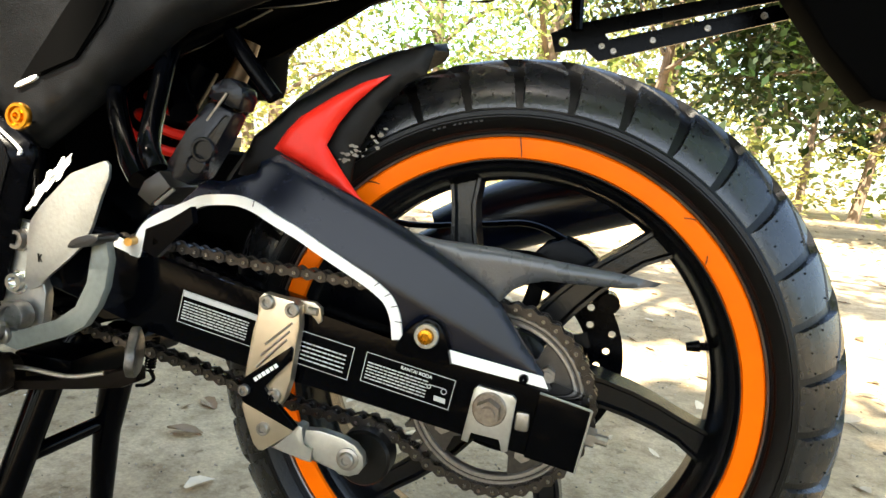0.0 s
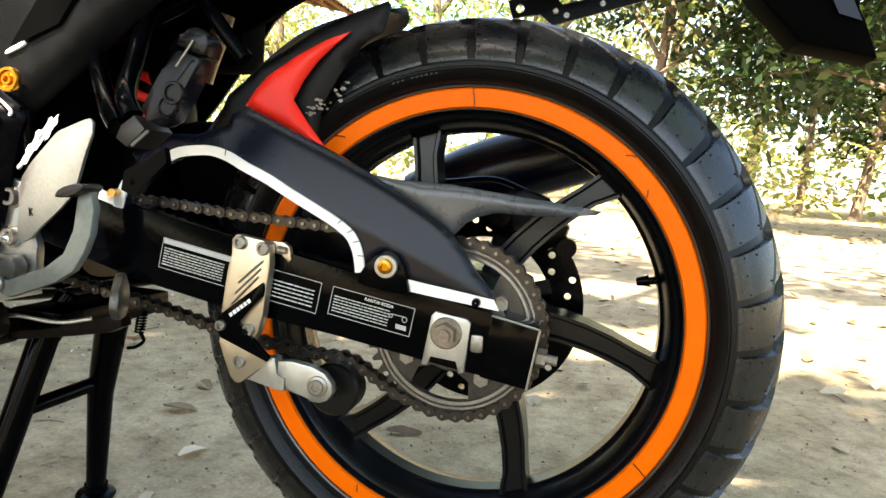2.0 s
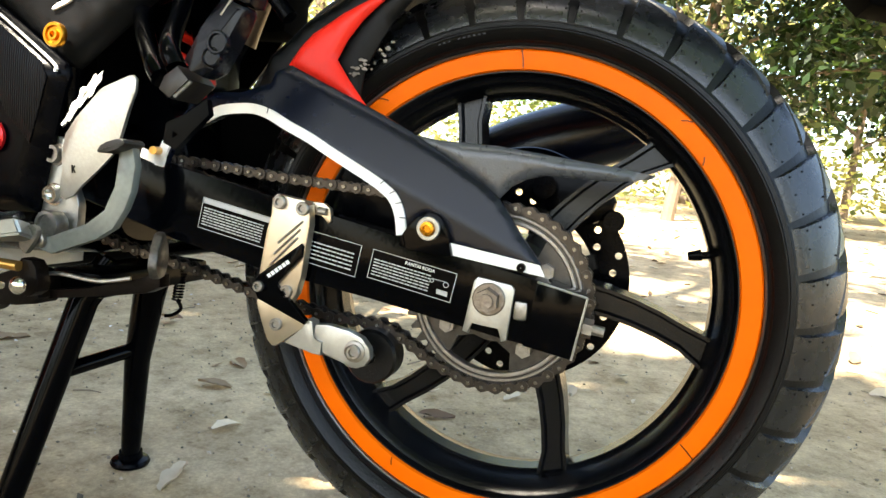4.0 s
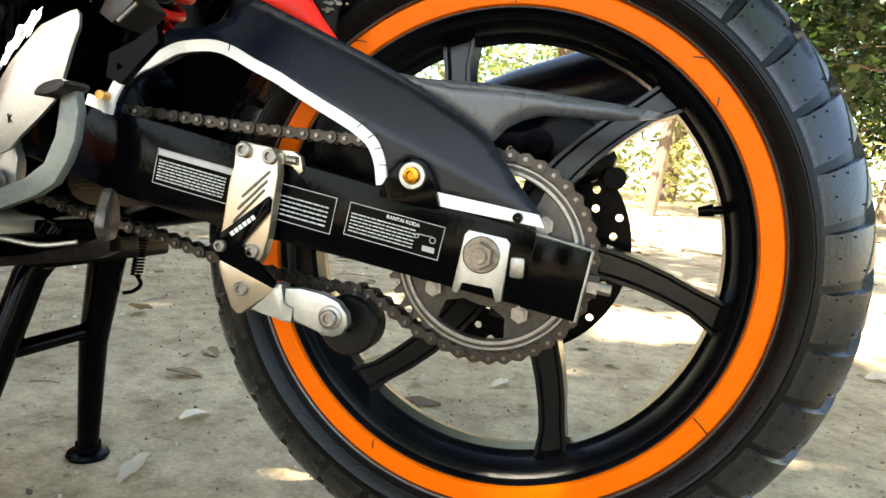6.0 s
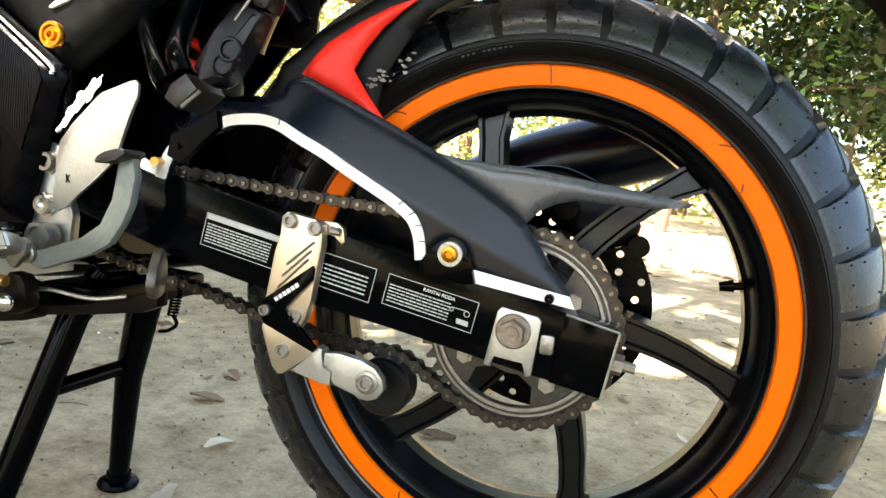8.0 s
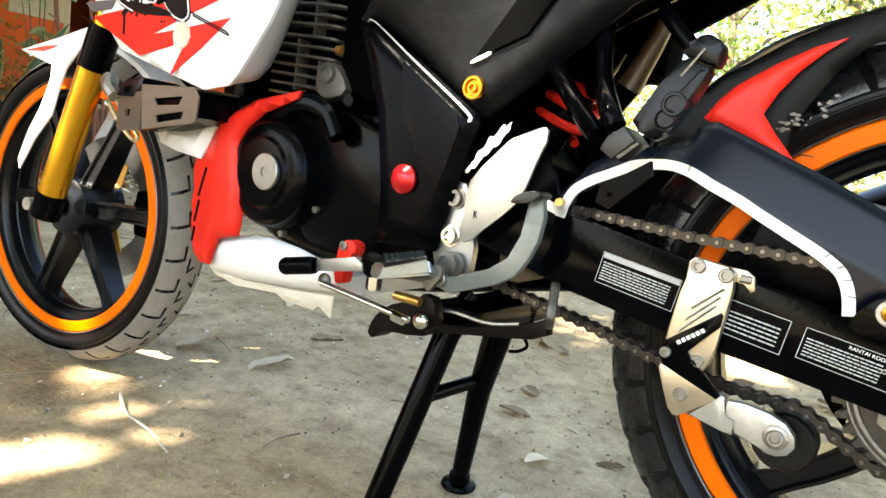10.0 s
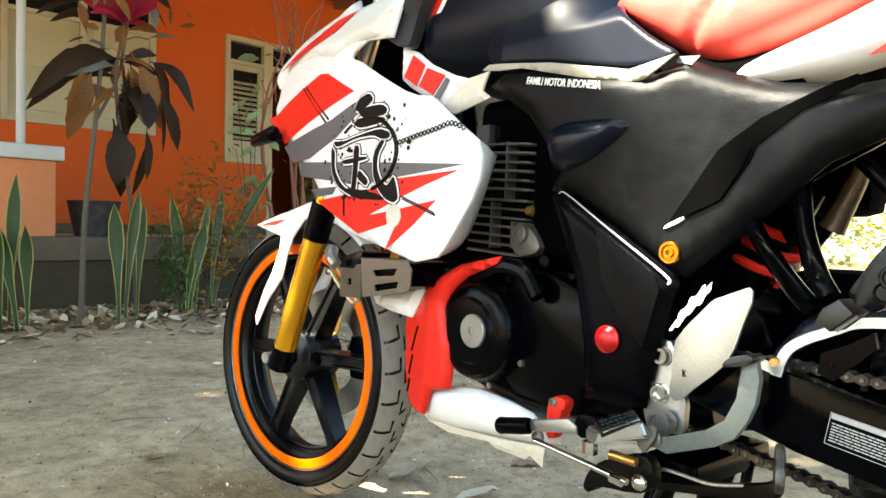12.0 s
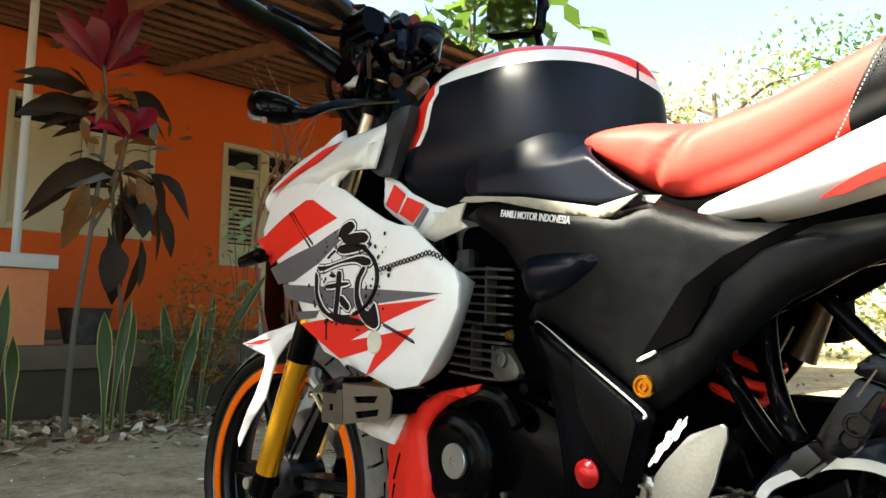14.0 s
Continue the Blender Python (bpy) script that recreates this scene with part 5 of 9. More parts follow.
# sprocket
bm = B()
teeth = 41
SR = 0.0127 / (2 * math.sin(math.pi / teeth))
prof = []
for k in range(teeth):
    for da, rr in ((-0.30, SR - 0.0035), (-0.12, SR + 0.0042), (0.12, SR + 0.0042), (0.30, SR - 0.0035)):
        a = 2 * math.pi * (k + 0.5 + da) / teeth
        prof.append((rr * math.cos(a), rr * math.sin(a)))
outer = [[bm.verts.new((x, y, z)) for x, z in prof] for y in (-0.0035, 0.0035)]
inner = [[bm.verts.new((0.0715 * math.cos(2 * math.pi * k / len(prof) - 0.05), y, 0.0715 * math.sin(2 * math.pi * k / len(prof) - 0.05))) for k in range(len(prof))] for y in (-0.0035, 0.0035)]
n = len(prof)
for k in range(n):
    j = (k + 1) % n
    bm.faces.new((outer[0][k], outer[0][j], inner[0][j], inner[0][k]))
    bm.faces.new((outer[1][k], outer[1][j], inner[1][j], inner[1][k]))
    bm.faces.new((outer[0][k], outer[0][j], outer[1][j], outer[1][k]))
    bm.faces.new((inner[0][k], inner[0][j], inner[1][j], inner[1][k]))
SP = Matrix.Translation((0, -0.095, AX))
bm.transform(SP)
sprocket = part("sprocket", bm, SPROCKET, bike, "dull steel rear sprocket")
bm = B()
add_lathe(bm, [(-0.0040, 0.0685), (-0.0052, 0.0695), (-0.0052, 0.0722), (-0.0040, 0.0732), (0.0030, 0.0732), (0.0030, 0.0685)], 72, closed=True)
bm.transform(SP)
part("sprocket_ring", bm, STEEL, sprocket, "polished raised ring")
bm = B()
add_lathe(bm, [(-0.0036, 0.0745), (-0.0046, 0.0752), (-0.0046, 0.0768), (-0.0036, 0.0775)], 72, closed=True)
bm.transform(SP)
part("sprocket_ring", bm, STEEL, sprocket)
bm = B()
for k in range(4):
    # web between the oval windows
    a0 = radians(35 + 90 * k)
    m = Matrix.Rotation(-a0, 4, "Y")
    out = [(0.034, -0.020), (0.050, -0.014), (0.069, -0.026), (0.069, 0.026), (0.050, 0.014), (0.034, 0.020)]
    nv = len(bm.verts)
    add_plate(bm, out, -0.003, 0.003)
    bm.verts.ensure_lookup_table()
    bmesh.ops.transform(bm, matrix=m, verts=bm.verts[nv:])
add_lathe(bm, [(-0.004, 0.018), (-0.004, 0.040), (0.02, 0.045), (0.02, 0.018)], 40, closed=True)
bm.transform(SP)
part("sprocket_web", bm, SPROCKET, sprocket)
for k in range(4):
    a = radians(35 + 90 * k)
    bm = B()
    add_cyl(bm, (0.052 * math.cos(a), -0.0115, 0.052 * math.sin(a)), (0.052 * math.cos(a), -0.002, 0.052 * math.sin(a)), 0.0075, n=6)
    add_cyl(bm, (0.052 * math.cos(a), -0.0135, 0.052 * math.sin(a)), (0.052 * math.cos(a), -0.002, 0.052 * math.sin(a)), 0.0042, n=12)
    bm.transform(SP)
    part("sprocket_nut", bm, STEEL, sprocket)

# drive chain: links strung along its loop
FS = Vector((-0.52, 0, 0.392))        # gearbox sprocket
loop = []
for k in range(0, 33):
    a = radians(92 - 180 * k / 32 * 1.07)
    loop.append(Vector((SR * math.cos(a), 0, AX + SR * math.sin(a))))
loop += [Vector((-0.052, 0, 0.2605)), Vector((-0.085, 0, 0.2790)), Vector((-0.105, 0, 0.2895)), Vector((-0.125, 0, 0.2885)), Vector((-0.162, 0, 0.2895)), Vector((-0.235, 0, 0.2985)), Vector((-0.310, 0, 0.3150)), Vector((-0.409, 0, 0.331))]
for k in range(9):
    a = radians(-100 - 160 * k / 8)
    loop.append(FS + Vector((0.036 * math.cos(a), 0, 0.036 * math.sin(a))))
loop += [Vector((-0.319, 0, 0.4255)), Vector((-0.219, 0, 0.4185)), Vector((-0.129, 0, 0.4155))]
pts, acc = [], 0.0
total = sum((loop[(i + 1) % len(loop)] - loop[i]).length for i in range(len(loop)))
links = int(round(total / 0.0127 / 2) * 2)
pitch = total / links
want = 0.0
for i in range(len(loop)):
    a, b = loop[i], loop[(i + 1) % len(loop)]
    l = (b - a).length
    while want <= acc + l - 1e-9 and len(pts) < links:
        pts.append(a.lerp(b, (want - acc) / l))
        want += pitch
    acc += l
chain = thing("drive_chain", "greasy dark roller chain", "")
del chain["label"]
chain.parent = bike
tagged(chain, "greasy dark roller chain")


def link_mesh(outer):
    bm = B()
    p, rr, waist = pitch, 0.0053 if outer else 0.0055, 0.0028
    off, th = (0.0082, 0.0015) if outer else (0.0062, 0.0015)
    ring = []
    for c, s in ((0, 1), (p, -1)):
        for k in range(7):
            a = radians(50 + 260 * k / 6) if s > 0 else radians(230 + 260 * k / 6)
            ring.append((c + rr * math.cos(a), rr * math.sin(a)))
        ring.append((p / 2, waist * (-1 if s > 0 else 1)))
    for side in (-1, 1):
        add_plate(bm, ring, side * off - th / 2, side * off + th / 2)
    plates = len(bm.faces)
    for c in (0, p):
        if outer:
            add_cyl(bm, (c, -0.0108, 0), (c, 0.0108, 0), 0.0019, n=8)
        else:
            add_cyl(bm, (c, -0.0055, 0), (c, 0.0055, 0), 0.0042, n=8)
    bm.faces.ensure_lookup_table()
    for f in bm.faces[plates:]:
        f.material_index = 1
    finish(bm)
    me = bpy.data.meshes.new("chain_link")
    bm.to_mesh(me)
    bm.free()
    me.materials.append(CHAIN_STEEL)
    me.materials.append(PIN_STEEL)
    return me


kinds = (link_mesh(True), link_mesh(False))
for i, a in enumerate(pts):
    b = pts[(i + 1) % len(pts)]
    ob = new("chain_link", kinds[i % 2])
    ob.parent = chain
    ob.matrix_basis = Matrix.Translation((a.x, -0.095, a.z)) @ Matrix.Rotation(math.atan2(-(b.z - a.z), b.x - a.x), 4, "Y")

# rear brake disc and caliper on the far side
bm = B()
holes = [circle((0.088, 0.098, 0.107)[k % 3] * math.cos(2 * math.pi * k / 36), AX + (0.088, 0.098, 0.107)[k % 3] * math.sin(2 * math.pi * k / 36), 0.0040, 10) for k in range(36)]
add_holed(bm, circle(0, AX, 0.116, 72), holes + [circle(0, AX, 0.078, 48)], 0.070, 0.074)
disc = part("rear_brake_disc", bm, BLACK_SATIN, bike, "black drilled brake disc")
for k in range(6):
    a = radians(20 + 60 * k)
    bm = B()
    add_plate(bm, [(0.03 * math.cos(a - 0.4), AX + 0.03 * math.sin(a - 0.4)), (0.082 * math.cos(a - 0.1), AX + 0.082 * math.sin(a - 0.1)), (0.082 * math.cos(a + 0.1), AX + 0.082 * math.sin(a + 0.1)), (0.03 * math.cos(a + 0.4), AX + 0.03 * math.sin(a + 0.4))], 0.066, 0.070)
    part("carrier_arm", bm, RIM_BLACK, disc)
bm = B()
add_plate(bm, rounded([(-0.01, 0.425), (0.03, 0.47), (0.075, 0.455), (0.098, 0.415), (0.062, 0.395), (0.03, 0.405)], 1), 0.045, 0.10, 0.006)
add_cyl(bm, (0.092, 0.035, 0.405), (0.092, 0.06, 0.405), 0.011, n=16)
add_cyl(bm, (0.015, 0.035, 0.435), (0.015, 0.06, 0.435), 0.013, n=16)
add_cyl(bm, (0.078, 0.035, 0.432), (0.078, 0.05, 0.432), 0.006, n=12)
cal = part("rear_caliper", bm, BLACK_SATIN, bike, "dark brake caliper")
bm = B()
add_tube(bm, [(0.05, 0.06, 0.46), (0.0, 0.075, 0.475), (-0.06, 0.08, 0.468), (-0.16, 0.08, 0.46), (-0.3, 0.06, 0.5)], 0.0035, 8)
part("brake_hose", bm, BLACK_SATIN, cal)

# silencer on the far side
bm = B()
add_tube(bm, [(-0.40, 0.12, 0.33), (-0.22, 0.15, 0.38), (-0.10, 0.165, 0.44)], (0.02, 0.026), 14)
add_tube(bm, [(-0.11, 0.165, 0.435), (-0.04, 0.17, 0.475), (0.05, 0.175, 0.508), (0.155, 0.18, 0.545)], (0.044, 0.046), 24, 4)
part("silencer", bm, BLUE_BLACK, bike, "dark blue-black exhaust silencer")

# swingarm
bm = B()
add_plate(bm, [(-0.4700, 0.4480), (-0.3170, 0.4200), (0.0424, 0.3545), (0.0800, 0.3470), (0.0735, 0.2935), (0.0147, 0.3016), (-0.1076, 0.3193), (-0.2269, 0.3340), (-0.3172, 0.3500), (-0.4700, 0.3880)], -0.1345, -0.098, 0.004)
swing = part("swingarm", bm, BLACK_PAINT, bike, "glossy black box-section swingarm")
bm = B()
add_plate(bm, [(-0.4700, 0.4480), (-0.3170, 0.4200), (0.0424, 0.3545), (0.0800, 0.3470), (0.0735, 0.2935), (0.0147, 0.3016), (-0.1076, 0.3193), (-0.2269, 0.3340), (-0.3172, 0.3500), (-0.4700, 0.3880)], 0.100, 0.1345, 0.004)
part("far_arm", bm, BLACK_PAINT, swing)
bm = B()
add_box(bm, (-0.40, -0.10, 0.375), (-0.34, 0.10, 0.425), 0.008)
part("cross_member", bm, BLACK_PAINT, swing)
bm = B()
add_cyl(bm, (-0.46, -0.125, 0.418), (-0.46, 0.125, 0.418), 0.028, n=24)
part("pivot_tube", bm, BLACK_PAINT, swing)
bm = B()
add_plate(bm, [(0.0400, 0.3545), (0.0821, 0.3465), (0.0745, 0.2930), (0.0330, 0.2990)], -0.1385, -0.1350, 0.001)
part("end_plate", bm, BLACK_PAINT, swing)
bm = B()
for a, b in (((0.0400, 0.3545), (0.0821, 0.3465)), ((0.0821, 0.3465), (0.0745, 0.2930))):
    add_tube(bm, [(a[0], -0.1383, a[1]), (b[0], -0.1383, b[1])], 0.0011, 6, 1)
part("edge_line", bm, SILVER, swing, "thin bright edge")
bm = B()
add_cyl(bm, (0.074, -0.118, 0.319), (0.098, -0.118, 0.3165), 0.0045, n=10)
add_cyl(bm, (0.080, -0.118, 0.3185), (0.088, -0.118, 0.3175), 0.0085, n=6)
part("chain_adjuster", bm, STEEL, swing, "worn chain adjuster bolt")
bm = B()
add_plate(bm, [(-0.0134, 0.3489), (-0.0102, 0.3526), (0.0187, 0.3490), (0.0220, 0.3455), (0.0192, 0.3017), (0.0146, 0.2999), (0.0119, 0.3114), (-0.0126, 0.3133), (-0.0141, 0.3034), (-0.0196, 0.3046)], -0.1405, -0.1355, 0.0008)
plate = part("axle_plate", bm, SILVER, swing, "scratched metal chain-tension plate")
bm = B()
add_lathe(bm, [(0, 0.0142), (-0.002, 0.0142), (-0.003, 0.0132), (-0.003, 0.002)], 28, centre=(0.0010, -0.1405, 0.3350))
add_cyl(bm, (0.0010, -0.1425, 0.3350), (0.0010, -0.1535, 0.3350), 0.0108, 0.0102, n=6)
add_cyl(bm, (0.0010, -0.1425, 0.3350), (0.0010, -0.1575, 0.3350), 0.0068, 0.0062, n=16)
part("axle_nut", bm, material("rust-stained steel", (0.20, 0.17, 0.14), 0.42, 0.85, vary=0.5, scale=120, bump=0.3, dust=0.3, dust_color=(0.12, 0.07, 0.04)), swing, "steel axle nut with a washer")
bm = B()
add_box(bm, (0.0225, -0.139, 0.320), (0.034, -0.1352, 0.336), 0.003)
part("alignment_mark", bm, STEEL, swing)


def sticker(corner, size, slope, lines, wide, header):
    """A printed label: thin white border, a heading and rows of small print shown as bars."""
    o = Vector((corner[0], -0.1352, corner[1]))
    ux = Vector((1, 0, slope)).normalized()
    uz = Vector((slope, 0, -1)).normalized() * 1.0
    base = None

    def quad(bm, a, b, c, d, y=0.0):
        v = [bm.verts.new(o + ux * p + uz * q + Vector((0, -y, 0))) for p, q in ((a, b), (c, b), (c, d), (a, d))]
        bm.faces.new(v)

    w, h = size
    bm = B()
    quad(bm, 0, 0, w, h, 0.0002)
    base = part("label_sticker", bm, BLACK_SATIN, swing, "black safety label with fine white print")
    bm = B()
    e = 0.0006
    for q in ((0, 0, w, e), (0, h - e, w, h), (0, e, e, h - e), (w - e, e, w, h - e)):
        quad(bm, *q, 0.0005)
    part("border", bm, LABEL_GREY, base)
    bm = B()
    rr = random.Random(int(w * 1e4))
    if header:
        quad(bm, 0.001, 0.0008, w - 0.001, header, 0.0005)
    for i in range(lines):
        z = h * (0.30 + 0.62 * i / lines)
        x = 0.003
        while x < w * wide:
            l = rr.uniform(0.002, 0.007)
            quad(bm, x, z, min(x + l, w * wide), z + h * 0.042, 0.0005)
            x += l + 0.0008
    tagged(part("print", bm, LABEL_GREY, base, "rows of small white print"), kind="stuff")
    return base


lab = sticker((-0.1086, 0.3648), (0.0800, 0.0266), -0.158, 6, 0.72, 0)
sticker((-0.1749, 0.3752), (0.0560, 0.0300), -0.158, 5, 0.9, 0)
sticker((-0.2852, 0.3940), (0.0760, 0.0300), -0.168, 7, 0.9, 0.0055)
# heading and pictogram of the chain label
tcu = bpy.data.curves.new("heading", "FONT")
tcu.body, tcu.size, tcu.extrude, tcu.align_x = "RANTAI RODA", 0.0042, 0.0001, "CENTER"
tob = new("heading", tcu)
tob.parent = lab
tob.matrix_basis = pose(-0.0640, -0.1360, 0.3525, 90, 9.5, 0)
tcu.materials.append(WHITE_TAPE)
bm = B()
for cx, cz, r in ((-0.052, 0.3435, 0.0018), (-0.039, 0.3412, 0.0026)):
    add_lathe(bm, [(0, r), (-0.0004, r), (-0.0004, r - 0.0006), (0, r - 0.0006)], 16, centre=(cx, -0.1356, cz))
add_plate(bm, [(-0.052, 0.3456), (-0.039, 0.3440), (-0.039, 0.3434), (-0.052, 0.3450)], -0.1361, -0.1357)
add_plate(bm, [(-0.047, 0.3368), (-0.037, 0.3352), (-0.037, 0.3310), (-0.047, 0.3326)], -0.1361, -0.1357)
part("pictogram", bm, LABEL_GREY, lab)

# swingarm fairing: hooped blue-black moulding with white piping
hoop = [(-0.3450, 0.4200), (-0.3360, 0.4450), (-0.3140, 0.4740), (-0.2840, 0.4940), (-0.2533, 0.4945), (-0.2244, 0.5050), (-0.2221, 0.5154), (-0.2081, 0.5228), (-0.1153, 0.4842), (-0.0867, 0.4710), (-0.0540, 0.4533), (-0.0164, 0.4315), (-0.0004, 0.4196), (0.0219, 0.3906), (0.0410, 0.3694), (0.0416, 0.3620),
        (-0.0407, 0.3757), (-0.0466, 0.3852), (-0.0553, 0.3970), (-0.0608, 0.4005), (-0.0684, 0.3958), (-0.0758, 0.3874), (-0.0865, 0.3796), (-0.0898, 0.3963), (-0.0960, 0.4085), (-0.1045, 0.4154), (-0.1158, 0.4221), (-0.1385, 0.4331), (-0.1614, 0.4443), (-0.1788, 0.4533), (-0.2022, 0.4631), (-0.2199, 0.4714), (-0.2347, 0.4751), (-0.2494, 0.4748), (-0.2672, 0.4720), (-0.2790, 0.4665), (-0.2921, 0.4600), (-0.3042, 0.4543), (-0.3194, 0.4433), (-0.3274, 0.4269), (-0.3292, 0.4184)]
bm = B()


def fairing_slope(x, z):
    """Flat faces that lean back above the piping, with a crisp upper bevel."""
    a, b = 0.4840 - 0.42 * (x + 0.235), 0.4840 + 0.62 * (x + 0.250)
    h = max(0.0, 0.020 - abs(a - b)) / 0.020
    s = max(0.0, z - (min(a, b) - h * h * 0.005))
    u = max(0.0, s - 0.040)
    return -0.1385 + 0.20 * s + 0.42 * u * u / (u + 0.012)


add_shell(bm, hoop, fairing_slope, 0.004, 0.002, 0.004, 0.006)
cover = part("swingarm_fairing", bm, BLUE_BLACK, bike, "blue-black plastic swingarm fairing with white piping", 30)
pipe_in = [(-0.3555, 0.4260), (-0.3292, 0.4184), (-0.3274, 0.4269), (-0.3194, 0.4433), (-0.3042, 0.4543), (-0.2921, 0.4600), (-0.2790, 0.4665), (-0.2672, 0.4720), (-0.2494, 0.4748), (-0.2347, 0.4751), (-0.2199, 0.4714), (-0.2022, 0.4631), (-0.1788, 0.4533), (-0.1614, 0.4443), (-0.1385, 0.4331), (-0.1158, 0.4221), (-0.1045, 0.4154), (-0.0960, 0.4085), (-0.0898, 0.3963), (-0.0865, 0.3796)]


def ribbon(bm, line, width, y, thick=0.0012, side=1):
    """A flat strip along a line in the xz plane."""
    p = [Vector((a, 0, b)) for a, b in line]
    out = []
    for i, q in enumerate(p):
        d = (p[min(i + 1, len(p) - 1)] - p[max(i - 1, 0)]).normalized()
        out.append(q + Vector((-d.z, 0, d.x)) * width * side)
    rows = [[bm.verts.new((v.x, w, v.z)) for v, w in ((a, y), (b, y), (b, y + thick), (a, y + thick))] for a, b in zip(p, out)]
    for u, v in zip(rows, rows[1:]):
        for k in range(4):
            bm.faces.new((u[k], u[(k + 1) % 4], v[(k + 1) % 4], v[k]))
    bm.faces.new(rows[0])
    bm.faces.new(rows[-1][::-1])
    return bm


line = [(v.x, v.y) for v in (Vector((q[0], q[1])) for q in [(w[0], w[2]) for w in spline([(a, 0, b) for a, b in pipe_in[1:]], 5)])]
bm = B()
ribbon(bm, line, 0.0092, -0.1412, 0.0028)
part("piping", bm, WHITE_TAPE, cover, "worn white edge tape")
for k, (x, z, a) in enumerate(((-0.1030, 0.4250, 40), (-0.0930, 0.4170, 30), (-0.0865, 0.4080, 15), (-0.0815, 0.3955, 0), (-0.2200, 0.4790, 80))):
    bm = B()
    d = Vector((math.cos(radians(a)), 0, math.sin(radians(a)))) * (0.0035 if k < 4 else 0.0025)
    p = Vector((x, -0.1414, z))
    add_tube(bm, [p - d, p + d], 0.0005, 4, 1)
    part("crack", bm, GRAPHIC_BLACK, cover)
bm = B()
ribbon(bm, pipe_in[:2], 0.0092, -0.1412, 0.0028)
part("piping", bm, WHITE_TAPE, cover)
bm = B()
add_shell(bm, [(-0.0383, 0.3789), (0.0408, 0.3689), (0.0458, 0.3597), (-0.0354, 0.3684)], flat(-0.1420), 0.01, 0, 0.01, 0.002)
part("piping", bm, WHITE_TAPE, cover)
# mounting boss with its gold bolt
bm = B()
add_plate(bm, rounded([(-0.0816, 0.3760), (-0.0754, 0.3879), (-0.0648, 0.4000), (-0.0561, 0.4039), (-0.0471, 0.4014), (-0.0413, 0.3942), (-0.0367, 0.3789), (-0.0327, 0.3653), (-0.0813, 0.3704)], 1, 0.2), -0.1480, -0.1360, 0.002)
boss = part("mounting_lug", bm, BLACK_PAINT, cover)
bm = B()
add_lathe(bm, [(0, 0.0105), (-0.002, 0.0105), (-0.003, 0.0098), (-0.003, 0.006)], 28, centre=(-0.0555, -0.1480, 0.3893))
part("washer", bm, SILVER, cover, "pale washer")
bm = B()
add_lathe(bm, [(-0.003, 0.0068), (-0.007, 0.0060), (-0.0075, 0.0034), (-0.005, 0.003), (-0.005, 0.0003)], 20, centre=(-0.0555, -0.1480, 0.3893))
part("bolt", bm, GOLD_BOLT, cover, "gold bolt")
bm = B()
add_lathe(bm, [(0, 0.004), (-0.004, 0.0036), (-0.004, 0.0004)], 12, centre=(0.0260, -0.1435, 0.3655))
part("bolt", bm, BLACK_SATIN, cover)

# grey tail of the chain guard
bm = B()
add_shell(bm, [(-0.1097, 0.4728), (-0.0612, 0.4658), (-0.0083, 0.4649), (0.0430, 0.4597), (0.0926, 0.4552), (0.1245, 0.4509), (0.1196, 0.4476), (0.0937, 0.4435), (0.0644, 0.4430), (0.0344, 0.4431), (0.0195, 0.4388), (0.0072, 0.4317), (-0.0047, 0.4180), (-0.0159, 0.4272), (-0.0380, 0.4408), (-0.0658, 0.4551)], lambda x, z: -0.1240 + 0.16 * max(0, x - 0.04), 0.006, 0.003, 0.006, 0.003)
part("chain_guard_tail", bm, GREY_PLASTIC, bike, "pointed grey chain guard tail", 85)

# inner chain guard: black plate between the chain and the wheel
bm = B()
add_plate(bm, rounded([(-0.160, 0.455), (-0.120, 0.440), (-0.085, 0.400), (-0.095, 0.372), (-0.165, 0.380), (-0.172, 0.420)], 1, 0.2), -0.0780, -0.0750, 0.001)
add_plate(bm, [(-0.175, 0.384), (-0.340, 0.418), (-0.340, 0.412), (-0.175, 0.378)], -0.0900, -0.0750, 0.001)
part("inner_chain_guard", bm, BLACK_SATIN, bike, "black plate behind the chain run")

# red accent and rear hugger
bm = B()
add_shell(bm, [(-0.2278, 0.5281), (-0.2177, 0.5450), (-0.2052, 0.5590), (-0.1767, 0.5787), (-0.1487, 0.5942), (-0.1247, 0.6026), (-0.1398, 0.5903), (-0.1561, 0.5740), (-0.1695, 0.5550), (-0.1784, 0.5358), (-0.1644, 0.5176), (-0.1487, 0.4996), (-0.1338, 0.4833), (-0.1846, 0.5090)], lambda x, z: -0.1000 + 0.06 * max(0, z - 0.50), 0.006, 0.004, 0.006, 0.003)
part("hugger_accent", bm, RED, bike, "bright red plastic accent panel", 80)
bm = B()
cols = []
for k in range(25):
    # thin strip over the tyre, narrowing towards its rear tip
    a = radians(150 - 43 * k / 24)
    w = 0.078 * min(1.0, math.sqrt((24 - k) / 11) + 0.08)
    ring = [(-w, 0.324), (-w, 0.3275), (-w * 0.5, 0.3325), (0, 0.334), (w * 0.5, 0.3325), (w, 0.3275), (w, 0.324), (w * 0.5, 0.3295), (0, 0.331), (-w * 0.5, 0.3295)]
    cols.append([bm.verts.new((r * math.cos(a), y, AX + r * math.sin(a))) for y, r in ring])
for u, v in zip(cols, cols[1:]):
    for k in range(10):
        bm.faces.new((u[k], u[(k + 1) % 10], v[(k + 1) % 10], v[k]))
bm.faces.new(cols[0])
bm.faces.new(cols[-1][::-1])
hugger = part("rear_hugger", bm, BLACK_PLASTIC, bike, "black rear hugger mudguard over the tyre", 60)
bm = B()
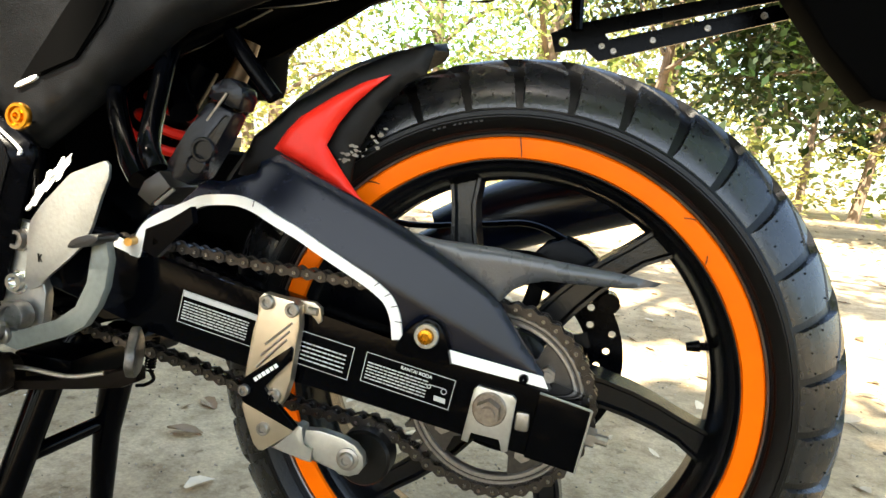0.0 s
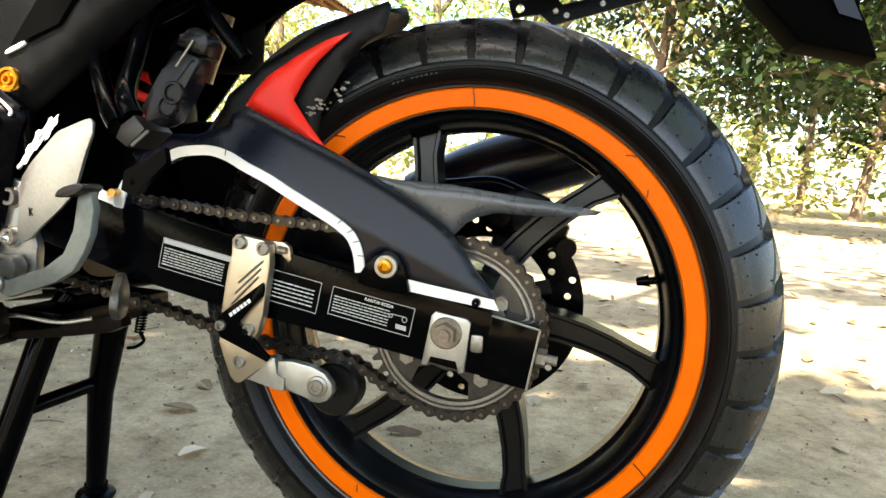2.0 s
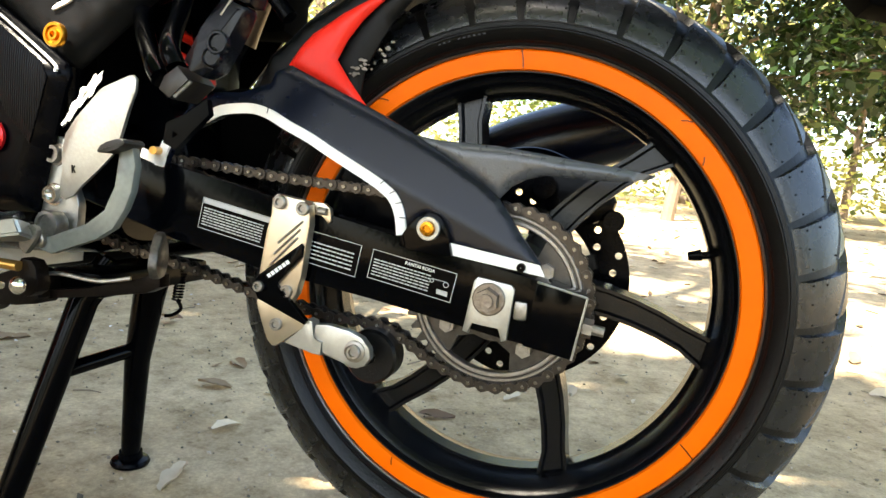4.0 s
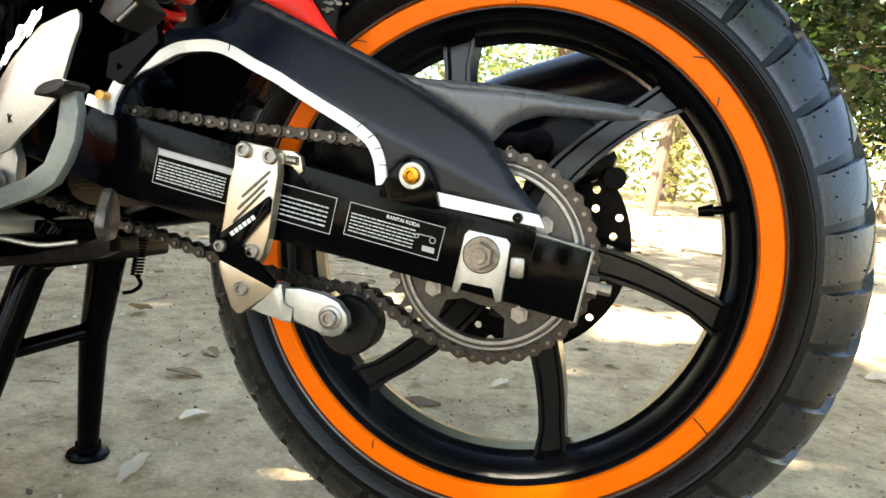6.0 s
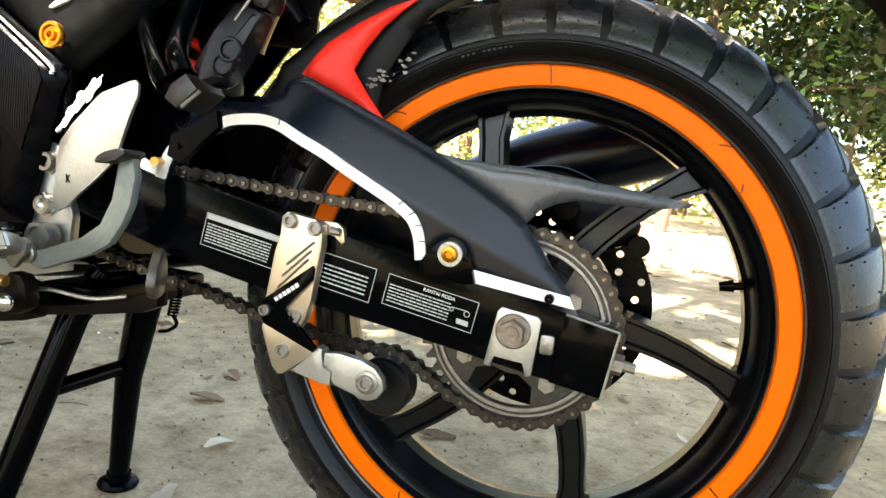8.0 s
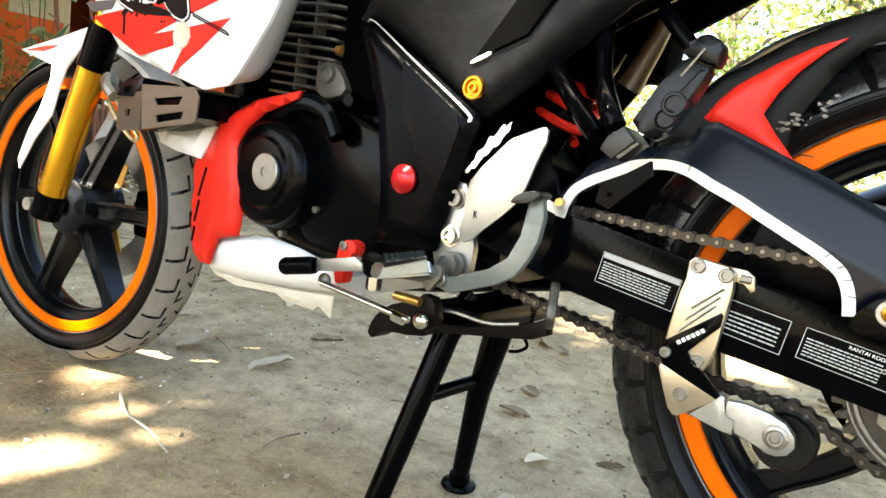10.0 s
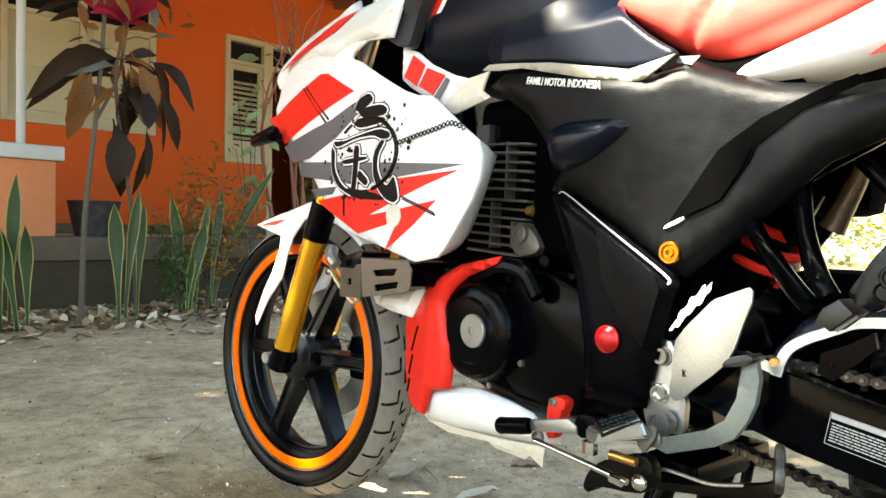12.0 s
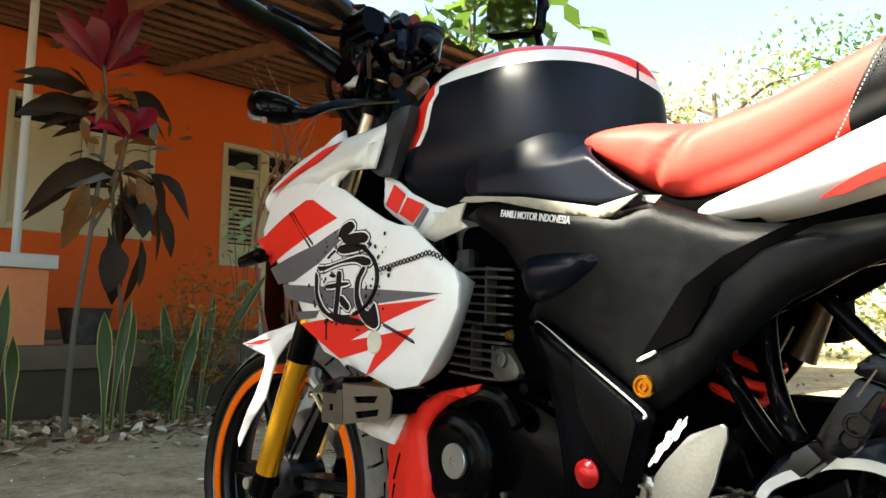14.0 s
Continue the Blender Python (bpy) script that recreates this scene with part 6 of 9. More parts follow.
add_shell(bm, [(-0.2706, 0.5002), (-0.2564, 0.5382), (-0.2352, 0.5561), (-0.2203, 0.5706), (-0.1994, 0.5824), (-0.1645, 0.6053), (-0.1303, 0.6221), (-0.1030, 0.6318), (-0.0930, 0.6352), (-0.0898, 0.6300), (-0.0955, 0.6060), (-0.1113, 0.5974), (-0.1286, 0.5775), (-0.1392, 0.5598), (-0.1541, 0.5317), (-0.1581, 0.4981)], lambda x, z: -0.084 + 0.10 * max(0, z - 0.60), 0.008, 0.004, 0.008, 0.003)
part("hugger_side", bm, BLACK_PLASTIC, hugger, "", 60)

MUD = material("dried pale mud", (0.20, 0.18, 0.155), 0.9, vary=0.4, scale=300, bump=0.5, bump_scale=500)
bm = B()
rr = random.Random(12)
for k in range(26):
    t = rr.random()
    x, z = -0.166 + 0.045 * t + rr.gauss(0, 0.003), 0.522 + 0.032 * t + rr.gauss(0, 0.0035)
    l = rr.uniform(0.0010, 0.0034)
    y = -0.0885 + rr.uniform(-0.0005, 0.0005)
    ring = [bm.verts.new((x + math.cos(a) * l * rr.uniform(0.5, 1.2), y, z + math.sin(a) * l * rr.uniform(0.3, 0.8))) for a in (2 * math.pi * q / 7 for q in range(7))]
    tip, back = bm.verts.new((x, y - 0.0005, z)), bm.verts.new((x, y + 0.004, z))
    for i in range(7):
        bm.faces.new((ring[i], ring[(i + 1) % 7], tip))
        bm.faces.new((ring[(i + 1) % 7], ring[i], back))
tagged(part("mud_splash", bm, MUD, hugger, "splash of dried pale mud"), kind="stuff")

# chain tensioner
bm = B()
add_plate(bm, [(-0.2044, 0.4003), (-0.1999, 0.4050), (-0.1727, 0.4015), (-0.1672, 0.3978), (-0.1656, 0.3802), (-0.1706, 0.3324), (-0.1742, 0.3159), (-0.1801, 0.3061), (-0.2012, 0.3228), (-0.2129, 0.3302), (-0.2074, 0.3708), (-0.2026, 0.3861)], -0.1500, -0.1385, 0.0012)
tens = part("chain_tensioner", bm, CHAMPAGNE, bike, "champagne anodised aluminium chain tensioner")
bm = B()
add_plate(bm, [(-0.1848, 0.4012), (-0.1595, 0.4003), (-0.1533, 0.3961), (-0.1509, 0.3850), (-0.1543, 0.3821), (-0.1601, 0.3899), (-0.1845, 0.3908)], -0.1370, -0.1300, 0.001)
part("rear_clamp", bm, CHAMPAGNE, tens)
bm = B()
for k in range(3):
    a, b = (-0.2020 + 0.0034 * k, 0.3400 + 0.0105 * k), (-0.1760 + 0.002 * k, 0.3680 + 0.0075 * k)
    add_tube(bm, [(a[0], -0.1500, a[1]), (b[0], -0.1500, b[1])], 0.0012, 6, 1)
tagged(part("milled_groove", bm, SILVER, tens), kind="stuff")
bm = B()
add_plate(bm, [(-0.2131, 0.3258), (-0.2101, 0.3307), (-0.1706, 0.3633), (-0.1686, 0.3608), (-0.1693, 0.3509), (-0.1924, 0.3248), (-0.1892, 0.3214), (-0.1595, 0.2947), (-0.1619, 0.2907), (-0.2097, 0.3079), (-0.2135, 0.3151)], -0.1545, -0.1490, 0.0012)
arm = part("tensioner_arm", bm, BLACK_PAINT, tens, "black angled arm with a white brand mark shown as a bar")
bm = B()
m = Matrix.Translation((-0.1995, -0.1549, 0.3285)) @ Matrix.Rotation(radians(-38.8), 4, "Y")
for k in range(6):
    add_box(bm, (0.0045 * k, -0.0003, 0.0002), (0.0045 * k + 0.0033, 0.0003, 0.0037))
bm.transform(m)
tagged(part("brand_mark", bm, WHITE_TAPE, arm), kind="stuff")
bm = B()
add_plate(bm, [(-0.2094, 0.3069), (-0.2131, 0.3070), (-0.2141, 0.3027), (-0.2063, 0.2844), (-0.2007, 0.2705), (-0.1953, 0.2654), (-0.1911, 0.2658), (-0.1642, 0.2869), (-0.1634, 0.2936)], -0.1490, -0.1390, 0.0014)
part("tensioner_foot", bm, CHAMPAGNE, tens)
bm = B()
add_plate(bm, [(-0.1541, 0.2910), (-0.1406, 0.2924), (-0.1206, 0.2899), (-0.1082, 0.2852), (-0.1005, 0.2768), (-0.0990, 0.2677), (-0.1036, 0.2602), (-0.1117, 0.2568), (-0.1207, 0.2571), (-0.1269, 0.2630), (-0.1456, 0.2646), (-0.1460, 0.2763), (-0.1552, 0.2772)], -0.1470, -0.1370, 0.0018)
roll_arm = part("roller_arm", bm, SILVER, tens, "silver roller arm")
bm = B()
add_plate(bm, [(-0.1844, 0.2703), (-0.1647, 0.2858), (-0.1614, 0.2950), (-0.1557, 0.2933), (-0.1547, 0.2779), (-0.1455, 0.2766), (-0.1461, 0.2637), (-0.1543, 0.2647)], -0.1490, -0.1350, 0.0012)
part("arm_knuckle", bm, SILVER, roll_arm)
bm = B()
add_lathe(bm, [(-0.016, 0.006), (-0.016, 0.0235), (-0.013, 0.0258), (0.008, 0.0258), (0.010, 0.0235), (0.010, 0.006)], 40, closed=True, centre=(-0.1100, -0.103, 0.2615))
part("roller", bm, RUBBER_SIDE, tens, "black rubber chain roller")
bm = B()
add_cyl(bm, (-0.1137, -0.148, 0.2725), (-0.1100, -0.09, 0.2615), 0.0055, n=14)
part("roller_axle", bm, STEEL, tens)
bm = B()
add_lathe(bm, [(0, 0.0098), (-0.0015, 0.0098), (-0.002, 0.009), (-0.002, 0.004)], 24, centre=(-0.1137, -0.1470, 0.2725))
part("washer", bm, STEEL, roll_arm)
for x, z, r, y in ((-0.1956, 0.3980, 0.0062, -0.15), (-0.1724, 0.3944, 0.0062, -0.15), (-0.2088, 0.3200, 0.005, -0.1545), (-0.1829, 0.3181, 0.0058, -0.15), (-0.1914, 0.2863, 0.0058, -0.149), (-0.1137, 0.2725, 0.0068, -0.1488)):
    bm = B()
    add_bolt(bm, x, y, z, r, 0.0045)
    part("bolt", bm, STEEL, tens, "steel socket-head bolt")
bm = B()
add_cyl(bm, (-0.1545, -0.140, 0.3930), (-0.1630, -0.140, 0.3935), 0.0035, n=10)
part("bolt", bm, STEEL, tens)

# centre stand
bm = B()
add_tube(bm, [(-0.4780, -0.030, 0.300), (-0.4990, -0.050, 0.250), (-0.5330, -0.118, 0.012)], (0.0185, 0.0150), 14, 1)
stand = part("centre_stand", bm, BLACK_PAINT, bike, "black tubular centre stand on the soil")
bm = B()
add_tube(bm, [(-0.4560, 0.020, 0.300), (-0.4680, 0.025, 0.250), (-0.4900, 0.036, 0.160), (-0.5180, 0.066, 0.012)], (0.0230, 0.0125), 14, 1)
part("stand_leg", bm, BLACK_PAINT, stand)
bm = B()
add_tube(bm, [(-0.5080, -0.072, 0.168), (-0.4900, 0.034, 0.176)], 0.0095, 12, 1)
part("cross_bar", bm, BLACK_PAINT, stand)
bm = B()
add_box(bm, (-0.500, -0.10, 0.268), (-0.430, 0.09, 0.296), 0.006)
part("pivot_beam", bm, BLACK_SATIN, stand)
for fx, fy in ((-0.5185, 0.067), (-0.5345, -0.120)):
    bm = B()
    add_lathe(bm, [(0, 0.001), (0, 0.024), (0.004, 0.026), (0.008, 0.024), (0.010, 0.016), (0.020, 0.015)], 24)
    bm.transform(Matrix.Translation((fx, fy, 0.0)) @ Matrix.Rotation(radians(90), 4, "X"))
    part("foot", bm, BLACK_SATIN, stand)
bm = B()
turns = []
for k in range(97):
    t = k / 96
    a = t * 2 * math.pi * 12
    turns.append(Vector((-0.432 - 0.006 * t + 0.006 * math.cos(a), 0.040 + 0.006 * math.sin(a), 0.292 - 0.045 * t)))
add_tube(bm, turns, 0.0014, 6, 1)
spring = part("stand_spring", bm, BLACK_SATIN, stand, "coiled return spring")
bm = B()
add_tube(bm, [(-0.438, 0.040, 0.248), (-0.433, 0.042, 0.236), (-0.445, 0.044, 0.226), (-0.459, 0.046, 0.222)], 0.0024, 8)
part("spring_hook", bm, BLACK_SATIN, spring)
bm = B()
add_plate(bm, [(-0.5280, 0.2654), (-0.4856, 0.2752), (-0.4184, 0.2870), (-0.3547, 0.3034), (-0.3375, 0.3143), (-0.3315, 0.3117), (-0.3304, 0.2994), (-0.3457, 0.2917), (-0.3864, 0.2836), (-0.4861, 0.2662), (-0.5286, 0.2563)], -0.134, -0.118, 0.002)
lever = part("stand_lever", bm, RUST, stand, "rusty flat stand lever with an upright pad")
bm = B()
add_plate(bm, rounded([(-0.012, -0.012), (-0.024, 0.000), (-0.020, 0.014), (-0.006, 0.031), (0.004, 0.033), (0.016, 0.018), (0.024, 0.002), (0.012, -0.012)], 1, 0.15), -0.0045, 0.0045, 0.003)
bm.transform(pose(-0.324, -0.146, 0.3235, 0, 0, 114))
part("lever_pad", bm, material("scuffed dark steel", (0.10, 0.092, 0.082), 0.4, 0.7, vary=0.5, scale=90, bump=0.3, dust=0.2, dust_color=(0.10, 0.06, 0.04)), lever, "worn bare-metal pad")
bm = B()
add_plate(bm, rounded([(-0.5469, 0.2501), (-0.5405, 0.2699), (-0.5229, 0.2880), (-0.4861, 0.3031), (-0.4671, 0.2970), (-0.4618, 0.2667), (-0.4957, 0.2609), (-0.5245, 0.2620), (-0.5368, 0.2451)], 1, 0.2), -0.150, -0.118, 0.003)
part("lever_bracket", bm, RUST, lever, "rusty linkage bracket")
bm = B()
add_tube(bm, [(-0.4671, -0.1500, 0.2970), (-0.4313, -0.1550, 0.3031), (-0.3904, -0.1500, 0.3003), (-0.3599, -0.1400, 0.3056)], 0.0022, 7)
part("spring_wire", bm, STEEL, lever)

# passenger hanger, frame and shock absorber
bm = B()
add_tube(bm, [(-0.3720, -0.120, 0.5760), (-0.3600, -0.140, 0.5600), (-0.3320, -0.170, 0.5360), (-0.2980, -0.200, 0.5080), (-0.2790, -0.212, 0.4930)], 0.0088, 14)
hanger = part("passenger_hanger", bm, BLACK_PAINT, bike, "glossy black bent-tube passenger hanger with folded footpeg")
bm = B()
add_tube(bm, [(-0.3280, -0.110, 0.6100), (-0.3230, -0.124, 0.5950), (-0.3050, -0.160, 0.5560), (-0.2760, -0.208, 0.5200), (-0.2640, -0.214, 0.5020)], 0.0088, 14)
part("hanger_tube", bm, BLACK_PAINT, hanger)
bm = B()
add_holed(bm, [(-0.2669, 0.4565), (-0.2473, 0.4658), (-0.2298, 0.4776), (-0.2272, 0.4657), (-0.2425, 0.4507), (-0.2570, 0.4354), (-0.2691, 0.4402)], [circle(-0.2585, 0.4476, 0.0036, 3)], -0.219, -0.212)
part("eye_bracket", bm, BLACK_SATIN, hanger, "small dark bracket with an eye")
bm = B()
add_plate(bm, [(-0.2694, 0.4826), (-0.2644, 0.4935), (-0.2525, 0.5019), (-0.2416, 0.4911), (-0.2584, 0.4754)], -0.228, -0.190, 0.002)
tab = part("hinge_tab", bm, TAB_GREY, hanger, "grey-green steel hinge")
bm = B()
add_tube(bm, [(-0.2530, -0.2285, 0.4771), (-0.2384, -0.2285, 0.4897)], 0.0016, 6, 1)
part("bright_edge", bm, SILVER, tab)
bm = B()
add_plate(bm, rounded([(-0.2485, 0.5065), (-0.2289, 0.5357), (-0.2155, 0.5570), (-0.1931, 0.5489), (-0.2070, 0.5241), (-0.2222, 0.4974), (-0.2298, 0.4933), (-0.2399, 0.4983)], 1, 0.12), -0.2290, -0.2060, 0.0060)
peg = part("folded_footpeg", bm, PEG_GLOSS, hanger, "folded glossy black passenger footpeg", 40)
bm = B()
add_plate(bm, rounded([(-0.2190, 0.5586), (-0.2152, 0.5658), (-0.2074, 0.5730), (-0.2005, 0.5740), (-0.1903, 0.5682), (-0.1889, 0.5603), (-0.1924, 0.5497)], 1, 0.15), -0.2270, -0.2020, 0.0050)
part("peg_cap", bm, PEG_GLOSS, peg, "", 40)
# Thin bright bar stands in for the highlight along the ridge.
bm = B()
add_tube(bm, [(-0.2149, -0.2285, 0.5416), (-0.2011, -0.2280, 0.5622)], 0.0011, 8, 1)
part("bright_edge", bm, STEEL, peg)
bm = B()
add_lathe(bm, [(0.004, 0.0095), (-0.001, 0.0095), (-0.002, 0.0085), (-0.002, 0.0068), (0.0, 0.0062), (0.0, 0.0004)], 24, centre=(-0.2160, -0.2295, 0.5206))
part("peg_bolt", bm, PEG_GLOSS, peg)
bm = B()
add_lathe(bm, [(0.004, 0.0080), (-0.001, 0.0080), (-0.0018, 0.0068), (-0.0005, 0.0060), (-0.0005, 0.0004)], 20, centre=(-0.2206, -0.2295, 0.5093))
part("peg_bolt", bm, PEG_GLOSS, peg)

sh0, sh1 = Vector((-0.4193, -0.0040, 0.5117)), Vector((-0.3870, -0.0040, 0.5686))
coil = []
ax = (sh1 - sh0).normalized()
e1 = ax.orthogonal().normalized()
e2 = ax.cross(e1)
for k in range(3 * 20 + 1):
    t = k / (3 * 20)
    a = 2 * math.pi * t * 3
    coil.append(sh0.lerp(sh1, t) + (e1 * math.cos(a) + e2 * math.sin(a)) * 0.030)
bm = B()
add_tube(bm, coil, 0.0055, 8, 1)
shock = part("shock_spring", bm, RED, bike, "red coil spring of the rear shock absorber")
bm = B()
add_cyl(bm, sh0 - ax * 0.05, sh1 + ax * 0.05, 0.020, n=20)
part("damper", bm, BLACK_SATIN, shock)
bm = B()
add_tube(bm, [(-0.52, -0.09, 0.70), (-0.30, -0.085, 0.665), (-0.05, -0.07, 0.715), (0.22, -0.06, 0.78)], 0.015, 12)
main = part("frame", bm, BLACK_SATIN, bike, "black tubular frame")
for line in ([(-0.46, 0.10, 0.42), (-0.455, 0.11, 0.50), (-0.42, 0.11, 0.58), (-0.35, 0.10, 0.64)], [(-0.47, -0.10, 0.40), (-0.475, -0.11, 0.50), (-0.46, -0.11, 0.58), (-0.40, -0.10, 0.66)], [(-0.52, 0.09, 0.72), (-0.30, 0.085, 0.700), (-0.05, 0.07, 0.770), (0.22, 0.06, 0.81)], [(-0.40, -0.075, 0.600), (-0.34, -0.075, 0.625), (-0.26, -0.07, 0.670)], [(-0.285, -0.085, 0.630), (-0.258, -0.088, 0.600), (-0.234, -0.088, 0.574)]):
    bm = B()
    add_tube(bm, line, 0.015 if line[0][0] < -0.3 else 0.008, 12)
    part("frame_tube", bm, BLACK_SATIN, main)
# Black blocks added in place of the darkness behind the shock absorber.
bm = B()
add_box(bm, (-0.50, 0.045, 0.40), (-0.405, 0.110, 0.68), 0.02)
box = part("dark_block", bm, BLACK_SATIN, bike, "black block filling the gap behind the shock absorber")
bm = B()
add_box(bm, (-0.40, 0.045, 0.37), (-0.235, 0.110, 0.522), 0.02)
part("low_dark_block", bm, VOID, box)
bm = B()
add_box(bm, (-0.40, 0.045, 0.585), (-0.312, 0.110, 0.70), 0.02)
part("high_dark_block", bm, VOID, box)
# Black plate added to darken the gap beside the swingarm pivot.
bm = B()
add_plate(bm, rounded([(-0.520, 0.400), (-0.520, 0.560), (-0.470, 0.600), (-0.425, 0.590), (-0.428, 0.500), (-0.400, 0.470), (-0.380, 0.430), (-0.400, 0.400)], 1, 0.15), -0.030, 0.040, 0.006)
part("gap_plate", bm, BLACK_SATIN, bike, "black plate filling the gap at the swingarm pivot")
bm = B()
add_tube(bm, [(-0.395, -0.03, 0.615), (-0.372, -0.035, 0.580), (-0.352, -0.05, 0.555)], 0.014, 12)
part("shock_mount", bm, BLACK_SATIN, shock)
bm = B()
add_tube(bm, [(-0.3390, 0.0, 0.5660), (-0.3360, 0.0, 0.5720), (-0.3290, 0.0, 0.5880), (-0.3180, 0.0, 0.6130), (-0.3090, 0.0, 0.6380)], (0.0150, 0.0095), 16)
part("breather_tube", bm, BREATHER, bike, "brown weathered breather tube")

# rider foot controls
bm = B()
add_plate(bm, rounded([(-0.4746, 0.4320), (-0.4697, 0.4398), (-0.4441, 0.4375), (-0.4400, 0.4310), (-0.4290, 0.3900), (-0.4232, 0.3750), (-0.4246, 0.3440), (-0.4300, 0.3390), (-0.4680, 0.3394), (-0.4730, 0.3550), (-0.4747, 0.3891)], 1, 0.12), -0.1430, -0.1330, 0.0015)
hang = part("footpeg_hanger", bm, SILVER, bike, "silver aluminium rider footpeg hanger")
for x, z, mat in ((-0.4523, 0.4206, BRASS), (-0.4525, 0.3802, CHROME), (-0.4500, 0.3500, STEEL)):
    bm = B()
    add_lathe(bm, [(0, 0.0115), (-0.002, 0.0115), (-0.002, 0.0095), (-0.008, 0.0085), (-0.008, 0.0055), (-0.004, 0.0050), (-0.004, 0.0004)], 24, centre=(x, -0.143, z))
    part("bolt", bm, STEEL if mat is BRASS else mat, hang, "large steel bolt")
bm = B()
add_plate(bm, rounded([(-0.3568, 0.5025), (-0.3526, 0.4990), (-0.3527, 0.4865), (-0.3588, 0.4723), (-0.3674, 0.4437), (-0.3746, 0.4261), (-0.3891, 0.4117), (-0.4102, 0.3926), (-0.4191, 0.3819), (-0.4304, 0.3766), (-0.4369, 0.3827), (-0.4342, 0.4038), (-0.4346, 0.4272), (-0.4323, 0.4409), (-0.4194, 0.4579), (-0.4075, 0.4705), (-0.3931, 0.4870)], 1, 0.10), -0.1545, -0.1505, 0.0014)
guard = part("heel_guard", bm, SILVER, hang, "scuffed pale aluminium heel guard")
bm = B()
for o in ([(-0.4225, 0.4120), (-0.4210, 0.4120), (-0.4200, 0.4040), (-0.4216, 0.4040)], [(-0.4210, 0.4086), (-0.4186, 0.4118), (-0.4178, 0.4112), (-0.4200, 0.4078)], [(-0.4206, 0.4080), (-0.4182, 0.4042), (-0.4172, 0.4046), (-0.4198, 0.4088)]):
    add_plate(bm, o, -0.1551, -0.1544)
part("stamped_mark", bm, GRAPHIC_BLACK, guard, "small dark stamped mark")
# torn tape: overlapping ragged scraps along the upper edge
rr = random.Random(5)
for k, (x, z, l) in enumerate(((-0.4330, 0.4610, 0.017), (-0.4250, 0.4720, 0.024), (-0.4150, 0.4830, 0.026), (-0.4050, 0.4915, 0.018), (-0.4370, 0.4560, 0.012))):
    bm = B()
    o = [(x + math.cos(a) * l * rr.uniform(0.55, 1.0) * (1 if k < 4 else 0.8) * 0.62 + math.sin(a) * 0.003, z + math.cos(a) * l * 0.62 + math.sin(a) * l * 0.42 * rr.uniform(0.6, 1.2)) for a in (2 * math.pi * q / 11 for q in range(11))]
    add_shell(bm, rounded(o, 1), lambda u, w, k=k: -0.1490 + 0.0006 * k + 0.003 * noise.noise((u * 90, w * 90, k)), 0.004, 0.0, 0.004, 0.0008)
    part("torn_tape", bm, WHITE_TAPE, guard, "torn white tape on the upper edge")
bm = B()
add_plate(bm, [(-0.3535, 0.4316), (-0.3405, 0.4407), (-0.3353, 0.4176), (-0.3382, 0.3936), (-0.3451, 0.3756), (-0.3570, 0.3565), (-0.3760, 0.3444), (-0.4273, 0.3242), (-0.4405, 0.3271), (-0.4426, 0.3391), (-0.4265, 0.3422), (-0.3852, 0.3564), (-0.3652, 0.3715), (-0.3543, 0.3956)], -0.1710, -0.1610, 0.0022)
heel = part("heel_lever", bm, material("greenish grey cast metal", (0.16, 0.18, 0.17), 0.42, 0.3, vary=0.25, scale=60, bump=0.15, dust=0.1), hang, "bent grey metal heel lever")
bm = B()
add_plate(bm, rounded([(-0.3666, 0.4266), (-0.3606, 0.4357), (-0.3415, 0.4417), (-0.3345, 0.4387), (-0.3384, 0.4327), (-0.3586, 0.4266)], 1), -0.186, -0.158, 0.002)
part("heel_tip", bm, TAB_GREY, heel)
bm = B()
add_bolt(bm, -0.4405, -0.171, 0.3370, 0.0085, 0.005)
part("pivot_bolt", bm, STEEL, heel)
bm = B()
add_cyl(bm, (-0.3306, -0.1540, 0.4334), (-0.3349, -0.1340, 0.4337), 0.0038, n=12)
part("adjuster", bm, BRASS, hang, "small brass adjuster")
# footpeg with rubber, points outwards
bm = B()
low, high = [(-0.4400, -0.165, 0.334), (-0.4330, -0.200, 0.345), (-0.4703, -0.240, 0.3340), (-0.4850, -0.232, 0.3340)], [(-0.4640, -0.163, 0.3520), (-0.4390, -0.200, 0.3600), (-0.4650, -0.240, 0.3490), (-0.4900, -0.225, 0.3470)]
u, v = [bm.verts.new(p) for p in low], [bm.verts.new(p) for p in high]
for k in range(4):
    bm.faces.new((u[k], u[(k + 1) % 4], v[(k + 1) % 4], v[k]))
bm.faces.new(u[::-1])
bm.faces.new(v)
bmesh.ops.bevel(bm, geom=bm.edges[:], offset=0.0025, segments=2, affect="EDGES")
fp = part("footpeg", bm, SILVER, hang, "silver rider footpeg with a black rubber pad")
bm = B()
add_lathe(bm, [(0.012, 0.004), (0.012, 0.0135), (0.0, 0.0145), (-0.003, 0.0135), (-0.003, 0.0100), (0.0, 0.0095), (0.0, 0.0004)], 28, centre=(-0.4430, -0.160, 0.3510))
part("peg_pivot", bm, STEEL, fp, "steel pivot washer")
bm = B()
add_plate(bm, rounded([(-0.4560, 0.3290), (-0.4520, 0.3440), (-0.4420, 0.3530), (-0.4330, 0.3490), (-0.4340, 0.3400), (-0.4420, 0.3290), (-0.4470, 0.3220)], 1, 0.2), -0.182, -0.176, 0.0015)
part("peg_clip", bm, STEEL, fp, "steel clevis of the footpeg")
bm = B()
add_cyl(bm, (-0.4780, -0.2320, 0.3350), (-0.4780, -0.2320, 0.3220), 0.0080, n=6)
part("peg_nut", bm, CHROME, fp)
bm = B()
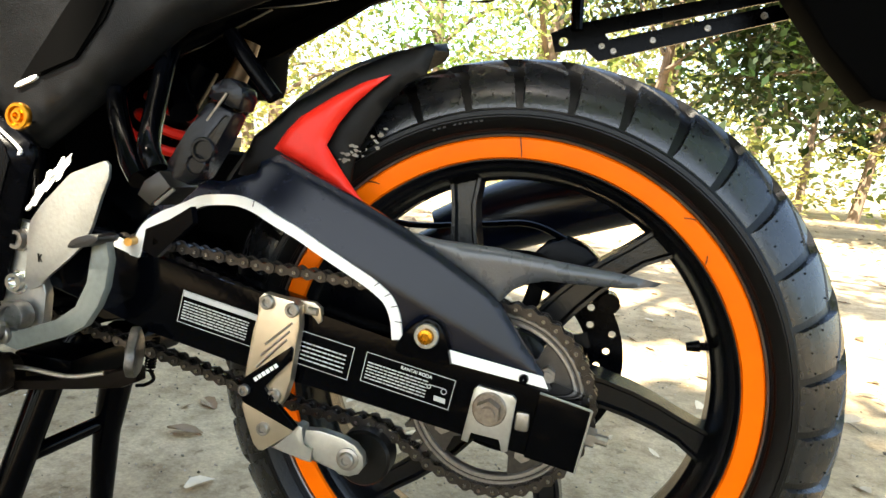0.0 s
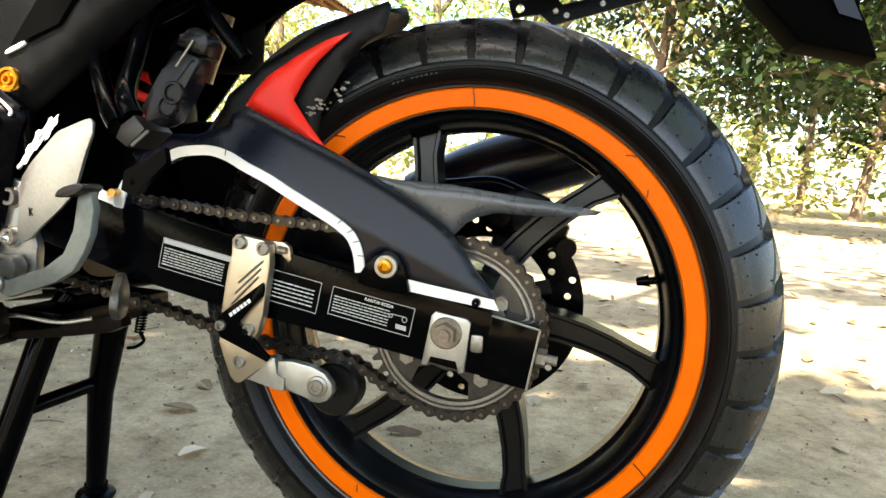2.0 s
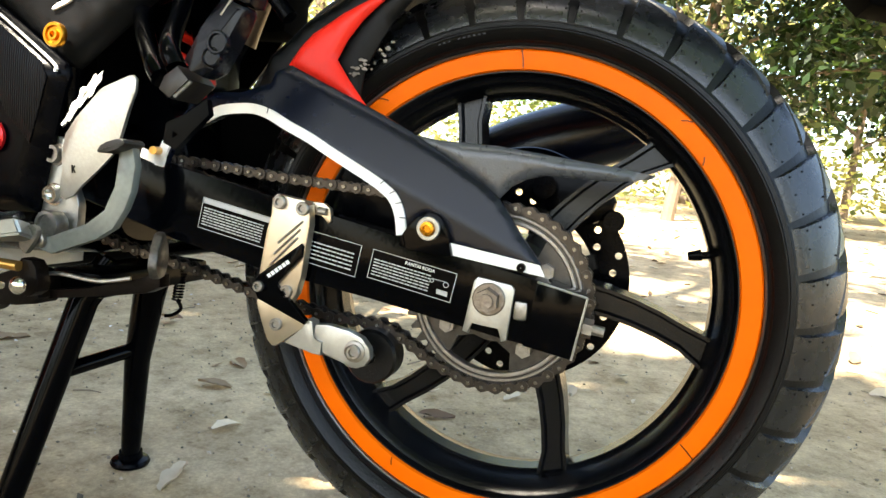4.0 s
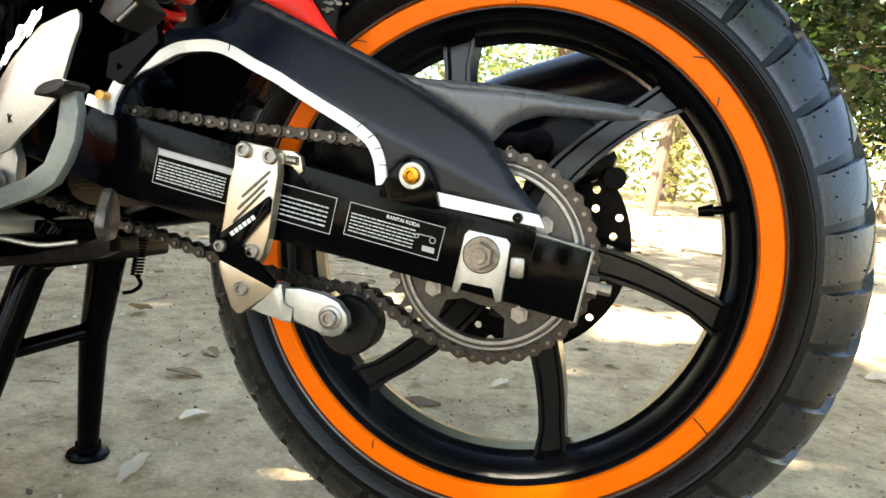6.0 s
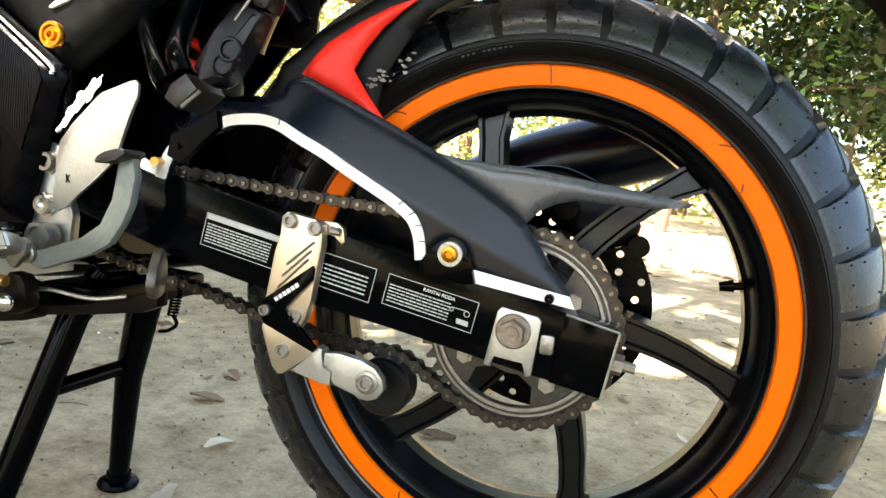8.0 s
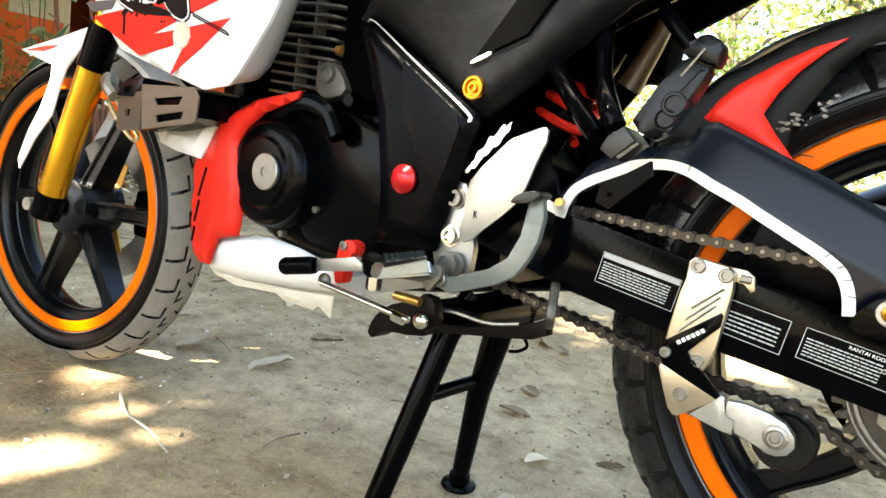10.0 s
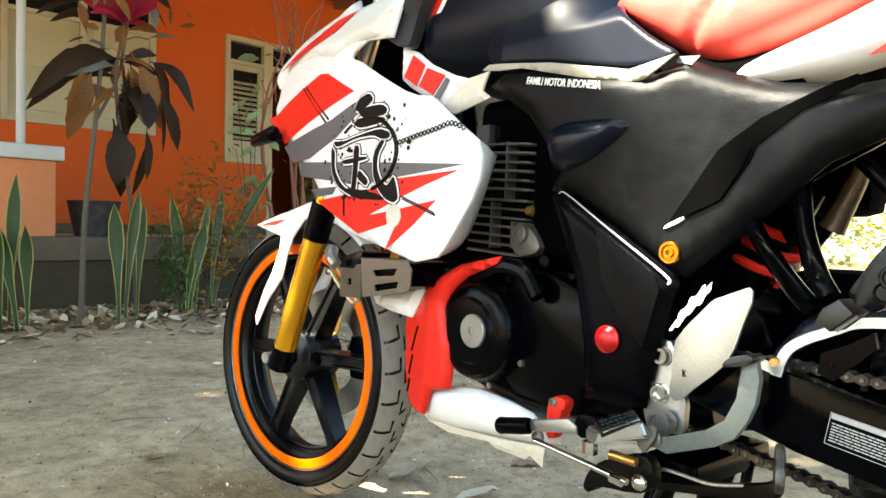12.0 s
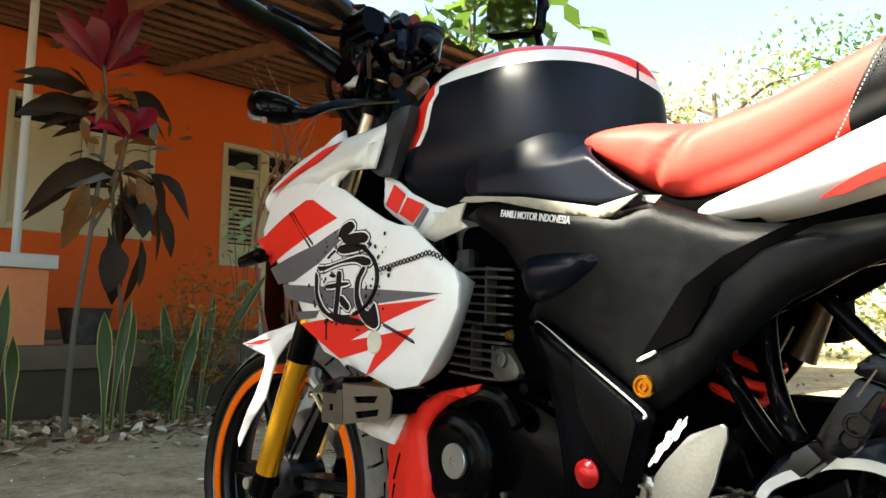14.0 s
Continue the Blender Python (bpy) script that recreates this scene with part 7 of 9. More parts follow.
low, high = [(-0.4790, -0.2260, 0.3500), (-0.4700, -0.1600, 0.3545), (-0.4400, -0.1990, 0.3590), (-0.4380, -0.2700, 0.3535)], [(-0.4700, -0.2350, 0.3600), (-0.4700, -0.1650, 0.3620), (-0.4420, -0.2010, 0.3620), (-0.4360, -0.2720, 0.3600)]
u, v = [bm.verts.new(p) for p in low], [bm.verts.new(p) for p in high]
for k in range(4):
    bm.faces.new((u[k], u[(k + 1) % 4], v[(k + 1) % 4], v[k]))
bm.faces.new(u[::-1])
bm.faces.new(v)
bmesh.ops.bevel(bm, geom=bm.edges[:], offset=0.0012, segments=1, affect="EDGES")
pad = part("peg_rubber", bm, RUBBER, fp, "worn black peg rubber")
bm = B()
add_lathe(bm, [(0, 0.0030), (0.0009, 0.0024), (0.0009, 0.0003)], 4)
stud = part("grip_stud", bm, RUBBER, pad)
for i in range(8):
    for j in range(3):
        ob = stud if i == j == 0 else new("grip_stud", stud.data)
        ob.parent = pad
        a, b = Vector(high[0]).lerp(Vector(high[1]), (i + 0.6) / 8.2), Vector(high[3]).lerp(Vector(high[2]), (i + 0.6) / 8.2)
        ob.matrix_basis = Matrix.Translation(a.lerp(b, 0.2 + 0.3 * j)) @ Matrix.Rotation(radians(90), 4, "X")
# black boot over the lever's pivot
bm = B()
add_plate(bm, rounded([(-0.5130, 0.3420), (-0.5060, 0.3560), (-0.4830, 0.3570), (-0.4760, 0.3430), (-0.4880, 0.3350), (-0.5000, 0.3290), (-0.5080, 0.3330)], 1, 0.2), -0.218, -0.190, 0.004)
part("pivot_boot", bm, BLACK_SATIN, fp, "black rubber boot")
bm = B()
add_plate(bm, [(-0.5718, 0.3344), (-0.5169, 0.3476), (-0.5060, 0.3419), (-0.5050, 0.3341), (-0.5702, 0.3217)], -0.2200, -0.2090, 0.0022)
lev = part("gear_lever", bm, SILVER, bike, "silver gear lever with a black rubber tip")
bm = B()
add_lathe(bm, [(0.0, 0.006), (0.0, 0.0092), (0.003, 0.0103), (0.008, 0.0098), (0.040, 0.0098), (0.046, 0.0092), (0.048, 0.006)], 24)
bm.transform(Matrix.Translation((-0.6160, -0.222, 0.3185)) @ Matrix.Rotation(radians(-90), 4, "Z") @ Matrix.Rotation(radians(12), 4, "X"))
tip = part("lever_rubber", bm, BLACK_SATIN, lev)
bm = B()
add_lathe(bm, [(-0.0035, 0.0003), (-0.003, 0.004), (0.0, 0.007), (0.004, 0.007)], 18)
bm.transform(Matrix.Translation((-0.6160, -0.222, 0.3185)) @ Matrix.Rotation(radians(-90), 4, "Z"))
part("lever_bolt", bm, CHROME, tip, "chrome domed end")
bm = B()
add_cyl(bm, (-0.5782, -0.2010, 0.3063), (-0.4523, -0.2010, 0.2937), 0.0036, n=12)
rod = part("shift_rod", bm, CHROME, lev, "chrome shift linkage rod")
for x, z in ((-0.5836, 0.3070), (-0.4453, 0.2933)):
    bm = B()
    bmesh.ops.create_uvsphere(bm, u_segments=18, v_segments=12, radius=0.0085, matrix=Matrix.Translation((x, -0.190, z)) @ Matrix.Diagonal((1, 0.75, 1, 1)))
    part("ball_end", bm, CHROME if x > -0.5 else STEEL, rod)
bm = B()
add_cyl(bm, (-0.4721, -0.2010, 0.2936), (-0.4580, -0.2010, 0.2921), 0.0058, n=6)
part("lock_nut", bm, CHROME, rod)
bm = B()
add_plate(bm, rounded([(-0.5899, 0.3452), (-0.5819, 0.3532), (-0.5718, 0.3553), (-0.5627, 0.3514), (-0.5626, 0.3404), (-0.5726, 0.3334), (-0.5774, 0.3174), (-0.5772, 0.3035), (-0.5883, 0.3004), (-0.5915, 0.3123)], 1, 0.2), -0.168, -0.150, 0.003)
red_arm = part("shift_arm", bm, RED, lev, "red anodised shift arm")
bm = B()
add_bolt(bm, -0.5800, -0.168, 0.347, 0.0055, 0.003)
part("bolt", bm, STEEL, red_arm)
bm = B()
add_cyl(bm, (-0.4875, -0.1820, 0.3106), (-0.4554, -0.1800, 0.3099), 0.0052, n=14)
part("pivot", bm, BRASS, lev, "tarnished brass pivot")
bm = B()
add_plate(bm, rounded([(-0.4615, 0.3178), (-0.4414, 0.3159), (-0.4351, 0.2882), (-0.4490, 0.2782), (-0.4631, 0.2860)], 1, 0.2), -0.176, -0.160, 0.002)
part("pivot_bracket", bm, RUST, lev, "rusty linkage bracket")

# engine
bm = B()
add_loft(bm, smooth_sections([(-0.815, 0.09, 0.335, 0.46, 4), (-0.79, 0.115, 0.315, 0.50, 4), (-0.70, 0.122, 0.300, 0.515, 4), (-0.60, 0.120, 0.300, 0.505, 4), (-0.48, 0.105, 0.310, 0.47, 4), (-0.42, 0.09, 0.33, 0.44, 4)], 3), 40)
engine = part("engine", bm, ENGINE_BLACK, bike, "black air-cooled single-cylinder engine")
bm = B()
cc = (-0.7390, 0, 0.4132)
add_lathe(bm, [(-0.11, 0.072), (-0.147, 0.071), (-0.157, 0.066), (-0.161, 0.059), (-0.1615, 0.047), (-0.1655, 0.043), (-0.1665, 0.025), (-0.1665, 0.0005)], 56, centre=cc)
part("clutch_cover", bm, ENGINE_BLACK, engine, "round black generator cover")
bm = B()
add_lathe(bm, [(-0.1665, 0.0230), (-0.1705, 0.0230), (-0.1715, 0.0218), (-0.1715, 0.006), (-0.1695, 0.0055), (-0.1695, 0.0005)], 40, centre=(-0.7245, 0, 0.4153))
part("inspection_cap", bm, SILVER, engine, "pale round inspection cap")
for k in range(7):
    a = radians(20 + 52 * k)
    bm = B()
    add_lathe(bm, [(0, 0.0048), (-0.008, 0.0044), (-0.008, 0.0004)], 12, centre=(cc[0] + 0.080 * math.cos(a), -0.125, cc[2] + 0.078 * math.sin(a)))
    part("case_bolt", bm, STEEL if k in (5, 6) else ENGINE_BLACK, engine)
bm = B()
add_plate(bm, rounded([(-0.7048, 0.5045), (-0.6225, 0.4994), (-0.5558, 0.4693), (-0.4996, 0.4493), (-0.4885, 0.3494), (-0.5593, 0.3241), (-0.7023, 0.3282)], 1, 0.15), -0.128, -0.06, 0.008)
part("sprocket_cover", bm, ENGINE_BLACK, engine)
bm = B()
add_tube(bm, [(-0.7611, -0.1370, 0.4741), (-0.7047, -0.1440, 0.5044), (-0.6584, -0.1420, 0.4994), (-0.6324, -0.1420, 0.4692)], 0.012, 10)
part("case_rib", bm, ENGINE_BLACK, engine)
# cylinder with its cooling fins, which share meshes
bm = B()
add_loft(bm, [(-0.815, 0.055, 0.50, 0.70, 5), (-0.700, 0.055, 0.50, 0.70, 5)], 24)
cyl = part("cylinder", bm, ENGINE_BLACK, bike, "finned cylinder")
fin = B()
add_plate(fin, rounded([(-0.066, -0.078), (0.038, -0.078), (0.048, -0.066), (0.048, 0.066), (0.038, 0.078), (-0.066, 0.078), (-0.074, 0.06), (-0.074, -0.06)], 1, 0.2), -0.0017, 0.0017, 0.0006)
fin.transform(Matrix.Rotation(radians(90), 4, "X"))
first = part("cooling_fin", fin, FIN_METAL, cyl)
for k in range(13):
    ob = first if k == 0 else new("cooling_fin", first.data)
    ob.parent = cyl
    ob.matrix_basis = pose(-0.7770 + 0.0015 * k * (1 if k % 2 else 0.6), 0, 0.5225 + 0.0134 * k + (0.003 if k > 6 else 0), 0, 4, 0)
bm = B()
for x, lo, hi in ((-0.792, 0.53, 0.60), (-0.764, 0.60, 0.69), (-0.748, 0.53, 0.57)):
    add_box(bm, (x - 0.002, -0.0755, lo), (x + 0.002, -0.05, hi), 0.0008)
part("fin_web", bm, FIN_METAL, cyl)
# Black block added to fill the space behind the side cover with darkness.
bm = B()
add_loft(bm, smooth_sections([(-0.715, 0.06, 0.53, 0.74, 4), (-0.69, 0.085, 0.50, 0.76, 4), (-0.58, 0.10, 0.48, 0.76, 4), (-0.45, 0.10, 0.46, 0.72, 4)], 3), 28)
part("dark_block", bm, VOID, bike, "black block filling the gap behind the side cover")
bm = B()
add_loft(bm, [(-0.845, 0.05, 0.675, 0.755, 4), (-0.83, 0.065, 0.67, 0.765, 4), (-0.71, 0.065, 0.68, 0.765, 4), (-0.69, 0.05, 0.69, 0.755, 4)], 28)
part("cylinder_head", bm, ENGINE_BLACK, cyl)
bm = B()
add_box(bm, (-0.8303, -0.0780, 0.6854), (-0.8013, -0.0600, 0.7202), 0.004)
add_cyl(bm, (-0.8217, -0.0820, 0.6942), (-0.8201, -0.0600, 0.6940), 0.009, n=12)
part("head_lug", bm, SILVER, cyl)
bm = B()
add_plate(bm, rounded([(-0.7360, 0.5581), (-0.7157, 0.5713), (-0.6861, 0.5514), (-0.6757, 0.5271), (-0.7151, 0.5172), (-0.7322, 0.5271)], 1), -0.092, -0.060, 0.005)
add_lathe(bm, [(0, 0.013), (-0.006, 0.012), (-0.007, 0.008), (-0.003, 0.007), (-0.003, 0.0004)], 20, centre=(-0.7119, -0.092, 0.5514))
part("tensioner_housing", bm, FIN_METAL, cyl, "cast aluminium tensioner housing")
bm = B()
add_cyl(bm, (-0.7213, -0.0700, 0.5856), (-0.7021, -0.0720, 0.5855), 0.0065, n=12)
add_cyl(bm, (-0.7156, -0.0700, 0.5856), (-0.7100, -0.0710, 0.5856), 0.0085, n=6)
part("bolt", bm, BRASS, cyl, "brass fitting")
bm = B()
for k in range(9):
    a = (k * 0.7) % 1.0
    add_tube(bm, [(-0.63 + 0.02 * math.sin(k), -0.10, 0.50), (-0.61 + 0.02 * math.cos(k * 2), -0.115 + 0.006 * math.sin(k * 3), 0.46 - 0.008 * k), (-0.60, -0.10, 0.42 - 0.006 * k)], 0.0045, 7, 4)
tagged(part("cables", bm, BLACK_SATIN, engine, "tangled black cables"), kind="stuff")
bm = B()
add_cyl(bm, (-0.625, -0.128, 0.476), (-0.625, -0.10, 0.476), 0.016, n=16)
add_cyl(bm, (-0.64, -0.126, 0.515), (-0.64, -0.10, 0.515), 0.008, n=12)
part("case_plug", bm, BLACK_SATIN, engine)

# front downtube and a black block, added to darken the space behind the fairing
bm = B()
add_tube(bm, [(-0.960, 0.0, 0.86), (-0.930, 0.0, 0.70), (-0.890, 0.0, 0.52), (-0.840, 0.0, 0.36)], 0.022, 14)
down = part("frame_downtube", bm, BLACK_SATIN, bike, "black front frame tube behind the fairing")
bm = B()
add_box(bm, (-0.935, -0.085, 0.43), (-0.885, 0.085, 0.70), 0.008)
part("backing_block", bm, BLACK_SATIN, down, "black block closing the view behind the fairing")
# exhaust header
bm = B()
add_tube(bm, [(-0.77, 0.0, 0.62), (-0.84, 0.0, 0.60), (-0.875, 0.01, 0.50), (-0.84, 0.04, 0.33), (-0.72, 0.08, 0.27), (-0.40, 0.12, 0.33)], 0.019, 14)
part("exhaust_header", bm, BLACK_SATIN, bike, "dull black exhaust header pipe")

# carbon-look frame cover
bm = B()
add_shell(bm, [(-0.6116, 0.5977), (-0.5953, 0.6027), (-0.5790, 0.6007), (-0.4363, 0.5079), (-0.4337, 0.4979), (-0.4391, 0.4839), (-0.4674, 0.3603), (-0.4986, 0.3590), (-0.5482, 0.3566), (-0.5528, 0.4184), (-0.5688, 0.4944), (-0.5939, 0.5585)], lambda x, z: -0.1630, 0.010, 0.014, 0.02, 0.004)
carbon = part("frame_cover", bm, BLACK_SATIN, bike, "black angular frame cover with a carbon-pattern strip")
bm = B()
add_shell(bm, [(-0.5327, 0.5586), (-0.4544, 0.5078), (-0.4482, 0.4938), (-0.4659, 0.4289), (-0.4964, 0.4587), (-0.5221, 0.4985)], flat(-0.1650), 0.01, 0.0015, 0.01, 0.001)
part("carbon_strip", bm, CARBON, carbon, "ribbed carbon-pattern film")
bm = B()
add_tube(bm, [(-0.5913, -0.1615, 0.5999), (-0.5780, -0.1630, 0.5989), (-0.5176, -0.1642, 0.5593), (-0.4423, -0.1642, 0.5099), (-0.4372, -0.1630, 0.4995)], (0.0005, 0.0019), 8)
part("trim_line", bm, LABEL_GREY, carbon, "thin bright edge")
for x, z, mat, lab, r in ((-0.5087, 0.4327, RED_ANODISED, "red anodised plug", 0.0135), (-0.4351, 0.5331, GOLD_BOLT, "gold anodised bolt", 0.0120)):
    bm = B()
    y = -0.1650
    if mat is RED_ANODISED:
        add_lathe(bm, [(0, r + 0.0025), (-0.003, r + 0.0022), (-0.004, r), (-0.007, r * 0.8), (-0.0085, r * 0.4), (-0.0088, 0.0004)], 32, centre=(x, y, z))
    else:
        add_lathe(bm, [(0, r), (-0.004, r), (-0.0055, r * 0.92), (-0.0055, r * 0.72), (-0.003, r * 0.62), (-0.003, r * 0.45), (-0.006, r * 0.42), (-0.006, r * 0.25), (-0.003, r * 0.22), (-0.003, 0.0004)], 32, centre=(x, y, z))
    part("frame_plug", bm, mat, carbon, lab)

# ---- bodywork ----
def side_y(x, z):
    """Side cover: fullest in the middle, drawn in towards the tail."""
    return -0.1545 - 0.022 * min(1.0, max(0.0, (z - 0.56) / 0.17)) * min(1.0, max(0.0, (-0.36 - x) / 0.12)) + 0.030 * max(0, (x + 0.36) / 0.20) ** 1.3 - 0.010 * math.exp(-((x + 0.53) / 0.10) ** 2 - ((z - 0.66) / 0.08) ** 2)


cover_line = [(-0.7170, 0.7494), (-0.6913, 0.7630), (-0.6655, 0.7647), (-0.5998, 0.7515), (-0.5319, 0.7385), (-0.4643, 0.7266), (-0.4315, 0.7376), (-0.3839, 0.7169), (-0.3380, 0.7017), (-0.2704, 0.6936), (-0.1981, 0.7015), (-0.14, 0.7130), (-0.075, 0.7280), (-0.085, 0.7100), (-0.16, 0.6830), (-0.2375, 0.6509), (-0.2969, 0.6230), (-0.3414, 0.5813), (-0.3959, 0.5365), (-0.4328, 0.5066), (-0.4458, 0.5085), (-0.5734, 0.5969), (-0.6148, 0.6059), (-0.5928, 0.6303), (-0.6090, 0.6546), (-0.6249, 0.6740), (-0.6469, 0.7028)]
bm = B()
add_shell(bm, cover_line, side_y, 0.012, 0.016, 0.022, 0.004)
sidec = part("side_cover", bm, BLACK_PLASTIC, bike, "textured dark grey-black plastic side cover", 50)
# Vent groove and opening are proud dark panels with the recess shade painted on.
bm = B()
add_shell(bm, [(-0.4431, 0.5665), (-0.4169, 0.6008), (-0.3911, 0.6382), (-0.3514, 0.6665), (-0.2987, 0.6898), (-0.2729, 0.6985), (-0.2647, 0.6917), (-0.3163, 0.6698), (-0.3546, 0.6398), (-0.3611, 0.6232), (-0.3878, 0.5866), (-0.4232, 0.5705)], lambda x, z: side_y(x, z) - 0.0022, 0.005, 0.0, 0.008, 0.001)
part("vent_groove", bm, VOID, sidec, "dark vent groove panel, recess shade painted on")
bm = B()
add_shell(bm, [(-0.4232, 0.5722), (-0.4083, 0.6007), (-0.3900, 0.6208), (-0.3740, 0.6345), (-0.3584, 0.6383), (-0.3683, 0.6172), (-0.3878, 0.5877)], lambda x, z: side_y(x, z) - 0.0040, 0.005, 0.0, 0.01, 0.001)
part("vent_opening", bm, VOID, sidec, "slanted vent panel, black standing in for its opening")
bm = B()
add_plate(bm, rounded([(-0.4498, 0.5572), (-0.4473, 0.5621), (-0.4258, 0.5721), (-0.4268, 0.5671)], 1, 0.2), -0.1590, -0.1540, 0.0006)
part("vent_clip", bm, WHITE_TAPE, sidec, "small white clip")
# rounded intake bulge
bm = B()
add_shell(bm, rounded([(-0.6061, 0.6667), (-0.5985, 0.6767), (-0.5755, 0.6835), (-0.5043, 0.6808), (-0.4815, 0.6734), (-0.4932, 0.6573), (-0.5458, 0.6297), (-0.5943, 0.6204)], 2), lambda x, z: side_y(x, z) - 0.014, 0.008, 0.015, 0.020, 0.002)
part("intake_bulge", bm, BLUE_BLACK, sidec, "smooth rounded intake bulge")
# white club lettering
words = bpy.data.curves.new("lettering", "FONT")
words.body, words.size, words.extrude, words.offset = "FAMILI MOTOR INDONESIA", 0.0130, 0.0006, 0.00015
words.materials.append(WHITE_TAPE)
wob = new("lettering", words)
wob.parent = sidec
wob.matrix_basis = pose(-0.6345, -0.1810, 0.7368, 90, 11.3, 0) @ Matrix.Diagonal((0.71, 1, 1, 1))
bm = B()
add_shell(bm, [(-0.7185, 0.7686), (-0.7071, 0.7740), (-0.6793, 0.7710), (-0.5983, 0.7583), (-0.5531, 0.7473), (-0.4881, 0.7315), (-0.4439, 0.7377), (-0.4334, 0.7390), (-0.4512, 0.7282), (-0.4696, 0.7184), (-0.4808, 0.7174), (-0.5533, 0.7334), (-0.6476, 0.7597), (-0.6902, 0.7634)], flat(-0.1790), 0.006, 0.002, 0.004, 0.003)
part("trim_strip", bm, CREAM, sidec, "cream trim strip, shade under the tank put into its colour", 60)
bm = B()
add_shell(bm, [(-0.4404, 0.7409), (-0.4154, 0.7375), (-0.4244, 0.7295), (-0.4421, 0.7351)], flat(-0.1600), 0.006, 0.001, 0.003, 0.002)
part("trim_clip", bm, SILVER, sidec)
# the far side, plain
bm = B()
add_shell(bm, cover_line, lambda x, z: -0.150, 0.03, 0.012, 0.02, 0.004)
bm.transform(Matrix.Diagonal((1, -1, 1, 1)))
for v in bm.verts:
    if v.co.z < 0.724:
        v.co.z = min(0.724, v.co.z + 0.060 * min(1.0, max(0.0, (v.co.x + 0.42) / 0.10)))
part("side_cover", bm, BLACK_PLASTIC, bike)

# fuel tank: black flanks, white border, red top
tank_rows = [(-0.895, 0.118, 0.860, 0.925, 2.8), (-0.876, 0.145, 0.826, 0.958, 3.2), (-0.84, 0.160, 0.798, 0.992, 3.4), (-0.80, 0.168, 0.776, 1.010, 3.4), (-0.73, 0.172, 0.770, 1.016, 3.4), (-0.66, 0.172, 0.764, 1.008, 3.4), (-0.625, 0.164, 0.765, 1.000, 3.4), (-0.600, 0.152, 0.770, 0.994, 3.4), (-0.580, 0.135, 0.775, 0.989, 3.4), (-0.565, 0.114, 0.780, 0.985, 3.4), (-0.555, 0.092, 0.785, 0.982, 3.4), (-0.549, 0.068, 0.790, 0.980, 3.4), (-0.546, 0.040, 0.795, 0.978, 3.3), (-0.5445, 0.018, 0.798, 0.977, 3.2), (-0.544, 0.004, 0.80, 0.976, 3.2)]
tank_cols = smooth_sections(tank_rows, 6)


def tank_at(x):
    xs = [r[0] for r in tank_cols]
    return [float(np.interp(x, xs, [r[i] for r in tank_cols])) for i in range(1, 5)]


xs = sorted(set([round(r[0], 4) for r in tank_cols] + [-0.788, -0.8005]))
bm = B()
rings = []
for x in xs:
    w, lo, hi, pw = tank_at(x)
    c, h = (lo + hi) / 2, (hi - lo) / 2
    edge = float(np.interp(x, [-0.89, -0.80, -0.70, -0.62, -0.53, -0.48, -0.44], [0.945, 0.962, 0.954, 0.951, 0.950, 0.950, 0.950]))
    band = min(float(np.interp(x, [-0.80, -0.60, -0.44], [0.026, 0.022, 0.016])), (hi - edge) * 0.5)
    mid = min(0.872, lo + 0.6 * (edge - lo))
    zs = [lo + (mid - lo) * (1 - math.cos(math.pi / 2 * k / 9)) for k in range(9)] + [mid + (edge - mid) * k / 7 for k in range(7)] + [edge + band * k / 3 for k in range(3)] + [edge + band + (hi - edge - band) * math.sin(math.pi / 2 * k / 11) for k in range(12)]
    half = []
    for z in zs:
        y = w * max(0.0, 1 - abs((z - c) / h) ** pw) ** (1 / pw)
        # the border of the front panel leans with the panel
        shift = float(np.interp(z, [0.835, 0.893, 0.94, 0.953], [-0.0674, -0.0153, -0.004, 0.010])) * max(0.0, 1 - abs(x + 0.794) / (0.085 if x > -0.794 else 0.098)) if z < 0.96 else 0.0
        half.append((x + max(shift, -0.05), y, z))
    rings.append([bm.verts.new((p[0], -p[1], p[2])) for p in half] + [bm.verts.new(p) for p in half[-2:0:-1]])
m = len(rings[0])
top = len(zs) - 1
for i, (u, v) in enumerate(zip(rings, rings[1:])):
    for k in range(m):
        f = bm.faces.new((u[k], u[(k + 1) % m], v[(k + 1) % m], v[k]))
        row = k if k < top else m - 1 - k
        ahead = xs[i + 1] <= -0.8004
        strip = not ahead and xs[i] < -0.7881
        if row < 9:
            f.material_index = 0
        elif ahead:
            f.material_index = 2
        elif row < 16:
            f.material_index = 1 if strip else 0
        elif row < 19:
            f.material_index = 1
        else:
            f.material_index = 2
bm.faces.new(rings[0])
bm.faces.new(rings[-1][::-1])
tank = part("fuel_tank", bm, [material("black tank lacquer", (0.0016, 0.0032, 0.0085), 0.40, vary=0.3, scale=12, spec=0.22), WHITE, RED], bike, "glossy black fuel tank with white and red top", 60)
bm = B()
def knee_y(x, z):
    """The flank runs on as a horn low down and turns in round the tank's rear end higher up."""
    w, lo, hi, pw = tank_at(min(x, -0.552))
    c, h = (lo + hi) / 2, (hi - lo) / 2
    y = w * max(0.0, 1 - abs((z - c) / h) ** pw) ** (1 / pw)
    k = min(1.0, max(0.0, (0.866 - z) / 0.075))
    k = k * k * (3 - 2 * k)
    ahead = min(1.0, max(0.0, (x + 0.74) / 0.05))
    return -(y - 0.005) * (1 - k) - (0.158 + 0.013 * ahead) * k


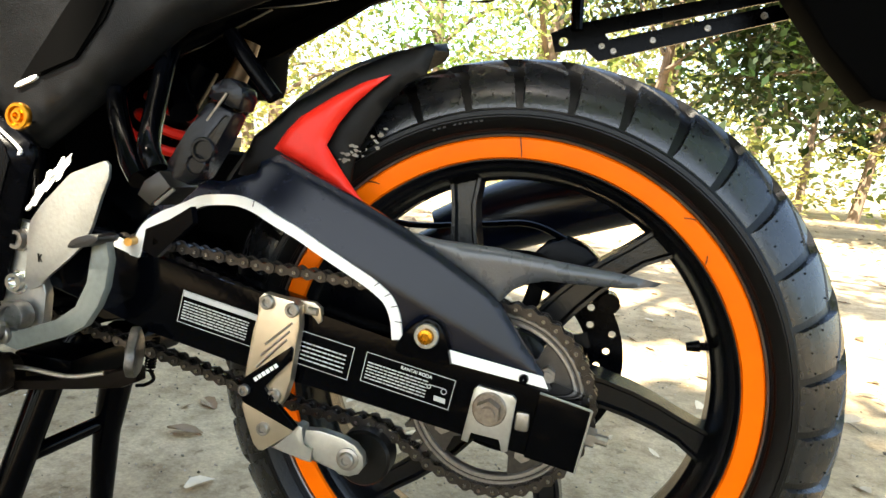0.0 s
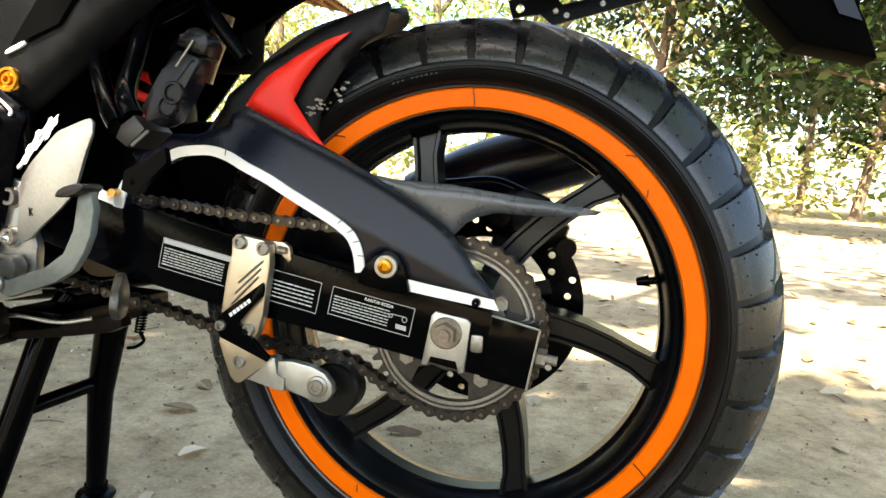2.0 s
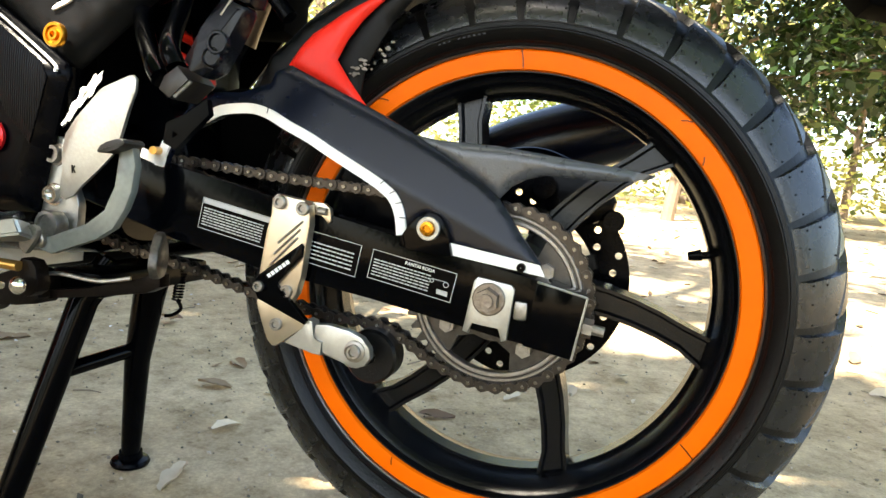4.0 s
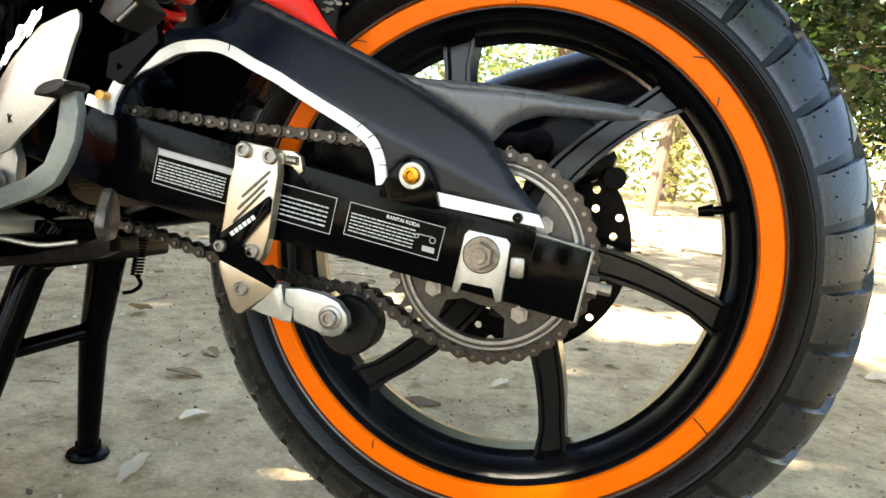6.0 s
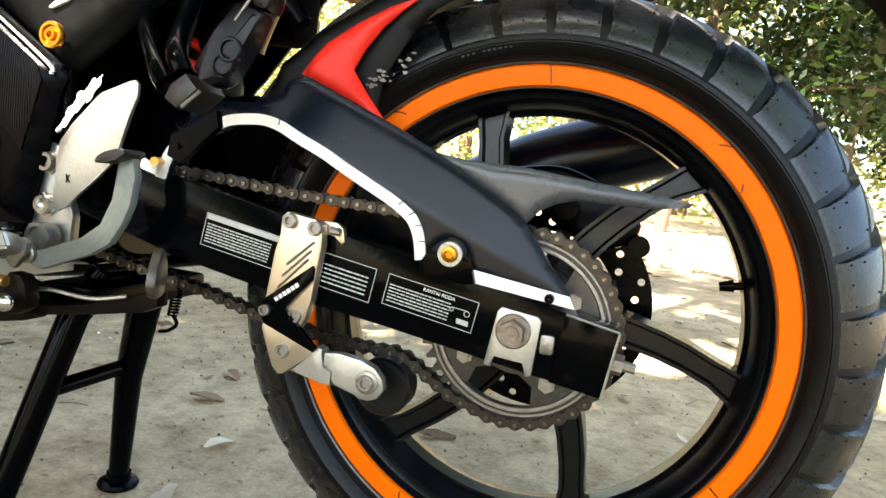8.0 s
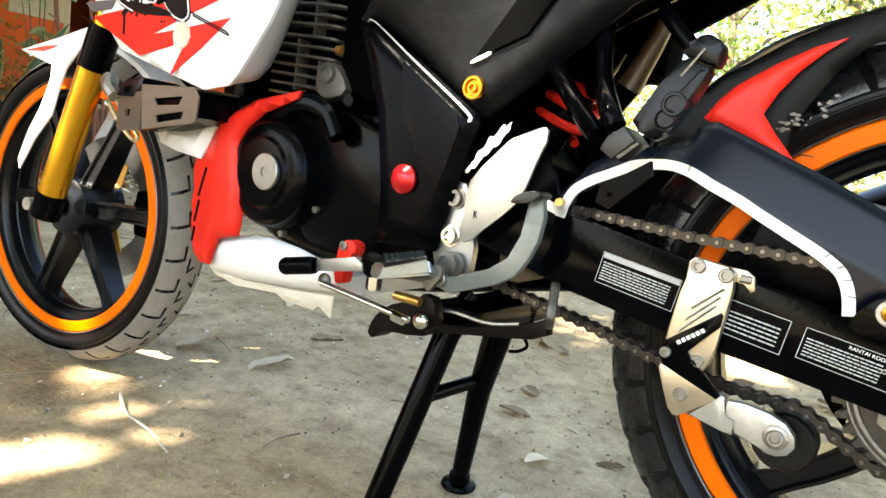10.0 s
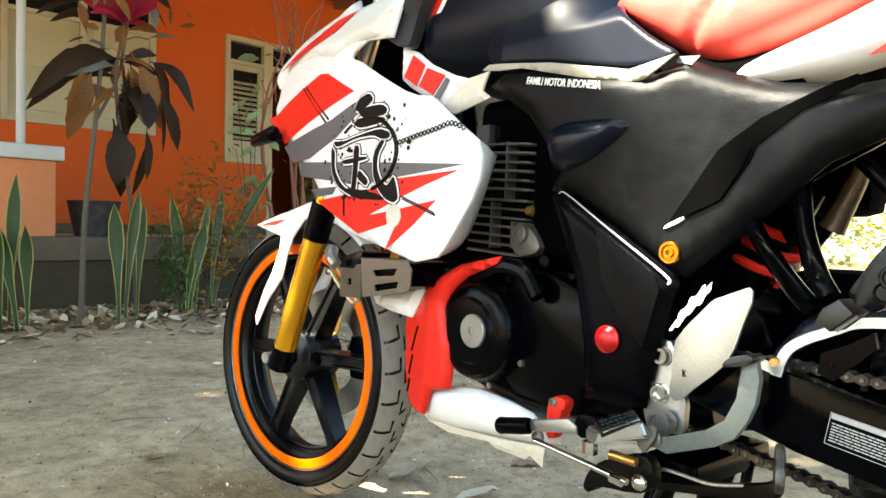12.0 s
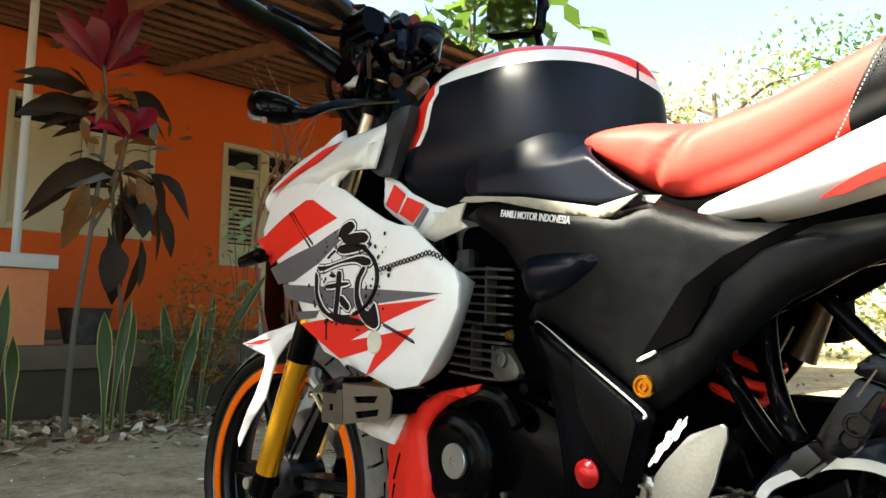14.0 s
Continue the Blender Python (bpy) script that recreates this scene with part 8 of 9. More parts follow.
add_shell(bm, rounded([(-0.7336, 0.7788), (-0.6204, 0.7649), (-0.5645, 0.7513), (-0.4980, 0.7358), (-0.4570, 0.7330), (-0.4391, 0.7384), (-0.4355, 0.7440), (-0.4635, 0.7620), (-0.4932, 0.7878), (-0.5168, 0.8100), (-0.5291, 0.8233), (-0.5400, 0.8370), (-0.5450, 0.8480), (-0.5560, 0.8600), (-0.5750, 0.8700), (-0.6100, 0.8730), (-0.6700, 0.8640), (-0.7200, 0.8300)], 2), knee_y, 0.0035, 0.003, 0.005, 0.004)
part("knee_panel", bm, tank.data.materials[0], tank, "black flared knee panel round the seat nose", 60)
bm = B()
add_lathe(bm, [(0, 0.001), (0.012, 0.001), (0.012, 0.03), (0.0, 0.034)], 28)
bm.transform(Matrix.Translation((-0.66, 0, 0.995)) @ Matrix.Rotation(radians(90), 4, "X"))
part("filler_cap", bm, CHROME, tank)

# seat
seat_rows = [(-0.556, 0.108, 0.832, 0.838, 2.4), (-0.538, 0.128, 0.812, 0.845, 2.8), (-0.510, 0.138, 0.788, 0.850, 3.0), (-0.464, 0.141, 0.753, 0.848, 3.2), (-0.435, 0.142, 0.738, 0.842, 3.2), (-0.400, 0.142, 0.731, 0.836, 3.2), (-0.374, 0.136, 0.738, 0.838, 3.2), (-0.314, 0.128, 0.757, 0.848, 3.2), (-0.254, 0.122, 0.783, 0.868, 3.2), (-0.184, 0.118, 0.805, 0.895, 3.2), (-0.094, 0.112, 0.830, 0.930, 3.2), (0.036, 0.105, 0.860, 0.960, 3.2), (0.166, 0.090, 0.880, 0.972, 3.0), (0.226, 0.070, 0.895, 0.960, 2.6)]
bm = B()
add_loft(bm, smooth_sections(seat_rows, 12), 64)
# soft fold between the nose and the thigh bolster
for v in bm.verts:
    t = min(1.0, max(0.0, (v.co.z - 0.745) / 0.09))
    d = v.co.x - (-0.455 + 0.050 * t + 0.030 * t * t)
    v.co.y *= 1 - 0.075 * math.exp(-(d / 0.013) ** 2) - 0.03 * math.exp(-((d + 0.03) / 0.03) ** 2)
seam = Vector((0.0962, 0, -0.0507)).normalized()
bmesh.ops.bisect_plane(bm, geom=bm.verts[:] + bm.edges[:] + bm.faces[:], plane_co=(-0.262, 0, 0.77), plane_no=seam)
for f in bm.faces:
    c = f.calc_center_median()
    if (c - Vector((-0.262, 0, 0.77))).dot(seam) > 0:
        f.material_index = 1
seat = part("seat", bm, [RED_VINYL, BLACK_VINYL], bike, "red vinyl rider seat with black stitched rear", 60)

# Added black block takes the place of the shade under the seat.
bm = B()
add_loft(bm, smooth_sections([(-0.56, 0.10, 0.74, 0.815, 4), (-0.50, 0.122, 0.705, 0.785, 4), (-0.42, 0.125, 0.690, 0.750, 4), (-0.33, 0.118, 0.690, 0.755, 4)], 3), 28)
part("seat_gap_block", bm, VOID, seat, "black block filling the gap under the seat")
# white stitches along the black panel of the seat
bm = B()
for k in range(26):
    t = k / 25
    z = 0.775 + 0.095 * t
    x = -0.262 + 0.527 * (z - 0.77) + 0.005
    y = -0.1225 + 0.0 * t if t < 0.75 else -0.1225 + 0.06 * (t - 0.75)
    add_tube(bm, [(x, y, z), (x + 0.0008, y, z + 0.0022)], 0.0005, 5, 1)
tagged(part("stitching", bm, LABEL_GREY, seat, "row of white stitches"), kind="stuff")

# tail
tail_rows = [(-0.405, 0.10, 0.712, 0.728, 2.4), (-0.382, 0.132, 0.704, 0.738, 3), (-0.30, 0.138, 0.702, 0.768, 3), (-0.22, 0.136, 0.712, 0.800, 3), (-0.12, 0.128, 0.730, 0.832, 3), (0.02, 0.115, 0.765, 0.868, 3), (0.18, 0.098, 0.805, 0.905, 3), (0.32, 0.07, 0.850, 0.920, 2.8), (0.40, 0.03, 0.885, 0.918, 2.6)]
bm = B()
add_loft(bm, smooth_sections(tail_rows, 4), 40)
tail = part("tail_fairing", bm, WHITE, bike, "white tail fairing with a red stripe", 60)
bm = B()
add_shell(bm, [(-0.2672, 0.7155), (-0.2525, 0.7245), (-0.2384, 0.7312), (-0.2257, 0.7373), (-0.1500, 0.7640), (-0.0800, 0.7900), (-0.0800, 0.7720), (-0.1500, 0.7460), (-0.2264, 0.7247), (-0.2437, 0.7176)], lambda x, z: -0.1405 + 0.09 * max(0, x + 0.24), 0.01, 0.002, 0.01, 0.0015)
part("stripe", bm, RED, tail, "red stripe")
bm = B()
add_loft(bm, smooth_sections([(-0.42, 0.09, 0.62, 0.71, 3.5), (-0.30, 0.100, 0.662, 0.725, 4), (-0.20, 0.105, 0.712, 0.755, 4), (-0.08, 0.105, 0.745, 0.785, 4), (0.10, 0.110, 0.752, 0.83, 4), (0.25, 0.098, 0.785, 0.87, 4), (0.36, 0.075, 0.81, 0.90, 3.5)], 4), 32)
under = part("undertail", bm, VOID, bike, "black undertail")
# Black plate added as dark fill, its lower edge cut to the camera's view.
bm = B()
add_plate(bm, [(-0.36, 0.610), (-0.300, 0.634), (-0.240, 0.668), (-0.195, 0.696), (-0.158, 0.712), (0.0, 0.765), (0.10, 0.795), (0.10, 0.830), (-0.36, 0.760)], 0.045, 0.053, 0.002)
part("dark_fill_plate", bm, VOID, under)
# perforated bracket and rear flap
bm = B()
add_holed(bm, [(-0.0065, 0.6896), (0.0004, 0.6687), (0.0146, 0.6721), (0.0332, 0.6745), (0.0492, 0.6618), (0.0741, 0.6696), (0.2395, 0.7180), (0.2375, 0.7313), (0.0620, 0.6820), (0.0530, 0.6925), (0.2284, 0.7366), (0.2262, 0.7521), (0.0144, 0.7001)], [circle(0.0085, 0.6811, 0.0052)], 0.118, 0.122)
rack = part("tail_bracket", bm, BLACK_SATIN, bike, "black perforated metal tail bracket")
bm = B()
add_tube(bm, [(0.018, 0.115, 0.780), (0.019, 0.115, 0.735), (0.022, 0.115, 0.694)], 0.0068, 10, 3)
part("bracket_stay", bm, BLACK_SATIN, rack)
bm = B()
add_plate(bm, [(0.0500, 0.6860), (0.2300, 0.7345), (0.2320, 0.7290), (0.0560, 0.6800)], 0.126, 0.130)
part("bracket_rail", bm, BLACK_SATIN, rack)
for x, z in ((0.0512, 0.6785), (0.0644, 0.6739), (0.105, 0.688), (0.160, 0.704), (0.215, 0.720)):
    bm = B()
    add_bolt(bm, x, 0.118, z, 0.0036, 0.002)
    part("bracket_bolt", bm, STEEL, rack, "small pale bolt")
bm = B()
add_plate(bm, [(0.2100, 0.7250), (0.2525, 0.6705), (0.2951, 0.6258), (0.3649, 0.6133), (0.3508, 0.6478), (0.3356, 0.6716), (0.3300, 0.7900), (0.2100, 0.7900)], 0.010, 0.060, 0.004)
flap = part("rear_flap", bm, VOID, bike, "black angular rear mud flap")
bm = B()
add_plate(bm, [(0.3155, 0.6713), (0.3252, 0.6526), (0.3461, 0.6461), (0.3340, 0.6700)], 0.0060, 0.0095)
part("flap_facet", bm, BLUE_BLACK, flap, "grey-blue triangular facet")

# ---- front end ----
def fairing_y(x, z):
    k = min(max((-0.92 - x) / 0.40, 0), 1)
    return -0.217 + 0.05 * k * k + 0.25 * max(0, z - 0.74) ** 1.5


panel = [(-1.0183, 0.8364), (-0.9694, 0.8175), (-0.9083, 0.7846), (-0.8470, 0.7539), (-0.8150, 0.7426), (-0.7820, 0.7365), (-0.7212, 0.6920), (-0.6566, 0.6498), (-0.6413, 0.6348), (-0.6491, 0.5978), (-0.6963, 0.5297), (-0.7227, 0.5176), (-0.8044, 0.5053), (-0.9004, 0.5281), (-1.0027, 0.5530), (-1.0657, 0.6006), (-1.1157, 0.6414), (-1.2238, 0.7118), (-1.3321, 0.7681), (-1.3428, 0.7924), (-1.3310, 0.8463), (-1.2690, 0.8753), (-1.1388, 0.8660), (-1.0622, 0.8441)]
# the main face, and the bevelled strip behind its crease
crease = [(-0.7820, 0.7365), (-0.7212, 0.6920), (-0.6863, 0.6678), (-0.6780, 0.6478), (-0.6798, 0.6178), (-0.6958, 0.5877), (-0.7180, 0.5577), (-0.7412, 0.5276), (-0.7564, 0.5135), (-0.8044, 0.5053)]
at = 5
end = 12
bm = B()
add_shell(bm, panel[:at] + crease[:-1] + panel[end:], fairing_y, 0.014, 0.006, 0.010, 0.004)
fair = part("side_fairing", bm, WHITE, bike, "white side fairing with red, grey and black graphics", 50)
edge = [(-0.7248, -0.1500, 0.6635), (-0.7291, -0.1320, 0.6591), (-0.7383, -0.1300, 0.6394), (-0.7509, -0.1300, 0.6070), (-0.7629, -0.1320, 0.5766), (-0.7710, -0.1380, 0.5491), (-0.7778, -0.1500, 0.5306)]
bm = B()
rows = []
for (x, z), (ex, ey, ez) in zip(crease[2:9], edge):
    a, b = Vector((x, fairing_y(x, z) + 0.0055, z)), Vector((ex, ey, ez))
    rows.append([bm.verts.new(a.lerp(b, k / 4) + Vector((0.006 * math.sin(math.pi * k / 4), 0, 0))) for k in range(5)] + [bm.verts.new(a.lerp(b, k / 4) + Vector((-0.004, 0.002, 0))) for k in (4, 3, 2, 1, 0)])
for u, v in zip(rows, rows[1:]):
    for k in range(10):
        bm.faces.new((u[k], u[(k + 1) % 10], v[(k + 1) % 10], v[k]))
bm.faces.new(rows[0])
bm.faces.new(rows[-1][::-1])
part("fairing_edge", bm, WHITE, fair, "bevelled rear edge of the fairing", 50)


def decal(name, outline, mat, lift=0.0012, label="", cell=0.010):
    bm = B()
    add_shell(bm, outline, lambda x, z: fairing_y(x, z) - lift, cell, 0.0, 0.01, 0.0008)
    return part(name, bm, mat, fair, label, 50)


decal("graphic", [(-1.358, 0.7741), (-1.0973, 0.8193), (-1.0686, 0.8154), (-0.9701, 0.7699), (-1.2538, 0.7129)], RED, label="red band")
decal("graphic", [(-1.2566, 0.7065), (-1.0383, 0.7315), (-0.962, 0.7511), (-0.947, 0.7347), (-1.0214, 0.699), (-1.1192, 0.673), (-1.199, 0.6721)], GRAPHIC_GREY, label="grey band")
decal("graphic", [(-1.174, 0.6704), (-0.8626, 0.6488), (-0.7014, 0.6369), (-0.7455, 0.6336), (-0.85, 0.6263), (-0.9518, 0.6189), (-1.0251, 0.6287), (-1.1534, 0.644)], GRAPHIC_GREY)
decal("graphic", [(-1.1083, 0.6187), (-1.0125, 0.6188), (-1.0232, 0.6068), (-1.0805, 0.604)], GRAPHIC_GREY)
decal("graphic", [(-1.0775, 0.5971), (-0.9207, 0.6102), (-0.8472, 0.6245), (-0.7132, 0.6299), (-0.7808, 0.6128), (-0.8359, 0.5968), (-0.9135, 0.5715), (-0.8583, 0.5778), (-0.8669, 0.5575), (-0.9397, 0.5429)], RED, label="red lightning shape")
decal("graphic", [(-0.8583, 0.5778), (-0.7565, 0.5913), (-0.8057, 0.5562), (-0.8687, 0.5188), (-0.8508, 0.547), (-0.8405, 0.5597), (-0.8302, 0.5689)], RED)
# black emblem built from brush-stroke shapes
strokes = [[(-0.9242, 0.7601), (-0.9104, 0.7485), (-0.9249, 0.7394), (-0.9535, 0.7336), (-0.9623, 0.7391), (-0.9507, 0.7543)],
           [(-0.9537, 0.7363), (-0.9171, 0.7385), (-0.887, 0.7377), (-0.8733, 0.7293), (-0.8786, 0.7212), (-0.9082, 0.7198), (-0.9396, 0.723)],
           [(-0.9641, 0.7163), (-0.9478, 0.7238), (-0.8858, 0.7193), (-0.8737, 0.712), (-0.9074, 0.7082), (-0.9466, 0.7073)],
           [(-1.0269, 0.6937), (-0.9903, 0.6908), (-0.9459, 0.6964), (-0.892, 0.7016), (-0.8654, 0.6941), (-0.8649, 0.6855), (-0.8836, 0.6844), (-0.9065, 0.6932), (-0.9538, 0.6925), (-1.0121, 0.6821)],
           [(-0.8865, 0.6846), (-0.8762, 0.6821), (-0.8925, 0.6633), (-0.8941, 0.6417), (-0.8826, 0.6231), (-0.8676, 0.6142), (-0.8582, 0.6224), (-0.8516, 0.6289), (-0.8437, 0.6136), (-0.8385, 0.5952), (-0.8491, 0.5887), (-0.8707, 0.5956), (-0.8891, 0.6104), (-0.9039, 0.6325), (-0.9045, 0.664)],
           [(-0.958, 0.681), (-0.943, 0.6799), (-0.9453, 0.6439), (-0.9506, 0.6027), (-0.9627, 0.6074), (-0.9587, 0.6446)],
           [(-0.9971, 0.6604), (-0.9275, 0.6627), (-0.9163, 0.6577), (-0.9855, 0.6523)],
           [(-1.0302, 0.6863), (-1.0174, 0.6758), (-1.0169, 0.6473), (-0.9939, 0.622), (-0.9558, 0.6055), (-0.9641, 0.6029), (-1.0029, 0.6176), (-1.0264, 0.643)],
           [(-0.9421, 0.6438), (-0.914, 0.6241), (-0.9211, 0.6155), (-0.9459, 0.6296)],
           [(-0.9837, 0.6754), (-0.9664, 0.6788), (-0.9657, 0.6696)],
           [(-0.9845, 0.6171), (-0.9007, 0.6063), (-0.8708, 0.5973), (-0.8778, 0.5931), (-0.9552, 0.5982)]]


def grown(outline, d):
    """The outline moved outwards by d."""
    area = sum(a[0] * b[1] - b[0] * a[1] for a, b in zip(outline, outline[1:] + outline[:1]))
    out = []
    for i, p in enumerate(outline):
        a, b = Vector(outline[i - 1]), Vector(outline[(i + 1) % len(outline)])
        t = (b - a).normalized() * (1 if area > 0 else -1)
        out.append((p[0] + t.y * d, p[1] - t.x * d))
    return out


for i, s in enumerate(strokes):
    s = rounded(s, 1, 0.2)
    if i < 9:
        decal("emblem_border", grown(s, 0.0045), GRAPHIC_BLACK, 0.0010 + 0.0001 * i)
        decal("emblem_outline", grown(s, 0.0026), WHITE, 0.0019 + 0.0001 * i)
    decal("emblem", s, GRAPHIC_BLACK, 0.0028 + 0.0001 * i, "black brush-stroke emblem")
bm = B()
ringpts = [(-0.9307 + 0.0828 * math.cos(a), 0.6647 + 0.0560 * math.sin(a)) for a in (math.pi * 2 * k / 40 for k in range(-12, 16))]
for a, b in zip(ringpts, ringpts[1:]):
    if (int(a[0] * 900) % 5) != 0:
        add_tube(bm, [(a[0], fairing_y(*a) - 0.0022, a[1]), (b[0], fairing_y(*b) - 0.0022, b[1])], 0.0034 if a[0] > -0.911 else 0.0020, 5, 1)
tagged(part("emblem_ring", bm, GRAPHIC_BLACK, fair), kind="stuff")
bm = B()
rr = random.Random(3)
for k in range(150):
    a, q = rr.uniform(0, 6.28), rr.gauss(0.088, 0.022)
    x, z, s = -0.9307 + q * math.cos(a) * 0.960, 0.6647 + q * math.sin(a) * 0.649, rr.uniform(0.0008, 0.0040)
    add_lathe(bm, [(0.0, s), (-0.0004, s * 0.6), (-0.0004, 0.0002)], 6, centre=(x, fairing_y(x, z) - 0.0018, z))
for k in range(18):
    # chain motif
    t = k / 17
    x = -0.8406 + 0.1349 * t
    z = float(np.interp(x, [-0.8406, -0.7973, -0.7602, -0.7333, -0.7194, -0.7057], [0.6769, 0.6835, 0.6884, 0.6937, 0.6902, 0.6844]))
    add_lathe(bm, [(0, 0.0042), (-0.0006, 0.0042), (-0.0006, 0.0022), (0, 0.0022)], 8, centre=(x, fairing_y(x, z) - 0.0018, z))
for a, b in (((-1.1688, 0.8057), (-1.0593, 0.7299)), ((-1.1542, 0.8044), (-1.0489, 0.7336)), ((-0.8361, 0.5993), (-0.7617, 0.575)), ((-0.829, 0.5943), (-0.7566, 0.5704)), ((-0.7617, 0.575), (-0.7566, 0.5704)), ((-0.9853, 0.6051), (-0.9826, 0.571))):
    add_tube(bm, [(a[0], fairing_y(*a) - 0.0016, a[1]), (b[0], fairing_y(*b) - 0.0016, b[1])], 0.0010 if a[0] > -0.9 else 0.0018, 5, 1)
tagged(part("emblem_splatter", bm, GRAPHIC_BLACK, fair, "black ink splatter and chain motif"), kind="stuff")
bm = B()
add_lathe(bm, [(-0.0005, 0.0175), (-0.0022, 0.0168), (-0.0026, 0.0155), (-0.0022, 0.0145), (-0.0018, 0.0135), (-0.0018, 0.0004)], 32, centre=(-0.8494, -0.2172, 0.5703))
part("mount_hole", bm, OLD_WHITE, fair, "round recessed mounting hole")
# far side fairing
bm = B()
add_shell(bm, panel, fairing_y, 0.03, 0.012, 0.018, 0.004)
bm.transform(Matrix.Diagonal((1, -1, 1, 1)))
part("side_fairing", bm, WHITE, bike, "white side fairing")

# headlamp cowl
bm = B()
add_shell(bm, [(-0.8404, 0.9279), (-0.8621, 0.9095), (-0.8967, 0.8810), (-0.9239, 0.8511), (-0.9761, 0.8527), (-1.0171, 0.8471), (-1.0456, 0.8413), (-1.1116, 0.8548), (-1.1801, 0.8627), (-1.2960, 0.8594), (-1.3393, 0.8367), (-1.3496, 0.8504), (-1.3342, 0.8999), (-1.2396, 0.9260), (-1.1453, 0.9352), (-1.1017, 0.9374), (-1.0743, 0.9582), (-1.0453, 0.9362), (-1.0304, 0.9289), (-0.9764, 0.9271), (-0.9168, 0.9264), (-0.8753, 0.9325)], lambda x, z: fairing_y(x, z) - 0.008 + 0.6 * max(0, z - 0.86) ** 1.2, 0.010, 0.012, 0.016, 0.004)
cowl = part("headlamp_cowl", bm, WHITE, bike, "white headlamp cowl with red flashes", 50)
bm = B()
add_shell(bm, [(-1.0082, 0.9121), (-1.0615, 0.8860), (-1.1506, 0.8755), (-1.2963, 0.8615), (-1.2451, 0.8785), (-1.1303, 0.8984), (-1.0748, 0.9127)], lambda x, z: fairing_y(x, z) - 0.0115 + 0.6 * max(0, z - 0.86) ** 1.2, 0.010, 0.0, 0.01, 0.0008)
part("graphic", bm, RED, cowl, "red flash")
bm = B()
add_plate(bm, rounded([(-0.8195, 0.9327), (-0.8413, 0.9339), (-0.8683, 0.9321), (-0.8816, 0.9118), (-0.9051, 0.8773), (-0.9234, 0.8488), (-0.8939, 0.8319), (-0.8669, 0.8260), (-0.8455, 0.8736), (-0.8325, 0.8991)], 1, 0.10), -0.190, -0.170, 0.003)
part("cowl_wing", bm, CARBON_GREY, cowl, "black cowl end")
bm = B()
add_shell(bm, [(-0.8951, 0.8437), (-0.9618, 0.8517), (-0.9984, 0.8399), (-1.0094, 0.8203), (-1.0466, 0.8102), (-1.1064, 0.815), (-1.0674, 0.8408), (-0.9897, 0.8676), (-0.9094, 0.8881), (-0.8761, 0.8853)], flat(-0.2040), 0.008, 0.004, 0.006, 0.004)
part("cowl_arm", bm, WHITE, cowl, "lower arm of the cowl round the opening", 50)
# joining face between the two sides: screen and lamp
bm = B()
add_loft(bm, smooth_sections([(-1.36, 0.05, 0.74, 0.80, 3), (-1.32, 0.11, 0.70, 0.845, 3), (-1.25, 0.135, 0.675, 0.875, 3), (-1.15, 0.145, 0.66, 0.895, 3), (-1.06, 0.14, 0.66, 0.90, 3)], 4), 36)
lamp = part("headlamp", bm, BLACK_SATIN, bike, "headlamp unit")
bm = B()
add_shell(bm, rounded([(-1.20, 0.94), (-1.08, 0.965), (-1.04, 0.985), (-1.05, 0.93), (-1.10, 0.915)], 1, 0.2), lambda x, z: -0.09, 0.012, 0.02, 0.03, 0.003)
part("fly_screen", bm, BLACK_PAINT, lamp)
# indicator by the cowl
bm = B()
add_tube(bm, [(-1.26, -0.14, 0.735), (-1.30, -0.20, 0.728)], 0.008, 8, 1)
add_loft(bm, [(-1.345, 0.004, 0.712, 0.718, 2), (-1.33, 0.014, 0.712, 0.734, 2.4), (-1.26, 0.014, 0.716, 0.746, 2.4), (-1.25, 0.006, 0.728, 0.742, 2)], 16)
bmesh.ops.translate(bm, verts=[v for v in bm.verts if abs(v.co.y) < 0.05], vec=(0, -0.205, 0))
part("indicator", bm, [BLACK_PAINT], lamp, "small dark indicator lamp")

# inner red and white strut between fairing and tank
bm = B()
add_shell(bm, [(-0.9116, 0.8406), (-0.875, 0.8246), (-0.8415, 0.8007), (-0.7913, 0.7769), (-0.7609, 0.7671), (-0.7608, 0.7596), (-0.7934, 0.7413), (-0.8168, 0.7305), (-0.8403, 0.7455), (-0.8884, 0.7717), (-0.9115, 0.788)], lambda x, z: -0.172, 0.010, 0.008, 0.012, 0.003)
strut = part("fairing_strut", bm, WHITE, bike, "white inner strut with two red patches")
for o, mat in (([(-0.8741, 0.8181), (-0.8451, 0.7983), (-0.8643, 0.7694), (-0.8955, 0.7882)], RED), ([(-0.8394, 0.793), (-0.7979, 0.7755), (-0.8252, 0.7512), (-0.8587, 0.7687)], RED), ([(-0.7961, 0.7721), (-0.7883, 0.7675), (-0.8087, 0.743), (-0.8222, 0.7464)], GRAPHIC_GREY)):
    bm = B()
    add_shell(bm, o, flat(-0.1745), 0.01, 0, 0.01, 0.001)
    part("graphic", bm, mat, strut)
bm = B()
add_shell(bm, [(-0.8086, 0.7675), (-0.7662, 0.7673), (-0.7218, 0.7712), (-0.7299, 0.7561), (-0.7334, 0.746), (-0.717, 0.7349), (-0.7883, 0.7203), (-0.8254, 0.7349), (-0.815, 0.7536)], lambda x, z: -0.165, 0.006, 0.004, 0.008, 0.003)
part("strut_tail", bm, OLD_WHITE, strut, "aged white lower end of the strut")

